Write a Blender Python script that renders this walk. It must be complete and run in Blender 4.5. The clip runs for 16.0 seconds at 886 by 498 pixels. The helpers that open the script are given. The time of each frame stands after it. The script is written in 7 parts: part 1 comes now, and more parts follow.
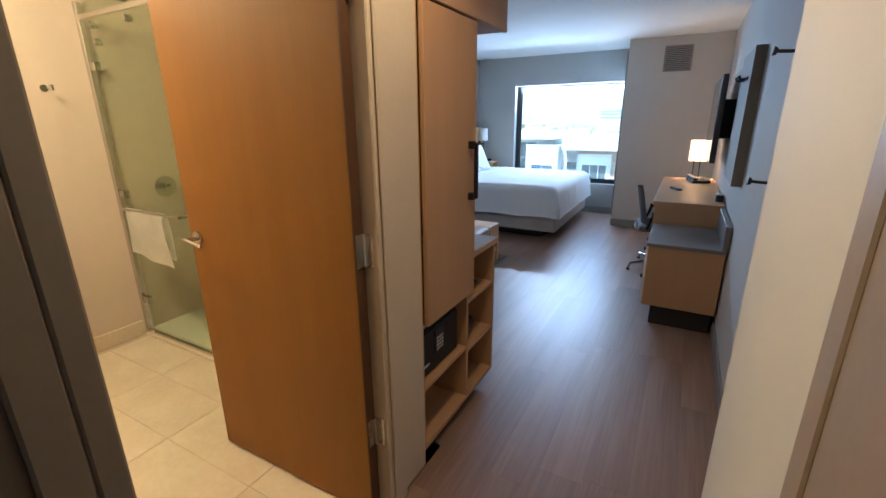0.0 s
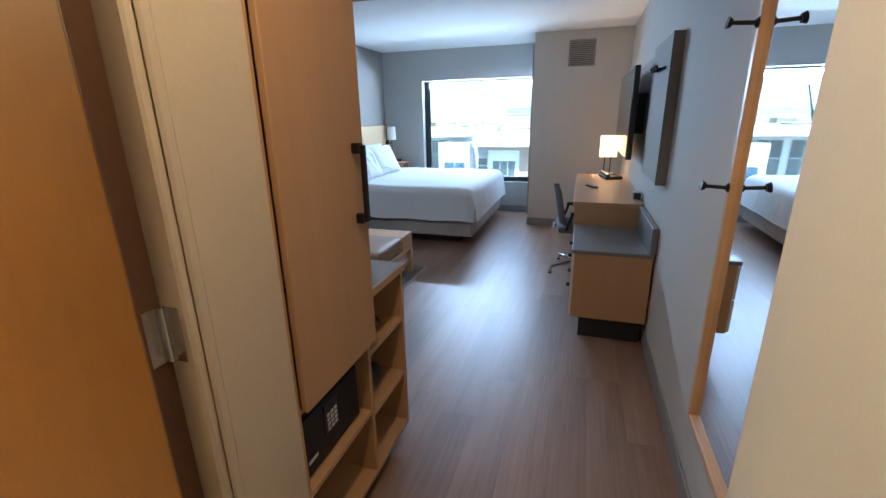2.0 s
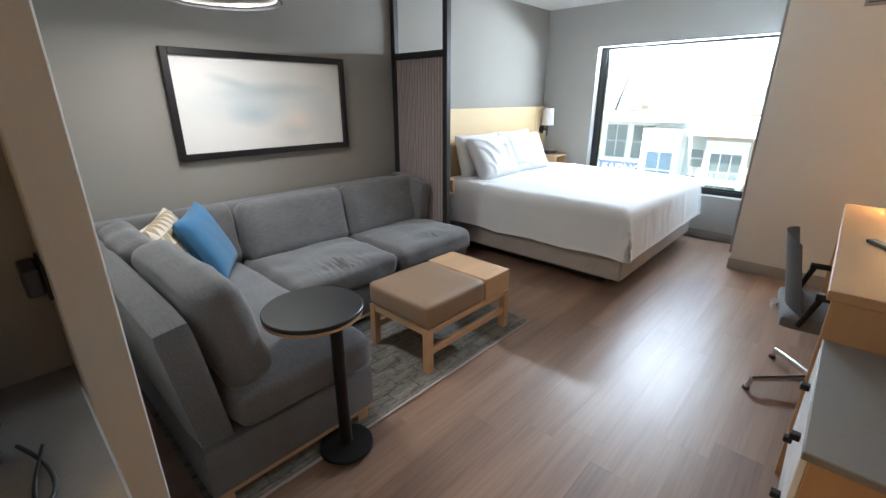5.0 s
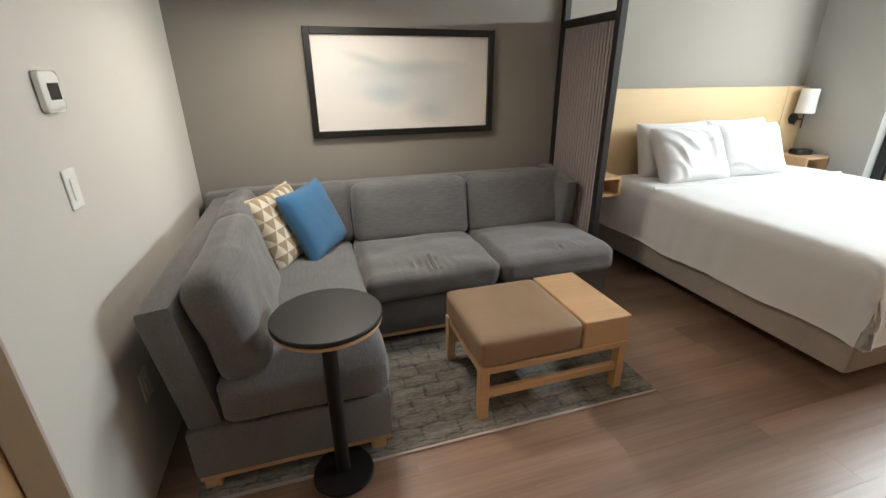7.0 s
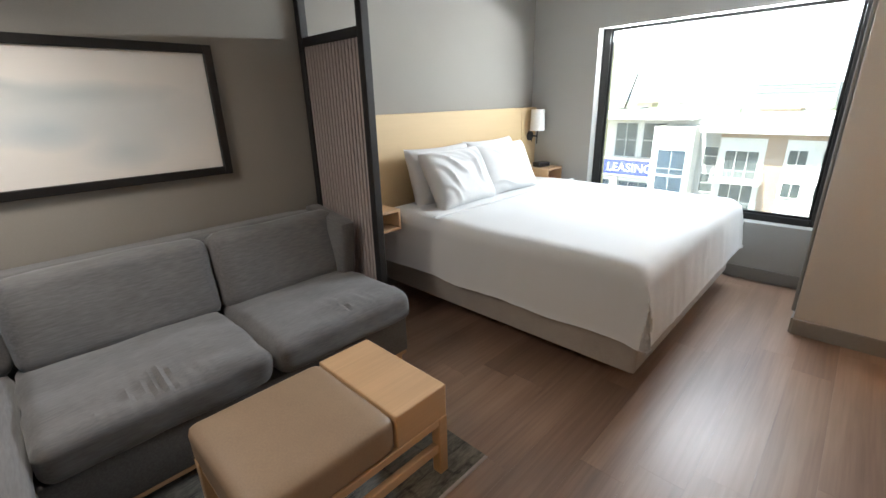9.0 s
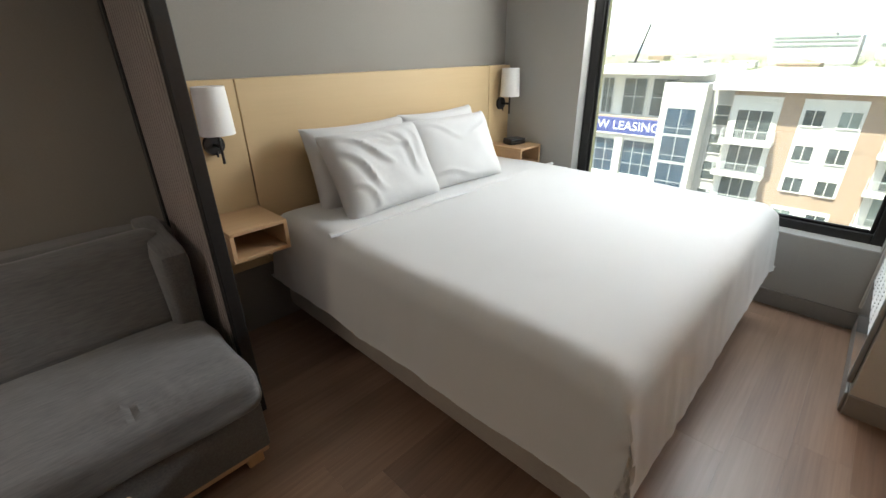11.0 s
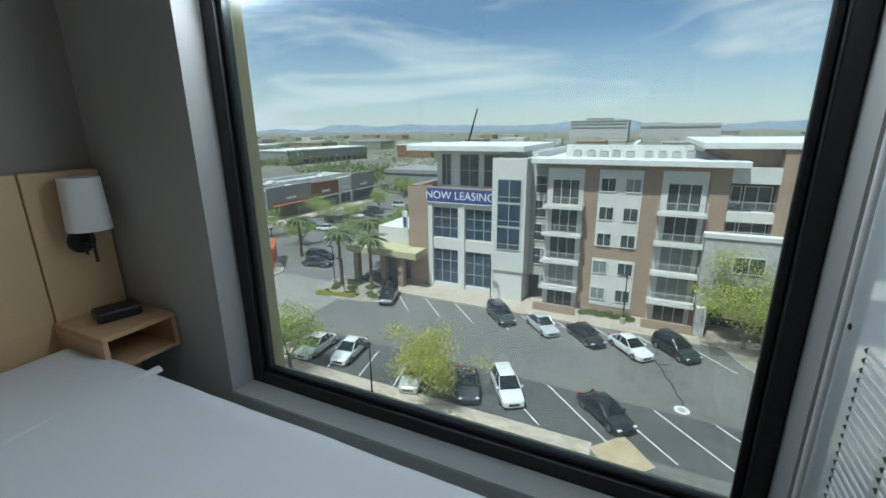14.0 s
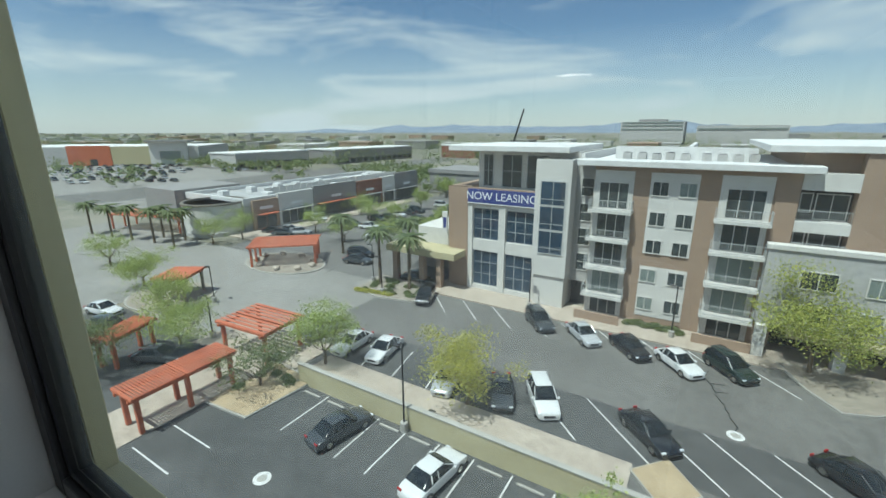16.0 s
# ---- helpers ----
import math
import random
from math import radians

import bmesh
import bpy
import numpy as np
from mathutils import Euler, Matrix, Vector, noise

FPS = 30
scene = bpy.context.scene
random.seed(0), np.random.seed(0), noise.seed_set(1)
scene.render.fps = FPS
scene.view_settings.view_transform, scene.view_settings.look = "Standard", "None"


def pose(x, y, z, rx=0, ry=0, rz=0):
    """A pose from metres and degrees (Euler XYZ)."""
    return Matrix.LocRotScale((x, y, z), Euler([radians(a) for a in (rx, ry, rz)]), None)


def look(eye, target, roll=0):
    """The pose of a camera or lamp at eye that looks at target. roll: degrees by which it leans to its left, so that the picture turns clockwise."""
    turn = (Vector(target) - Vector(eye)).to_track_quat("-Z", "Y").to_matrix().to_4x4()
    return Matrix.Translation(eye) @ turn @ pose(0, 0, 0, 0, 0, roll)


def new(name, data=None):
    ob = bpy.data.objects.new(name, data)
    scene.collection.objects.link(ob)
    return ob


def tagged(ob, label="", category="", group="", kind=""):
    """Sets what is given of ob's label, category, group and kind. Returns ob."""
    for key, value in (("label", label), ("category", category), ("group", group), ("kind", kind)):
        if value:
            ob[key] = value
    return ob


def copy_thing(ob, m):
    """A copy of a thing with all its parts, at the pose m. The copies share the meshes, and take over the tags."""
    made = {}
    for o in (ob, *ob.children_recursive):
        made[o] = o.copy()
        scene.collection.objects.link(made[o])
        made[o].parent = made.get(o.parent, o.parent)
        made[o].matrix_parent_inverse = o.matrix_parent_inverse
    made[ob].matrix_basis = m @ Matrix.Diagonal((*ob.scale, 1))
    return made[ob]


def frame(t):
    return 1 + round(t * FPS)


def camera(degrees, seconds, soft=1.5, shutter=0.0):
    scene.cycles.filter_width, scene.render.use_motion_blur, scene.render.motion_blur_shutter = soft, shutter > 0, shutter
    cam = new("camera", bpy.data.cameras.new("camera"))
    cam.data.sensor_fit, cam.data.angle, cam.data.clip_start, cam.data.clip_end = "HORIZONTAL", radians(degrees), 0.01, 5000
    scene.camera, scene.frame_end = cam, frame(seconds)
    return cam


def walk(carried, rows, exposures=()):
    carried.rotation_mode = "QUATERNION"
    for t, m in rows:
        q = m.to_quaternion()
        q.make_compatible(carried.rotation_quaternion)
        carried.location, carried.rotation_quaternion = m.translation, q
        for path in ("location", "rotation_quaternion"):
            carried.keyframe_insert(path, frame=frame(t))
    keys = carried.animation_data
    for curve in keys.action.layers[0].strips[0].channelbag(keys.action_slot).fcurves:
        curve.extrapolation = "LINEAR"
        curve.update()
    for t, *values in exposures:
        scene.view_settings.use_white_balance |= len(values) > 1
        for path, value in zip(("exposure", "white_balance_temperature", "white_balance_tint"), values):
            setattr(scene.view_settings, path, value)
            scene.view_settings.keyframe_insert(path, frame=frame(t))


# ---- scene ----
cam = camera(91.8, 16.0)
PATH = [
    (0, (1.328, 1.404, 1.483), (0.366, 3.140, 0.881), -0.5),
    (0.5, (1.273, 1.459, 1.459), (0.374, 3.229, 0.861), -0.7),
    (1, (1.261, 1.470, 1.472), (0.429, 3.267, 0.857), -0.7),
    (1.5, (1.224, 1.662, 1.455), (0.486, 3.498, 0.836), -1),
    (2, (1.191, 1.903, 1.465), (0.584, 3.788, 0.852), -1),
    (2.5, (1.126, 2.157, 1.456), (0.624, 4.075, 0.853), -1.6),
    (3, (1.078, 2.401, 1.468), (0.573, 4.317, 0.857), -2),
    (3.5, (1.114, 2.680, 1.469), (0.482, 4.553, 0.842), -1.3),
    (4, (1.113, 2.952, 1.451), (0.279, 4.737, 0.804), -0.8),
    (4.3, (1.088, 3.114, 1.455), (0.099, 4.812, 0.794), -0.5),
    (4.5, (1.026, 3.214, 1.453), (-0.027, 4.867, 0.781), -0.3),
    (5, (1.094, 3.470, 1.435), (-0.237, 4.903, 0.748), 0),
    (5.2, (1.111, 3.577, 1.442), (-0.306, 4.918, 0.741), 0.5),
    (7.3, (1.061, 4.336, 1.432), (-0.786, 4.875, 0.658), -0.5),
    (7.5, (1.061, 4.364, 1.432), (-0.779, 4.930, 0.662), -0.4),
    (8, (0.988, 4.451, 1.410), (-0.771, 5.272, 0.683), -0.6),
    (8.5, (0.784, 4.541, 1.410), (-0.782, 5.719, 0.732), -1.2),
    (9, (0.634, 4.645, 1.416), (-0.736, 6.046, 0.741), -1.5),
    (9.2, (0.590, 4.718, 1.390), (-0.731, 6.171, 0.723), -1.4),
    (11.3, (0.285, 5.810, 1.442), (-1.050, 7.133, 0.552), -0.8),
    (11.5, (0.302, 5.908, 1.448), (-1.034, 7.226, 0.549), -0.6),
    (12, (0.280, 6.178, 1.424), (-0.984, 7.587, 0.562), -1.2),
    (12.5, (0.211, 6.510, 1.458), (-0.873, 8.103, 0.673), -1.5),
    (13, (0.237, 6.887, 1.449), (-0.691, 8.615, 0.757), -1.2),
    (13.5, (0.257, 7.252, 1.461), (-0.603, 9.044, 0.849), -0.8),
    (14, (0.158, 7.632, 1.475), (-0.711, 9.437, 0.916), -0.6),
    (14.5, (0.100, 7.950, 1.430), (-0.789, 9.665, 0.913), -0.2),
    (15, (0.100, 8.200, 1.400), (-0.840, 9.888, 0.882), 0),
    (15.5, (0.090, 8.388, 1.370), (-0.893, 10.049, 0.847), -0.1),
    (16, (0.085, 8.475, 1.360), (-0.921, 10.119, 0.826), -0.2),
]
EXPOSURES = [(0.0, 2.6, 4680, 9), (2.5, 2.75, 4800, 7), (3.5, 3.05, 5050, 8), (5.0, 3.15, 5850, 9), (7.5, 3.05, 6900, 11), (9.0, 2.9, 6500, 12), (11.5, 2.1, 7000, 13),
             (12.5, 1.45, 6900, 17), (13.0, 0.8, 6300, 15), (13.5, 0.5, 5900, 8), (14.5, 0.45, 6000, 8), (16.0, 0.40, 6100, 9)]
walk(cam, [(t, look(eye, target, roll)) for t, eye, target, roll in PATH], EXPOSURES)

# ---- sky, sun, lamps ----
G = -19.2            # street level below the room's floor
world = bpy.data.worlds.new("world")
scene.world = world
world.use_nodes = True
wt = world.node_tree
wt.nodes.clear()
w_out = wt.nodes.new("ShaderNodeOutputWorld")
w_bg = wt.nodes.new("ShaderNodeBackground")
w_sky = wt.nodes.new("ShaderNodeTexSky")
w_sky.sky_type, w_sky.sun_disc = "NISHITA", False
w_sky.sun_elevation, w_sky.sun_rotation = radians(66), radians(200)
w_sky.air_density, w_sky.dust_density, w_sky.ozone_density = 1.0, 0.2, 4.0
w_co = wt.nodes.new("ShaderNodeTexCoord")
w_map = wt.nodes.new("ShaderNodeMapping")
w_map.inputs["Scale"].default_value = (1.0, 1.6, 6.5)
w_map.inputs["Location"].default_value = (0.35, 0.1, 0.55)
w_n = wt.nodes.new("ShaderNodeTexNoise")
w_n.inputs["Scale"].default_value, w_n.inputs["Detail"].default_value, w_n.inputs["Roughness"].default_value = 1.55, 9, 0.56
w_n.inputs["Distortion"].default_value = 0.5
w_r = wt.nodes.new("ShaderNodeValToRGB")
w_r.color_ramp.elements[0].position, w_r.color_ramp.elements[1].position = 0.45, 0.64
w_mix = wt.nodes.new("ShaderNodeMix")
w_mix.data_type = "RGBA"
w_mix.inputs["B"].default_value = (7.8, 8.15, 8.4, 1)
wt.links.new(w_co.outputs["Generated"], w_map.inputs["Vector"])
wt.links.new(w_map.outputs["Vector"], w_n.inputs["Vector"])
wt.links.new(w_n.outputs["Fac"], w_r.inputs["Fac"])
w_sep = wt.nodes.new("ShaderNodeSeparateXYZ")
w_low = wt.nodes.new("ShaderNodeMapRange")
w_low.inputs["From Min"].default_value, w_low.inputs["From Max"].default_value = 0.20, 0.0
w_low.inputs["To Min"].default_value, w_low.inputs["To Max"].default_value = 0.0, 0.62
w_max = wt.nodes.new("ShaderNodeMath")
w_max.operation = "MAXIMUM"
wt.links.new(w_co.outputs["Generated"], w_sep.inputs["Vector"])
wt.links.new(w_sep.outputs["Z"], w_low.inputs["Value"])
wt.links.new(w_r.outputs["Color"], w_max.inputs[0])
wt.links.new(w_low.outputs["Result"], w_max.inputs[1])
wt.links.new(w_max.outputs[0], w_mix.inputs["Factor"])
wt.links.new(w_sky.outputs["Color"], w_mix.inputs["A"])
wt.links.new(w_mix.outputs["Result"], w_bg.inputs["Color"])
w_bg.inputs["Strength"].default_value = 0.088
wt.links.new(w_bg.outputs["Background"], w_out.inputs["Surface"])

sun_data = bpy.data.lights.new("sun", "SUN")
sun_data.energy, sun_data.angle, sun_data.color = 5.0, radians(0.6), (1.0, 0.965, 0.91)
sun_lamp = new("sun", sun_data)
sun_lamp.matrix_world = look((-14, -38, 90), (0, 0, 0))


def lamp_point(name, at, watts, color, radius=0.05):
    d = bpy.data.lights.new(name, "POINT")
    d.energy, d.color, d.shadow_soft_size = watts, color, radius
    ob = new(name, d)
    ob.location = at
    return ob


def lamp_area(name, eye, target, w, h, watts, color):
    d = bpy.data.lights.new(name, "AREA")
    d.shape, d.size, d.size_y, d.energy, d.color = "RECTANGLE", w, h, watts, color
    ob = new(name, d)
    ob.matrix_world = look(eye, target)
    return ob


WARM = (1.0, 0.66, 0.25)
lamp_area("window_daylight", (-0.375, 8.80, 1.92), (-0.375, 5.0, 1.5), 1.60, 0.06, 12, (0.86, 0.94, 1.0))
lamp_point("bathroom_light", (-1.0, 1.9, 2.30), 12, WARM, 0.12)
entry = bpy.data.lights.new("entry_light", "SPOT")
entry.energy, entry.color, entry.shadow_soft_size, entry.spot_size, entry.spot_blend = 8.5, (1.0, 0.60, 0.24), 0.05, radians(150), 0.6
entry_lamp = new("entry_light", entry)
entry_lamp.location = (0.92, 2.40, 2.40)
# Fill lamp added below the pendant to brighten the sofa corner.
lamp_area("pendant_fill", (-1.22, 4.44, 1.90), (-1.22, 4.44, 0.0), 0.36, 0.36, 1.9, (1.0, 0.93, 0.84))
lamp_point("desk_lamp_light", (1.46, 7.03, 1.13), 11, (1.0, 0.55, 0.22), 0.03)

# ---- materials ----
def node_mat(name):
    m = bpy.data.materials.new(name)
    m.use_nodes = True
    t = m.node_tree
    b = t.nodes["Principled BSDF"]
    return m, t, b


def noise_node(t, scale, detail=4, vec=None, rough=0.55):
    n = t.nodes.new("ShaderNodeTexNoise")
    n.inputs["Scale"].default_value, n.inputs["Detail"].default_value, n.inputs["Roughness"].default_value = scale, detail, rough
    if vec is not None:
        t.links.new(vec, n.inputs["Vector"])
    return n.outputs["Fac"]


def ramp(t, fac, stops):
    r = t.nodes.new("ShaderNodeValToRGB")
    e = r.color_ramp.elements
    while len(e) < len(stops):
        e.new(0.5)
    for k, (p, c) in zip(e, stops):
        k.position, k.color = p, (*c, 1)
    t.links.new(fac, r.inputs["Fac"])
    return r.outputs["Color"]


def coords(t, scale=(1, 1, 1), shift=0.0, space="Object"):
    c = t.nodes.new("ShaderNodeTexCoord")
    mp = t.nodes.new("ShaderNodeMapping")
    mp.inputs["Scale"].default_value = scale
    t.links.new(c.outputs[space], mp.inputs["Vector"])
    if shift:
        info = t.nodes.new("ShaderNodeObjectInfo")
        mul = t.nodes.new("ShaderNodeMath")
        mul.operation = "MULTIPLY"
        mul.inputs[1].default_value = shift
        t.links.new(info.outputs["Random"], mul.inputs[0])
        t.links.new(mul.outputs[0], mp.inputs["Location"])
    return mp.outputs["Vector"]


def mixc(t, fac, a, b, mode="MIX"):
    m = t.nodes.new("ShaderNodeMix")
    m.data_type, m.blend_type = "RGBA", mode
    for key, v in (("Factor", fac), ("A", a), ("B", b)):
        if isinstance(v, (int, float)):
            m.inputs[key].default_value = v
        elif isinstance(v, tuple):
            m.inputs[key].default_value = (*v, 1)
        else:
            t.links.new(v, m.inputs[key])
    return m.outputs["Result"]


def bump(t, b, height, strength, distance=0.002):
    n = t.nodes.new("ShaderNodeBump")
    n.inputs["Strength"].default_value, n.inputs["Distance"].default_value = strength, distance
    t.links.new(height, n.inputs["Height"])
    t.links.new(n.outputs["Normal"], b.inputs["Normal"])


def shade(c, k):
    return tuple(min(1, v * k) for v in c)


def plain(name, c, rough=0.6, metal=0.0, var=0.12, big=1.2, fine=60, relief=0.15, coat=0.0, dist=0.001):
    """A surface with mottling at two scales and fine relief."""
    m, t, b = node_mat(name)
    v = coords(t)
    n1, n2 = noise_node(t, big, 5, v), noise_node(t, fine, 3, v)
    base = ramp(t, n1, [(0.3, shade(c, 1 - var)), (0.7, shade(c, 1 + var))])
    base = mixc(t, 0.25, base, ramp(t, n2, [(0.35, shade(c, 1 - 1.5 * var)), (0.65, shade(c, 1 + 1.5 * var))]))
    t.links.new(base, b.inputs["Base Color"])
    b.inputs["Roughness"].default_value, b.inputs["Metallic"].default_value = rough, metal
    b.inputs["Coat Weight"].default_value = coat
    if relief:
        bump(t, b, n2, relief, dist)
    return m


def wood(name, c, along="z", rough=0.42, contrast=0.22, shift=7.0, coat=0.15):
    m, t, b = node_mat(name)
    s = {"x": (0.7, 9, 9), "y": (9, 0.7, 9), "z": (9, 9, 0.7)}[along]
    v = coords(t, s, shift)
    f = {"x": (3, 90, 90), "y": (90, 3, 90), "z": (90, 90, 3)}[along]
    v2 = coords(t, f, shift)
    n1, n2 = noise_node(t, 1.0, 6, v), noise_node(t, 1.0, 3, v2)
    base = ramp(t, n1, [(0.25, shade(c, 1 - contrast)), (0.5, c), (0.75, shade(c, 1 + contrast))])
    base = mixc(t, min(0.3, contrast * 1.6), base, ramp(t, n2, [(0.3, shade(c, 0.72)), (0.7, shade(c, 1.18))]))
    t.links.new(base, b.inputs["Base Color"])
    b.inputs["Roughness"].default_value, b.inputs["Coat Weight"].default_value = rough, coat
    b.inputs["Coat Roughness"].default_value = 0.3
    bump(t, b, n2, 0.12, 0.0006)
    return m


def fabric(name, c, rough=0.95, streak=0.35, along="x", scale=260):
    m, t, b = node_mat(name)
    s = {"x": (0.12, 1, 1), "y": (1, 0.12, 1), "z": (1, 1, 0.12)}[along]
    v = coords(t, s)
    n1, n2 = noise_node(t, scale, 2, v), noise_node(t, 5, 4, coords(t))
    base = ramp(t, n1, [(0.3, shade(c, 1 - streak)), (0.7, shade(c, 1 + streak))])
    base = mixc(t, 0.5, base, ramp(t, n2, [(0.3, shade(c, 0.82)), (0.7, shade(c, 1.18))]))
    t.links.new(base, b.inputs["Base Color"])
    b.inputs["Roughness"].default_value = rough
    b.inputs["Sheen Weight"].default_value = 0.25
    bump(t, b, n1, 0.35, 0.0015)
    return m


def glass_mat(name, tint=(1, 1, 1), rough=0.0, veil=0.0):
    m, t, b = node_mat(name)
    t.nodes.remove(b)
    out = t.nodes["Material Output"]
    tr, gl, mx = (t.nodes.new(k) for k in ("ShaderNodeBsdfTransparent", "ShaderNodeBsdfGlossy", "ShaderNodeMixShader"))
    tr.inputs["Color"].default_value = (*tint, 1)
    gl.inputs["Roughness"].default_value = rough
    mx.inputs["Fac"].default_value = 0.05
    t.links.new(tr.outputs["BSDF"], mx.inputs[1])
    t.links.new(gl.outputs["BSDF"], mx.inputs[2])
    last = mx
    # Translucent layer imitates glare haze, lifting the darks seen through the pane.
    if veil:
        haze_layer, last = t.nodes.new("ShaderNodeBsdfTranslucent"), t.nodes.new("ShaderNodeMixShader")
        haze_layer.inputs["Color"].default_value = (0.96, 0.97, 0.91, 1)
        spread = ramp(t, noise_node(t, 1.6, 5, coords(t)), [(0.3, (veil * 0.8,) * 3), (0.7, (veil * 1.2,) * 3)])
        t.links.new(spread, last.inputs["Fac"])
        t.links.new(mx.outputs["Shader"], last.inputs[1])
        t.links.new(haze_layer.outputs["BSDF"], last.inputs[2])
    t.links.new(last.outputs["Shader"], out.inputs["Surface"])
    return m


def glow(name, c, strength):
    m, t, b = node_mat(name)
    b.inputs["Base Color"].default_value = (*c, 1)
    b.inputs["Emission Color"].default_value = (*c, 1)
    b.inputs["Emission Strength"].default_value = strength
    return m


def plank_mat():
    m, t, b = node_mat("floor_plank")
    v, v2 = coords(t, (7, 0.6, 1), 40.0), coords(t, (70, 2.2, 1), 40.0)
    n1, n2 = noise_node(t, 1.0, 6, v), noise_node(t, 1.0, 4, v2)
    base = ramp(t, n1, [(0.25, (0.17, 0.105, 0.072)), (0.5, (0.29, 0.178, 0.118)), (0.78, (0.41, 0.275, 0.19))])
    base = mixc(t, 0.35, base, ramp(t, n2, [(0.3, (0.08, 0.05, 0.037)), (0.7, (0.27, 0.185, 0.148))]))
    info = t.nodes.new("ShaderNodeObjectInfo")
    base = mixc(t, 0.55, base, mixc(t, 1.0, base, ramp(t, info.outputs["Random"], [(0.0, (0.84, 0.83, 0.82)), (1.0, (1.18, 1.17, 1.16))]), "MULTIPLY"))
    t.links.new(base, b.inputs["Base Color"])
    r = ramp(t, n2, [(0.2, (0.34, 0.34, 0.34)), (0.8, (0.46, 0.46, 0.46))])
    t.links.new(r, b.inputs["Roughness"])
    b.inputs["Coat Weight"].default_value, b.inputs["Coat Roughness"].default_value = 0.38, 0.40
    bump(t, b, n2, 0.16, 0.0008)
    return m


def tile_mat():
    m, t, b = node_mat("bath_tile")
    v = coords(t, (1, 1, 1), 20.0)
    n1, n2 = noise_node(t, 3.5, 7, v), noise_node(t, 40, 4, v)
    base = ramp(t, n1, [(0.3, (0.58, 0.49, 0.37)), (0.7, (0.68, 0.60, 0.48))])
    base = mixc(t, 0.2, base, ramp(t, n2, [(0.35, (0.52, 0.44, 0.34)), (0.65, (0.72, 0.65, 0.54))]))
    t.links.new(base, b.inputs["Base Color"])
    b.inputs["Roughness"].default_value = 0.34
    bump(t, b, n2, 0.08, 0.0006)
    return m


def rug_mat():
    m, t, b = node_mat("woven_rug")
    c = t.nodes.new("ShaderNodeTexCoord")
    mp = t.nodes.new("ShaderNodeMapping")
    mp.inputs["Rotation"].default_value = (0, 0, radians(90))
    nz = t.nodes.new("ShaderNodeTexNoise")
    nz.inputs["Scale"].default_value, nz.inputs["Detail"].default_value = 9, 2
    t.links.new(c.outputs["Object"], nz.inputs["Vector"])
    add = t.nodes.new("ShaderNodeMixRGB")
    add.blend_type, add.inputs[0].default_value = "ADD", 0.05
    t.links.new(c.outputs["Object"], add.inputs[1])
    t.links.new(nz.outputs["Color"], add.inputs[2])
    t.links.new(add.outputs[0], mp.inputs["Vector"])
    br = t.nodes.new("ShaderNodeTexBrick")
    br.inputs["Scale"].default_value = 1.0
    br.inputs["Brick Width"].default_value, br.inputs["Row Height"].default_value = 0.165, 0.085
    br.inputs["Mortar Size"].default_value, br.inputs["Mortar Smooth"].default_value = 0.008, 0.5
    br.inputs["Color1"].default_value, br.inputs["Color2"].default_value = (0.20, 0.188, 0.16, 1), (0.14, 0.132, 0.112, 1)
    br.inputs["Mortar"].default_value = (0.035, 0.035, 0.036, 1)
    t.links.new(mp.outputs["Vector"], br.inputs["Vector"])
    v2 = coords(t, (1, 0.25, 1))
    n2, n3 = noise_node(t, 130, 3, v2), noise_node(t, 26, 4, v2)
    base = mixc(t, 0.4, br.outputs["Color"], ramp(t, n3, [(0.40, (0.035, 0.035, 0.034)), (0.60, (0.27, 0.255, 0.22))]))
    base = mixc(t, 0.25, base, ramp(t, n2, [(0.35, (0.05, 0.05, 0.05)), (0.65, (0.42, 0.40, 0.35))]))
    t.links.new(base, b.inputs["Base Color"])
    b.inputs["Roughness"].default_value = 0.95
    bump(t, b, n2, 0.5, 0.003)
    return m


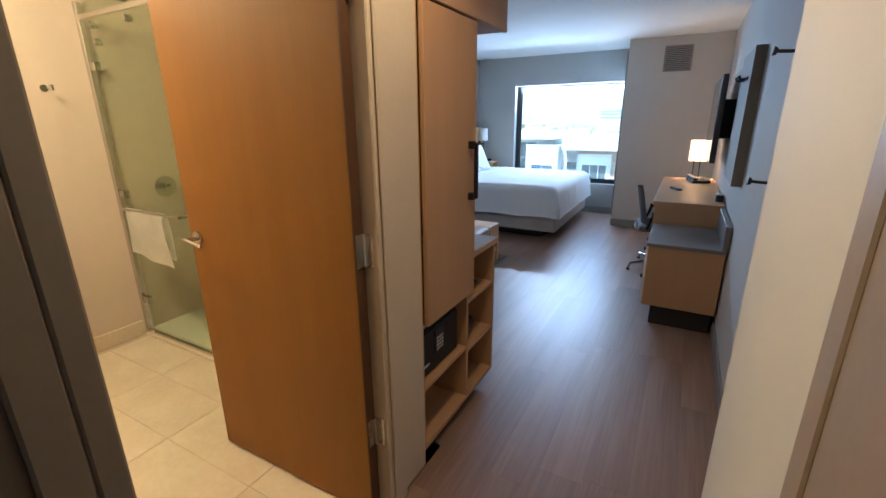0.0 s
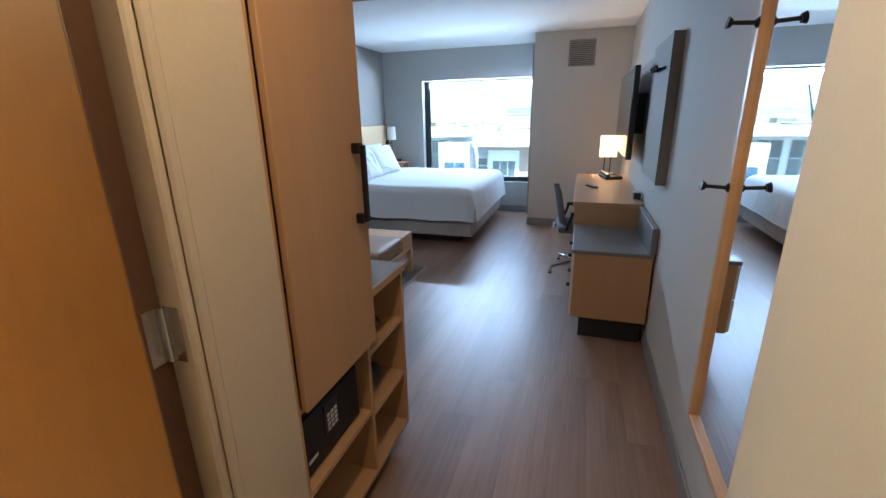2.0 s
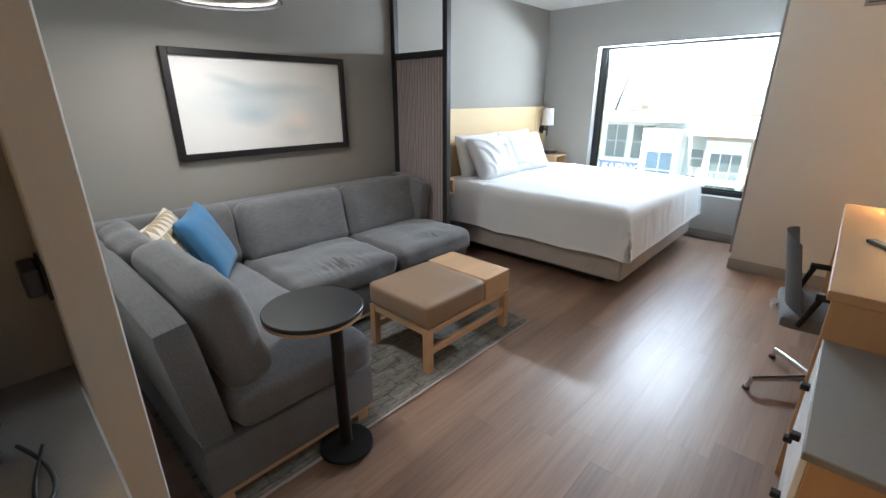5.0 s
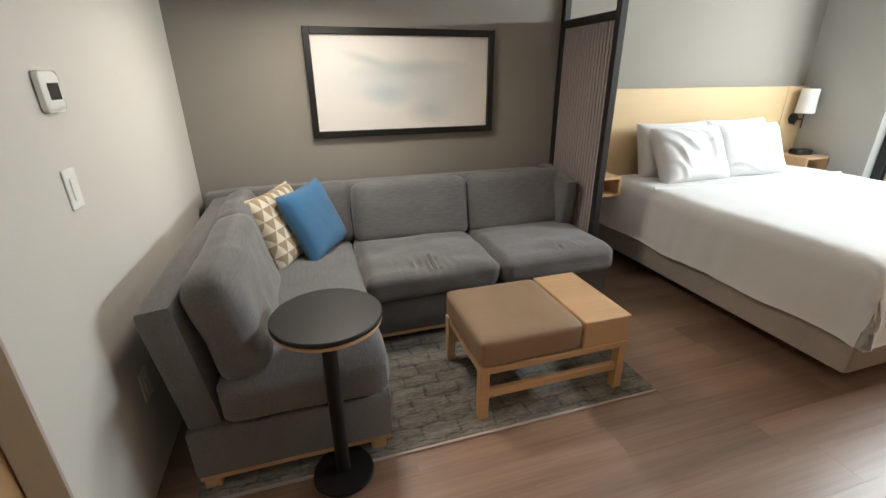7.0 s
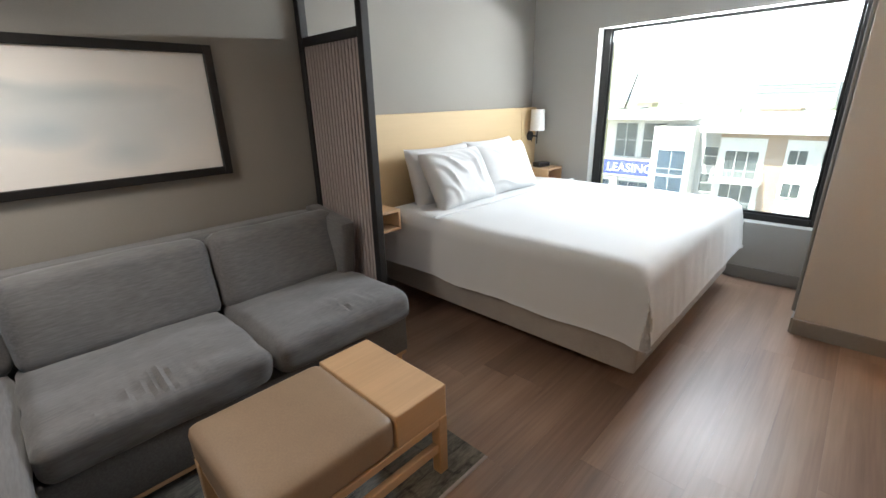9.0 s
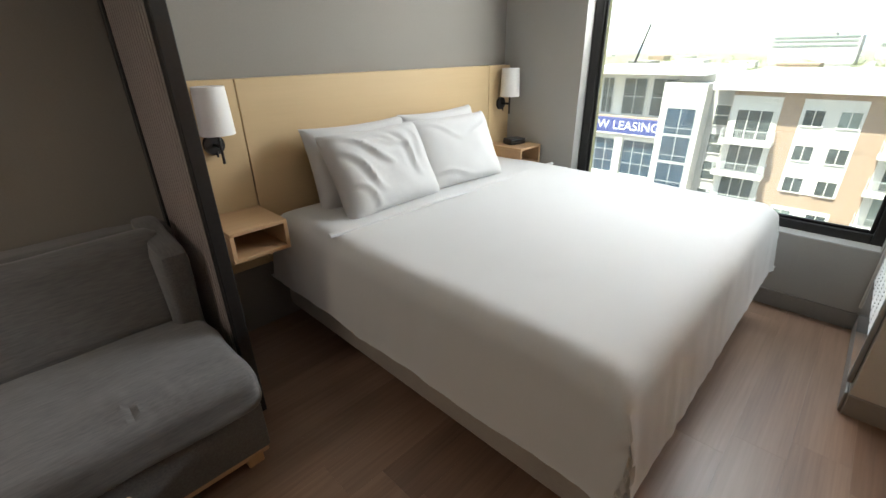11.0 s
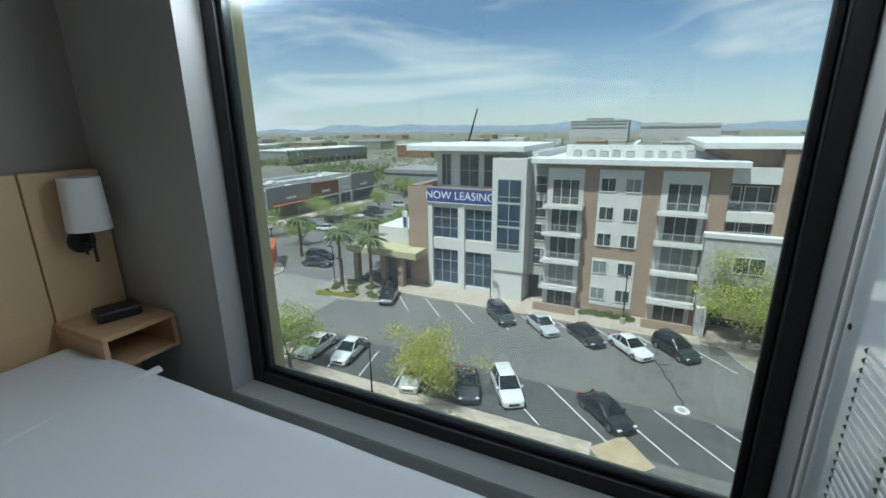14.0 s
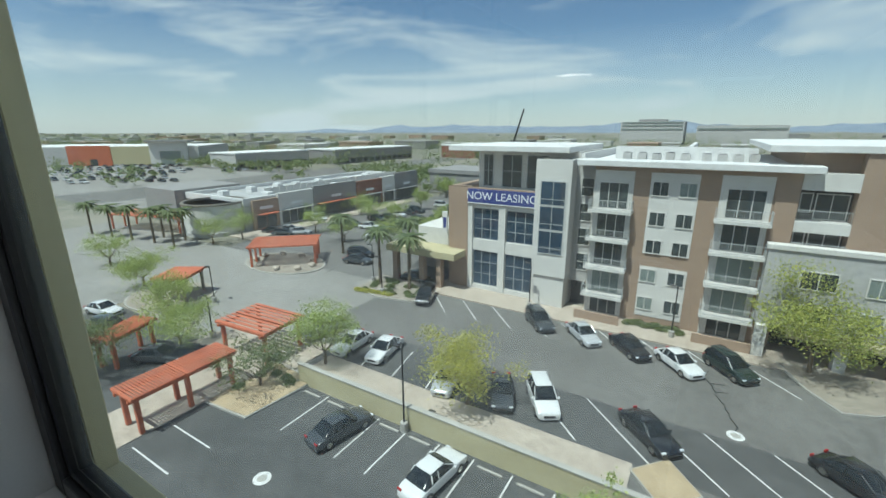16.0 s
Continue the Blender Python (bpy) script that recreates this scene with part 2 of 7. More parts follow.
def print_mat():
    """Pale abstract print: soft grey-blue strokes on warm white, behind glazing."""
    m, t, b = node_mat("abstract_print")
    base = (0.74, 0.72, 0.69)
    col = None
    c = t.nodes.new("ShaderNodeTexCoord")
    wob = noise_node(t, 6, 4, c.outputs["Object"])
    for (y, z, sy, sz, tilt, tone) in ((0.02, 0.085, 0.30, 0.050, 3, (0.33, 0.41, 0.43)), (-0.20, 0.13, 0.17, 0.030, -16, (0.44, 0.50, 0.51)), (-0.10, -0.05, 0.15, 0.070, 0, (0.30, 0.42, 0.50)),
                                       (0.165, -0.16, 0.13, 0.075, 6, (0.43, 0.50, 0.53)), (0.25, -0.06, 0.30, 0.14, 0, (0.62, 0.64, 0.64)), (-0.05, 0.02, 0.45, 0.11, 0, (0.58, 0.62, 0.63))):
        mp = t.nodes.new("ShaderNodeMapping")
        mp.vector_type = "TEXTURE"
        mp.inputs["Location"].default_value, mp.inputs["Scale"].default_value = (0, y, z), (1, sy * 1.7, sz * 1.7)
        mp.inputs["Rotation"].default_value = (radians(tilt), 0, 0)
        t.links.new(c.outputs["Object"], mp.inputs["Vector"])
        ln = t.nodes.new("ShaderNodeVectorMath")
        ln.operation = "LENGTH"
        t.links.new(mp.outputs["Vector"], ln.inputs[0])
        ad = t.nodes.new("ShaderNodeMath")
        ad.operation = "MULTIPLY_ADD"
        ad.inputs[1].default_value = 0.35
        t.links.new(wob, ad.inputs[0])
        t.links.new(ln.outputs["Value"], ad.inputs[2])
        f = ramp(t, ad.outputs[0], [(0.25, (0.8, 0.8, 0.8)), (1.05, (0, 0, 0))])
        col = mixc(t, f, base if col is None else col, tone)
    t.links.new(col, b.inputs["Base Color"])
    b.inputs["Roughness"].default_value = 0.5
    b.inputs["Coat Weight"].default_value, b.inputs["Coat Roughness"].default_value = 0.8, 0.03
    return m


def triangle_mat():
    """Small triangles in cream and tan, as printed on the cushion cover."""
    m, t, b = node_mat("triangle_print")
    sep = t.nodes.new("ShaderNodeSeparateXYZ")
    t.links.new(coords(t, (17, 15, 17)), sep.inputs["Vector"])

    def calc(op, p, q=0.0):
        n = t.nodes.new("ShaderNodeMath")
        n.operation = op
        for i, k in enumerate((p, q)):
            if isinstance(k, float):
                n.inputs[i].default_value = k
            else:
                t.links.new(k, n.inputs[i])
        return n.outputs[0]
    row = calc("FLOOR", sep.outputs["Y"])
    u = calc("FRACT", calc("ADD", sep.outputs["X"], calc("MULTIPLY", row, 0.5)))
    tent = calc("MULTIPLY", calc("ABSOLUTE", calc("SUBTRACT", u, 0.5)), 2.0)
    inside = calc("LESS_THAN", tent, calc("FRACT", sep.outputs["Y"]))
    t.links.new(mixc(t, inside, (0.60, 0.55, 0.46), (0.31, 0.235, 0.155)), b.inputs["Base Color"])
    b.inputs["Roughness"].default_value = 0.9
    bump(t, b, noise_node(t, 300, 2, coords(t)), 0.3, 0.001)
    return m


M_WALL_DARK = plain("taupe_wall", (0.27, 0.25, 0.225), 0.85, var=0.05, big=0.8, fine=140, relief=0.12)
M_WALL_LIGHT = plain("pale_wall", (0.56, 0.54, 0.50), 0.75, var=0.04, big=0.8, fine=140, relief=0.12)
M_WALL_GREY = plain("grey_wall", (0.42, 0.41, 0.385), 0.8, var=0.04, big=0.8, fine=140, relief=0.12)
M_BATH_WALL = plain("bath_wall", (0.62, 0.52, 0.45), 0.6, var=0.04, big=1.0, fine=120, relief=0.08)
M_SHOWER_WALL = plain("shower_wall", (0.56, 0.56, 0.40), 0.3, var=0.05, big=1.0, fine=30, relief=0.04)
M_CEILING = plain("ceiling_paint", (0.80, 0.80, 0.78), 0.9, var=0.03, fine=90, relief=0.1)
M_BASE = plain("baseboard_paint", (0.26, 0.25, 0.235), 0.55, var=0.06)
M_TRIM = plain("door_trim_paint", (0.57, 0.49, 0.375), 0.5, var=0.05, relief=0.05)
# Dark trim tone, also carrying painted shade on corridor wall and door frame.
M_TRIM_DARK = plain("dark_trim_and_shade", (0.20, 0.175, 0.14), 0.5, var=0.05, relief=0.05)
M_TAUPE_DOOR = plain("taupe_door", (0.27, 0.215, 0.17), 0.5, var=0.06)
M_PLANK = plank_mat()
M_TILE = tile_mat()
M_GROUT = plain("grout", (0.52, 0.45, 0.36), 0.9)
M_SUBFLOOR = plain("subfloor", (0.13, 0.09, 0.07), 0.9)
M_CONC = plain("concrete", (0.36, 0.345, 0.31), 0.9, var=0.12, big=0.3, fine=14, relief=0.2, dist=0.01)
M_DOOR = wood("maple_door", (0.27, 0.122, 0.013), "z", 0.55, 0.07, coat=0.0)
M_DOOR.node_tree.nodes["Principled BSDF"].inputs["Specular IOR Level"].default_value = 0.25
M_DOOR_EDGE = plain("door_edge", (0.09, 0.042, 0.018), 0.5, var=0.2)
M_OAK = wood("oak_laminate", (0.43, 0.26, 0.125), "z", 0.55, 0.06, coat=0.05)
M_OAK_Y = wood("oak_laminate_level", (0.45, 0.275, 0.135), "y", 0.5, 0.07)
M_HEAD = wood("headboard_maple", (0.58, 0.42, 0.235), "y", 0.55, 0.035, coat=0.05)
M_BEECH = wood("beech", (0.56, 0.36, 0.20), "y", 0.45, 0.12)
M_GREYTOP = plain("grey_counter", (0.20, 0.195, 0.19), 0.45, var=0.12, fine=220, relief=0.05)
M_WHITE_LAM = plain("white_laminate", (0.72, 0.71, 0.69), 0.4, var=0.03, relief=0.02)
# Black plastic; also paints shade in the building's openings and below the bed.
M_BLACK = plain("black_plastic_and_shade", (0.018, 0.018, 0.02), 0.4, var=0.2, relief=0.08)
M_BLACK_METAL = plain("black_metal", (0.022, 0.021, 0.021), 0.45, 0.6, var=0.2, relief=0.06)
M_BRONZE = plain("dark_bronze_metal", (0.035, 0.034, 0.034), 0.4, 0.5, var=0.15, relief=0.05)
M_STEEL = plain("steel", (0.62, 0.60, 0.56), 0.25, 1.0, var=0.08, relief=0.03)
M_CHROME = plain("chrome", (0.75, 0.75, 0.76), 0.1, 1.0, var=0.03, relief=0.0)
M_SCREEN = plain("tv_screen", (0.012, 0.012, 0.014), 0.14, var=0.1, relief=0.0)
M_SOFA = fabric("charcoal_weave", (0.128, 0.126, 0.127), streak=0.32, along="y", scale=150)
M_SOFA_X = fabric("charcoal_weave_level", (0.128, 0.126, 0.127), streak=0.32, along="x", scale=150)
M_BLUE = fabric("blue_weave", (0.030, 0.125, 0.245), streak=0.18, along="x", scale=300)
M_TRI = triangle_mat()
def linen_mat():
    m, t, b = node_mat("white_linen")
    v = coords(t)
    weave, broad = noise_node(t, 420, 2, v), noise_node(t, 1.5, 4, v)
    crease = t.nodes.new("ShaderNodeTexNoise")
    crease.noise_type = "RIDGED_MULTIFRACTAL"
    crease.inputs["Scale"].default_value, crease.inputs["Detail"].default_value, crease.inputs["Distortion"].default_value = 2.6, 5, 0.8
    t.links.new(v, crease.inputs["Vector"])
    base = mixc(t, 0.5, ramp(t, broad, [(0.3, (0.60, 0.60, 0.595)), (0.7, (0.65, 0.65, 0.645))]), ramp(t, weave, [(0.3, (0.60, 0.60, 0.595)), (0.7, (0.64, 0.64, 0.635))]))
    t.links.new(base, b.inputs["Base Color"])
    b.inputs["Roughness"].default_value, b.inputs["Sheen Weight"].default_value = 0.85, 0.2
    fold = ramp(t, crease.outputs["Fac"], [(0.25, (0, 0, 0)), (0.95, (1, 1, 1))])
    bump(t, b, mixc(t, 0.12, fold, weave), 0.4, 0.02)
    return m


M_LINEN = linen_mat()
M_SKIRT = fabric("grey_bed_base", (0.37, 0.335, 0.30), streak=0.12, scale=300)
M_LEATHER = plain("tan_leather", (0.285, 0.195, 0.125), 0.5, var=0.12, big=3, fine=160, relief=0.25)
M_RUG = rug_mat()
M_PRINT = print_mat()
M_STRIPE_A = plain("slat_pale", (0.42, 0.36, 0.345), 0.6, var=0.06)
M_STRIPE_B = plain("slat_dark", (0.115, 0.085, 0.08), 0.7, var=0.06)
M_SHADE = plain("lamp_shade_white", (0.80, 0.79, 0.77), 0.8, var=0.02, fine=300)
M_TOWEL = fabric("white_towel", (0.80, 0.77, 0.72), streak=0.06, scale=200)
M_MIRROR = plain("mirror_silver", (0.86, 0.88, 0.88), 0.015, 1.0, var=0.0, relief=0.0)
# The window glass carries a little of this painted-in haze.
M_PANE = glass_mat("window_glass", (0.84, 0.90, 0.88), veil=0.026)
M_SHOWER_GLASS = glass_mat("shower_glass", (0.86, 0.90, 0.80), 0.02)
M_GLOSSY = plain("glossy_white_panel", (0.84, 0.86, 0.87), 0.08, var=0.03, relief=0.0, coat=1.0)
for nd in M_GLOSSY.node_tree.nodes:
    if nd.type == "BSDF_PRINCIPLED":
        nd.inputs["Metallic"].default_value = 0.3
M_TAN_OUT = plain("tan_stucco", (0.52, 0.44, 0.25), 0.85, var=0.08)
M_CERAMIC = plain("white_ceramic", (0.78, 0.77, 0.74), 0.2, var=0.02, relief=0.0, coat=0.4)
M_WHITE_PLASTIC = plain("white_plastic", (0.76, 0.75, 0.72), 0.4, var=0.02, relief=0.02)

# ---- building blocks ----
def box(bm, x0, x1, y0, y1, z0, z1, bev=0.0, seg=1):
    r = bmesh.ops.create_cube(bm, size=1.0, matrix=Matrix.LocRotScale(((x0 + x1) / 2, (y0 + y1) / 2, (z0 + z1) / 2), None, (x1 - x0, y1 - y0, z1 - z0)))
    if bev:
        es = list({e for v in r["verts"] for e in v.link_edges})
        bmesh.ops.bevel(bm, geom=es, offset=bev, segments=seg, affect="EDGES", profile=0.5)
    return bm


def bx(*a, bev=0.003, seg=1):
    return box(bmesh.new(), *a, bev=bev, seg=seg)


def rod(bm, p, q, r, r2=None, n=14):
    """A round bar from p to q, tapering to r2."""
    p, q = Vector(p), Vector(q)
    d = q - p
    m = Matrix.Translation((p + q) / 2) @ d.to_track_quat("Z", "Y").to_matrix().to_4x4()
    bmesh.ops.create_cone(bm, cap_ends=True, segments=n, radius1=r, radius2=r if r2 is None else r2, depth=d.length, matrix=m)
    return bm


def rods(*list_of):
    bm = bmesh.new()
    for a in list_of:
        rod(bm, *a)
    return bm


def lathe(profile, at=(0, 0, 0), n=32):
    """Turned shape from (radius, height) steps."""
    bm = bmesh.new()
    rings = []
    for r, z in profile:
        rings.append([bm.verts.new((at[0] + r * math.cos(2 * math.pi * k / n), at[1] + r * math.sin(2 * math.pi * k / n), at[2] + z)) for k in range(n)])
    for a, b in zip(rings, rings[1:]):
        for k in range(n):
            bm.faces.new((a[k], a[(k + 1) % n], b[(k + 1) % n], b[k]))
    if profile[0] == profile[-1]:
        bmesh.ops.remove_doubles(bm, verts=rings[0] + rings[-1], dist=1e-6)
        return bm
    for ring in (rings[0][::-1], rings[-1]):
        bm.faces.new(ring)
    return bm


def soft(w, d, h, r, cuts=10, crown=0.0, wrinkle=0.0, freq=6.0, seed=0.0, tuck=0.0, tuck_at=0.0):
    """A rounded, slightly crowned cushion about the origin."""
    bm = bmesh.new()
    bmesh.ops.create_cube(bm, size=2.0)
    bmesh.ops.subdivide_edges(bm, edges=bm.edges[:], cuts=cuts, use_grid_fill=True)
    half = Vector((w / 2, d / 2, h / 2))
    for v in bm.verts:
        u = v.co.copy()
        p = Vector((u.x * half.x, u.y * half.y, u.z * half.z))
        rr = min(r, half.x, half.y, half.z)
        inner = Vector([max(-half[i] + rr, min(half[i] - rr, p[i])) for i in range(3)])
        k = p - inner
        q = inner + (k.normalized() * rr if k.length > 1e-6 else k)
        q.z += crown * (1 - u.x ** 2) * (1 - u.y ** 2) * (1 if u.z > 0 else -0.3) * abs(u.z)
        if wrinkle:
            f = noise.noise(Vector((q.x * freq + seed, q.y * freq * 0.6, q.z * freq + seed)))
            q += (q - inner * 0.9).normalized() * f * wrinkle
        if tuck and u.z > 0:
            near = math.exp(-((q.y - tuck_at) / (d * 0.22)) ** 2) * math.exp(-((q.x - w * 0.36) / (w * 0.17)) ** 2)
            sway = 0.5 * noise.noise(Vector((q.x * 7, q.y * 9, seed)))
            q.z += tuck * near * math.sin((q.y + sway * 0.08) * 150) * (0.6 + noise.noise(Vector((q.y * 14, seed, 0.5))))
        v.co = q
    return bm


def pillow(w, h, t, seed=0.0, cuts=14, wr=0.012, folds=()):
    """A stuffed pillow lying in the xy plane with pinched seams and corner tips."""
    bm = bmesh.new()
    n = cuts
    for side in (1, -1):
        grid = []
        for i in range(n + 1):
            row = []
            for j in range(n + 1):
                u, v = 2 * i / n - 1, 2 * j / n - 1
                e = (1 - u ** 4) * (1 - v ** 4)
                pinch = 1 - 0.07 * (1 - u * u) * (v * v) - 0.0
                pinch2 = 1 - 0.07 * (1 - v * v) * (u * u)
                z = side * t / 2 * max(e, 0) ** 0.45
                x, y = u * w / 2 * pinch2, v * h / 2 * pinch
                f = noise.noise(Vector((u * 1.2 + seed, v * 1.4, side + seed))) + 0.18 * noise.noise(Vector((u * 3.5 + seed, v * 2, side)))
                ridge = abs(noise.noise(Vector(((u + 0.6 * v) * 1.3 + seed, (v - u) * 0.35, side * 3.0 + seed))))
                f += 0.9 * (0.35 - min(0.35, ridge))
                z += side * f * wr * max(e, 0) ** 0.5
                for u0, v0, u1, v1, amp in folds:
                    ln = math.hypot(u1 - u0, v1 - v0)
                    a = ((u - u0) * (u1 - u0) + (v - v0) * (v1 - v0)) / ln ** 2
                    b = ((u - u0) * (v1 - v0) - (v - v0) * (u1 - u0)) / ln + 0.10 * math.sin(a * 5)
                    if 0 < a < 1:
                        z += side * amp * math.sin(a * math.pi) ** 0.6 * (math.exp(-(b / 0.055) ** 2) - 0.6 * math.exp(-((b - 0.11) / 0.08) ** 2)) * max(e, 0) ** 0.4
                row.append(bm.verts.new((x, y, z)))
            grid.append(row)
        for i in range(n):
            for j in range(n):
                q = (grid[i][j], grid[i + 1][j], grid[i + 1][j + 1], grid[i][j + 1])
                bm.faces.new(q if side > 0 else q[::-1])
    bmesh.ops.remove_doubles(bm, verts=bm.verts[:], dist=0.0005)
    return bm


def finish(name, bm, material, smooth):
    bmesh.ops.recalc_face_normals(bm, faces=bm.faces[:])
    me = bpy.data.meshes.new(name)
    bm.to_mesh(me)
    bm.free()
    if material is not None:
        me.materials.append(material)
    if smooth:
        for p in me.polygons:
            p.use_smooth = True
        me.set_sharp_from_angle(angle=radians(38))
    return me


def part(name, bm, material, parent, label="", smooth=False, at=None):
    ob = new(name, finish(name, bm, material, smooth))
    ob.parent = parent
    if at is not None:
        ob.matrix_basis = at
    if label:
        ob["label"] = label
    return ob


def thing(name, label, category, at=None, group=""):
    ob = new(name)
    ob.empty_display_size = 0.1
    if at is not None:
        ob.matrix_basis = at
    return tagged(ob, label, category, group)


def solid(name, bm, material, label, category, at=None, group="", smooth=False, kind=""):
    ob = new(name, finish(name, bm, material, smooth))
    if at is not None:
        ob.matrix_basis = at
    return tagged(ob, label, category, group, kind)


def struct(name, bm, material, label=""):
    return solid(name, bm, material, label or name.replace("_", " "), "wall" if name.startswith("wall") else name.split("_")[0], kind="structure")


# ---- the room's shell ----
XL, XR, YW, H = -1.93, 1.67, 8.63, 2.43
struct("wall_bedside", bx(XL - 0.12, XL, 3.60, 8.95, 0, H, bev=0), M_WALL_DARK, "dark taupe painted wall behind bed and sofa")
bm = bmesh.new()
for a in ((XL, -1.27, YW, 8.84, 0, H), (0.50, XR + 0.12, YW, 8.84, 0, H), (-1.27, 0.50, YW, 8.80, 0, 0.455), (-1.27, 0.50, YW, 8.93, 1.985, H)):
    box(bm, *a)
struct("wall_window", bm, M_WALL_GREY, "grey painted wall with the large window opening")
struct("wall_column", bx(0.53, XR, 7.82, YW, 0, H, bev=0.004), M_WALL_LIGHT, "pale boxed-out wall column beside the window")
struct("wall_desk", bx(XR, XR + 0.12, 2.71, 8.63, 0, H, bev=0), M_WALL_LIGHT, "pale painted wall along the desk")
struct("wall_entry", bx(1.514, XR + 0.12, 0.3, 2.71, 0, H, bev=0.004), M_WALL_LIGHT, "pale painted projecting wall by the entrance")
struct("wall_partition", bx(-2.17, 0.03, 3.51, 3.60, 0, H, bev=0.004), M_WALL_LIGHT, "pale painted partition wall beside the sofa")
struct("wall_closet", bx(-0.16, 0.495, 2.494, 2.735, 0, H, bev=0.004), M_TRIM, "cream painted wall end beside the bathroom door")
struct("wall_closet_back", bx(-0.16, -0.08, 2.735, 3.51, 0, H, bev=0), M_WALL_DARK, "taupe wall behind the closet")
# Shade near the entrance is put into this wall's dark colour.
struct("wall_corridor", bx(0.38, 0.50, 0.3, 1.63, 0, H, bev=0.004), M_TRIM_DARK, "taupe corridor wall with painted-in shade")
struct("wall_corridor_head", bx(0.38, 0.50, 1.63, 2.49, 2.10, H, bev=0), M_TRIM, "wall above the bathroom doorway")
struct("wall_back", bx(0.38, 1.79, 0.18, 0.3, 0, H, bev=0), M_WALL_LIGHT, "pale wall at the entrance end")
struct("wall_bath_side", bx(-2.17, -1.95, 1.0, 3.51, 0, H, bev=0), M_BATH_WALL, "warm painted bathroom wall")
struct("wall_bath_end", bx(-1.95, 0.38, 1.0, 1.12, 0, H, bev=0), M_BATH_WALL, "warm painted bathroom end wall")
struct("wall_shower", bx(-1.95, -0.16, 3.445, 3.508, 0.02, H, bev=0), M_SHOWER_WALL, "glossy pale green shower wall")
struct("ceiling", bx(-2.3, 1.9, 0.1, 9.0, H, H + 0.15, bev=0), M_CEILING, "flat white painted ceiling")
struct("floor", bx(-2.3, 1.9, 0.1, 8.93, -0.2, -0.006, bev=0), M_SUBFLOOR, "floor of grey-brown wood planks")
struct("floor_bathroom", bx(-2.17, 0.40, 1.0, 3.46, -0.006, -0.003, bev=0), M_GROUT, "bathroom floor of large beige tiles")

BB = ((0.53 - 0.012, 0.53, 7.82, YW), (0.53, XR - 0.012, 7.808, 7.82), (XR - 0.012, XR, 2.71, 7.808), (-1.93, 0.518, YW - 0.012, YW), (-0.10, 0.03, 3.60, 3.612), (1.502, 1.514, 0.3, 2.71))
for x0, x1, y0, y1 in BB:
    struct("baseboard", bx(x0, x1, y0, y1, 0, 0.10, bev=0.003), M_BASE, "low grey painted baseboard")
struct("baseboard", bx(-1.95, -1.935, 1.12, 2.82, 0, 0.11, bev=0.003), M_TILE, "beige tile bathroom skirting")

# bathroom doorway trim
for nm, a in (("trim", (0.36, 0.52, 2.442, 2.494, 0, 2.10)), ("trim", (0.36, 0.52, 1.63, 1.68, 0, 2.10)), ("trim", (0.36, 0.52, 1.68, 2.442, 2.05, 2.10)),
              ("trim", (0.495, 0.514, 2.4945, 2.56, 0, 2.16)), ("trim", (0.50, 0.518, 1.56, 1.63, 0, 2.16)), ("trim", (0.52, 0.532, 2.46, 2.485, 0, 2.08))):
    # Near-side pieces take the dark copy of the trim colour, as painted shade.
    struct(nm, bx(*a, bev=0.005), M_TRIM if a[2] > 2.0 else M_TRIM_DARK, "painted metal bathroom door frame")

# ---- window ----
win = tagged(new("window_1"), "large fixed window in a dark bronze frame", "window", kind="structure")
for nm, a in (("frame_side", (-1.27, -1.205, 8.73, 8.80, 0.455, 1.985)), ("frame_side", (0.452, 0.50, 8.73, 8.80, 0.455, 1.985)),
              ("frame_head", (-1.205, 0.452, 8.745, 8.80, 1.960, 1.985)), ("frame_foot", (-1.205, 0.452, 8.73, 8.80, 0.455, 0.512))):
    part(nm, bx(*a, bev=0.006, seg=2), M_BRONZE, win)
for nm, a in (("glazing_bead", (-1.205, -1.185, 8.745, 8.765, 0.512, 1.960)), ("glazing_bead", (0.432, 0.452, 8.745, 8.765, 0.512, 1.960)),
              ("glazing_bead", (-1.185, 0.432, 8.745, 8.765, 0.512, 0.530))):
    part(nm, bx(*a, bev=0.004), M_BLACK_METAL, win)
for a in ((-1.27, -1.21, 8.80, 8.855, 0.45, 1.985), (0.455, 0.50, 8.80, 8.855, 0.45, 1.985), (-1.21, 0.455, 8.80, 8.86, 0.40, 0.470)):
    part("outer_jamb", bx(*a, bev=0.004), M_TAN_OUT, win, "tan stucco outer return")
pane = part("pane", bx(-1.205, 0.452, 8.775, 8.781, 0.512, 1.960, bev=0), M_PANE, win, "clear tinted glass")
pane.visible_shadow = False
part("sill", bx(-1.268, 0.498, 8.632, 8.73, 0.4555, 0.462, bev=0.002), M_WALL_GREY, win)

# ---- access panel with louvres on the column's side ----
ap = thing("access_panel", "glossy white access panel with slotted louvres", "panel")
part("door", bx(0.512, 0.526, 7.858, 8.61, 0.14, 2.30, bev=0.004, seg=2), M_GLOSSY, ap)
part("edge_trim", bx(0.509, 0.528, 7.836, 7.8565, 0.14, 2.30, bev=0.004), M_BASE, ap, "dark edge trim")
part("frame", bx(0.505, 0.528, 8.612, 8.628, 0.14, 2.30, bev=0.003), M_WHITE_LAM, ap)
bm, bm2 = bmesh.new(), bmesh.new()
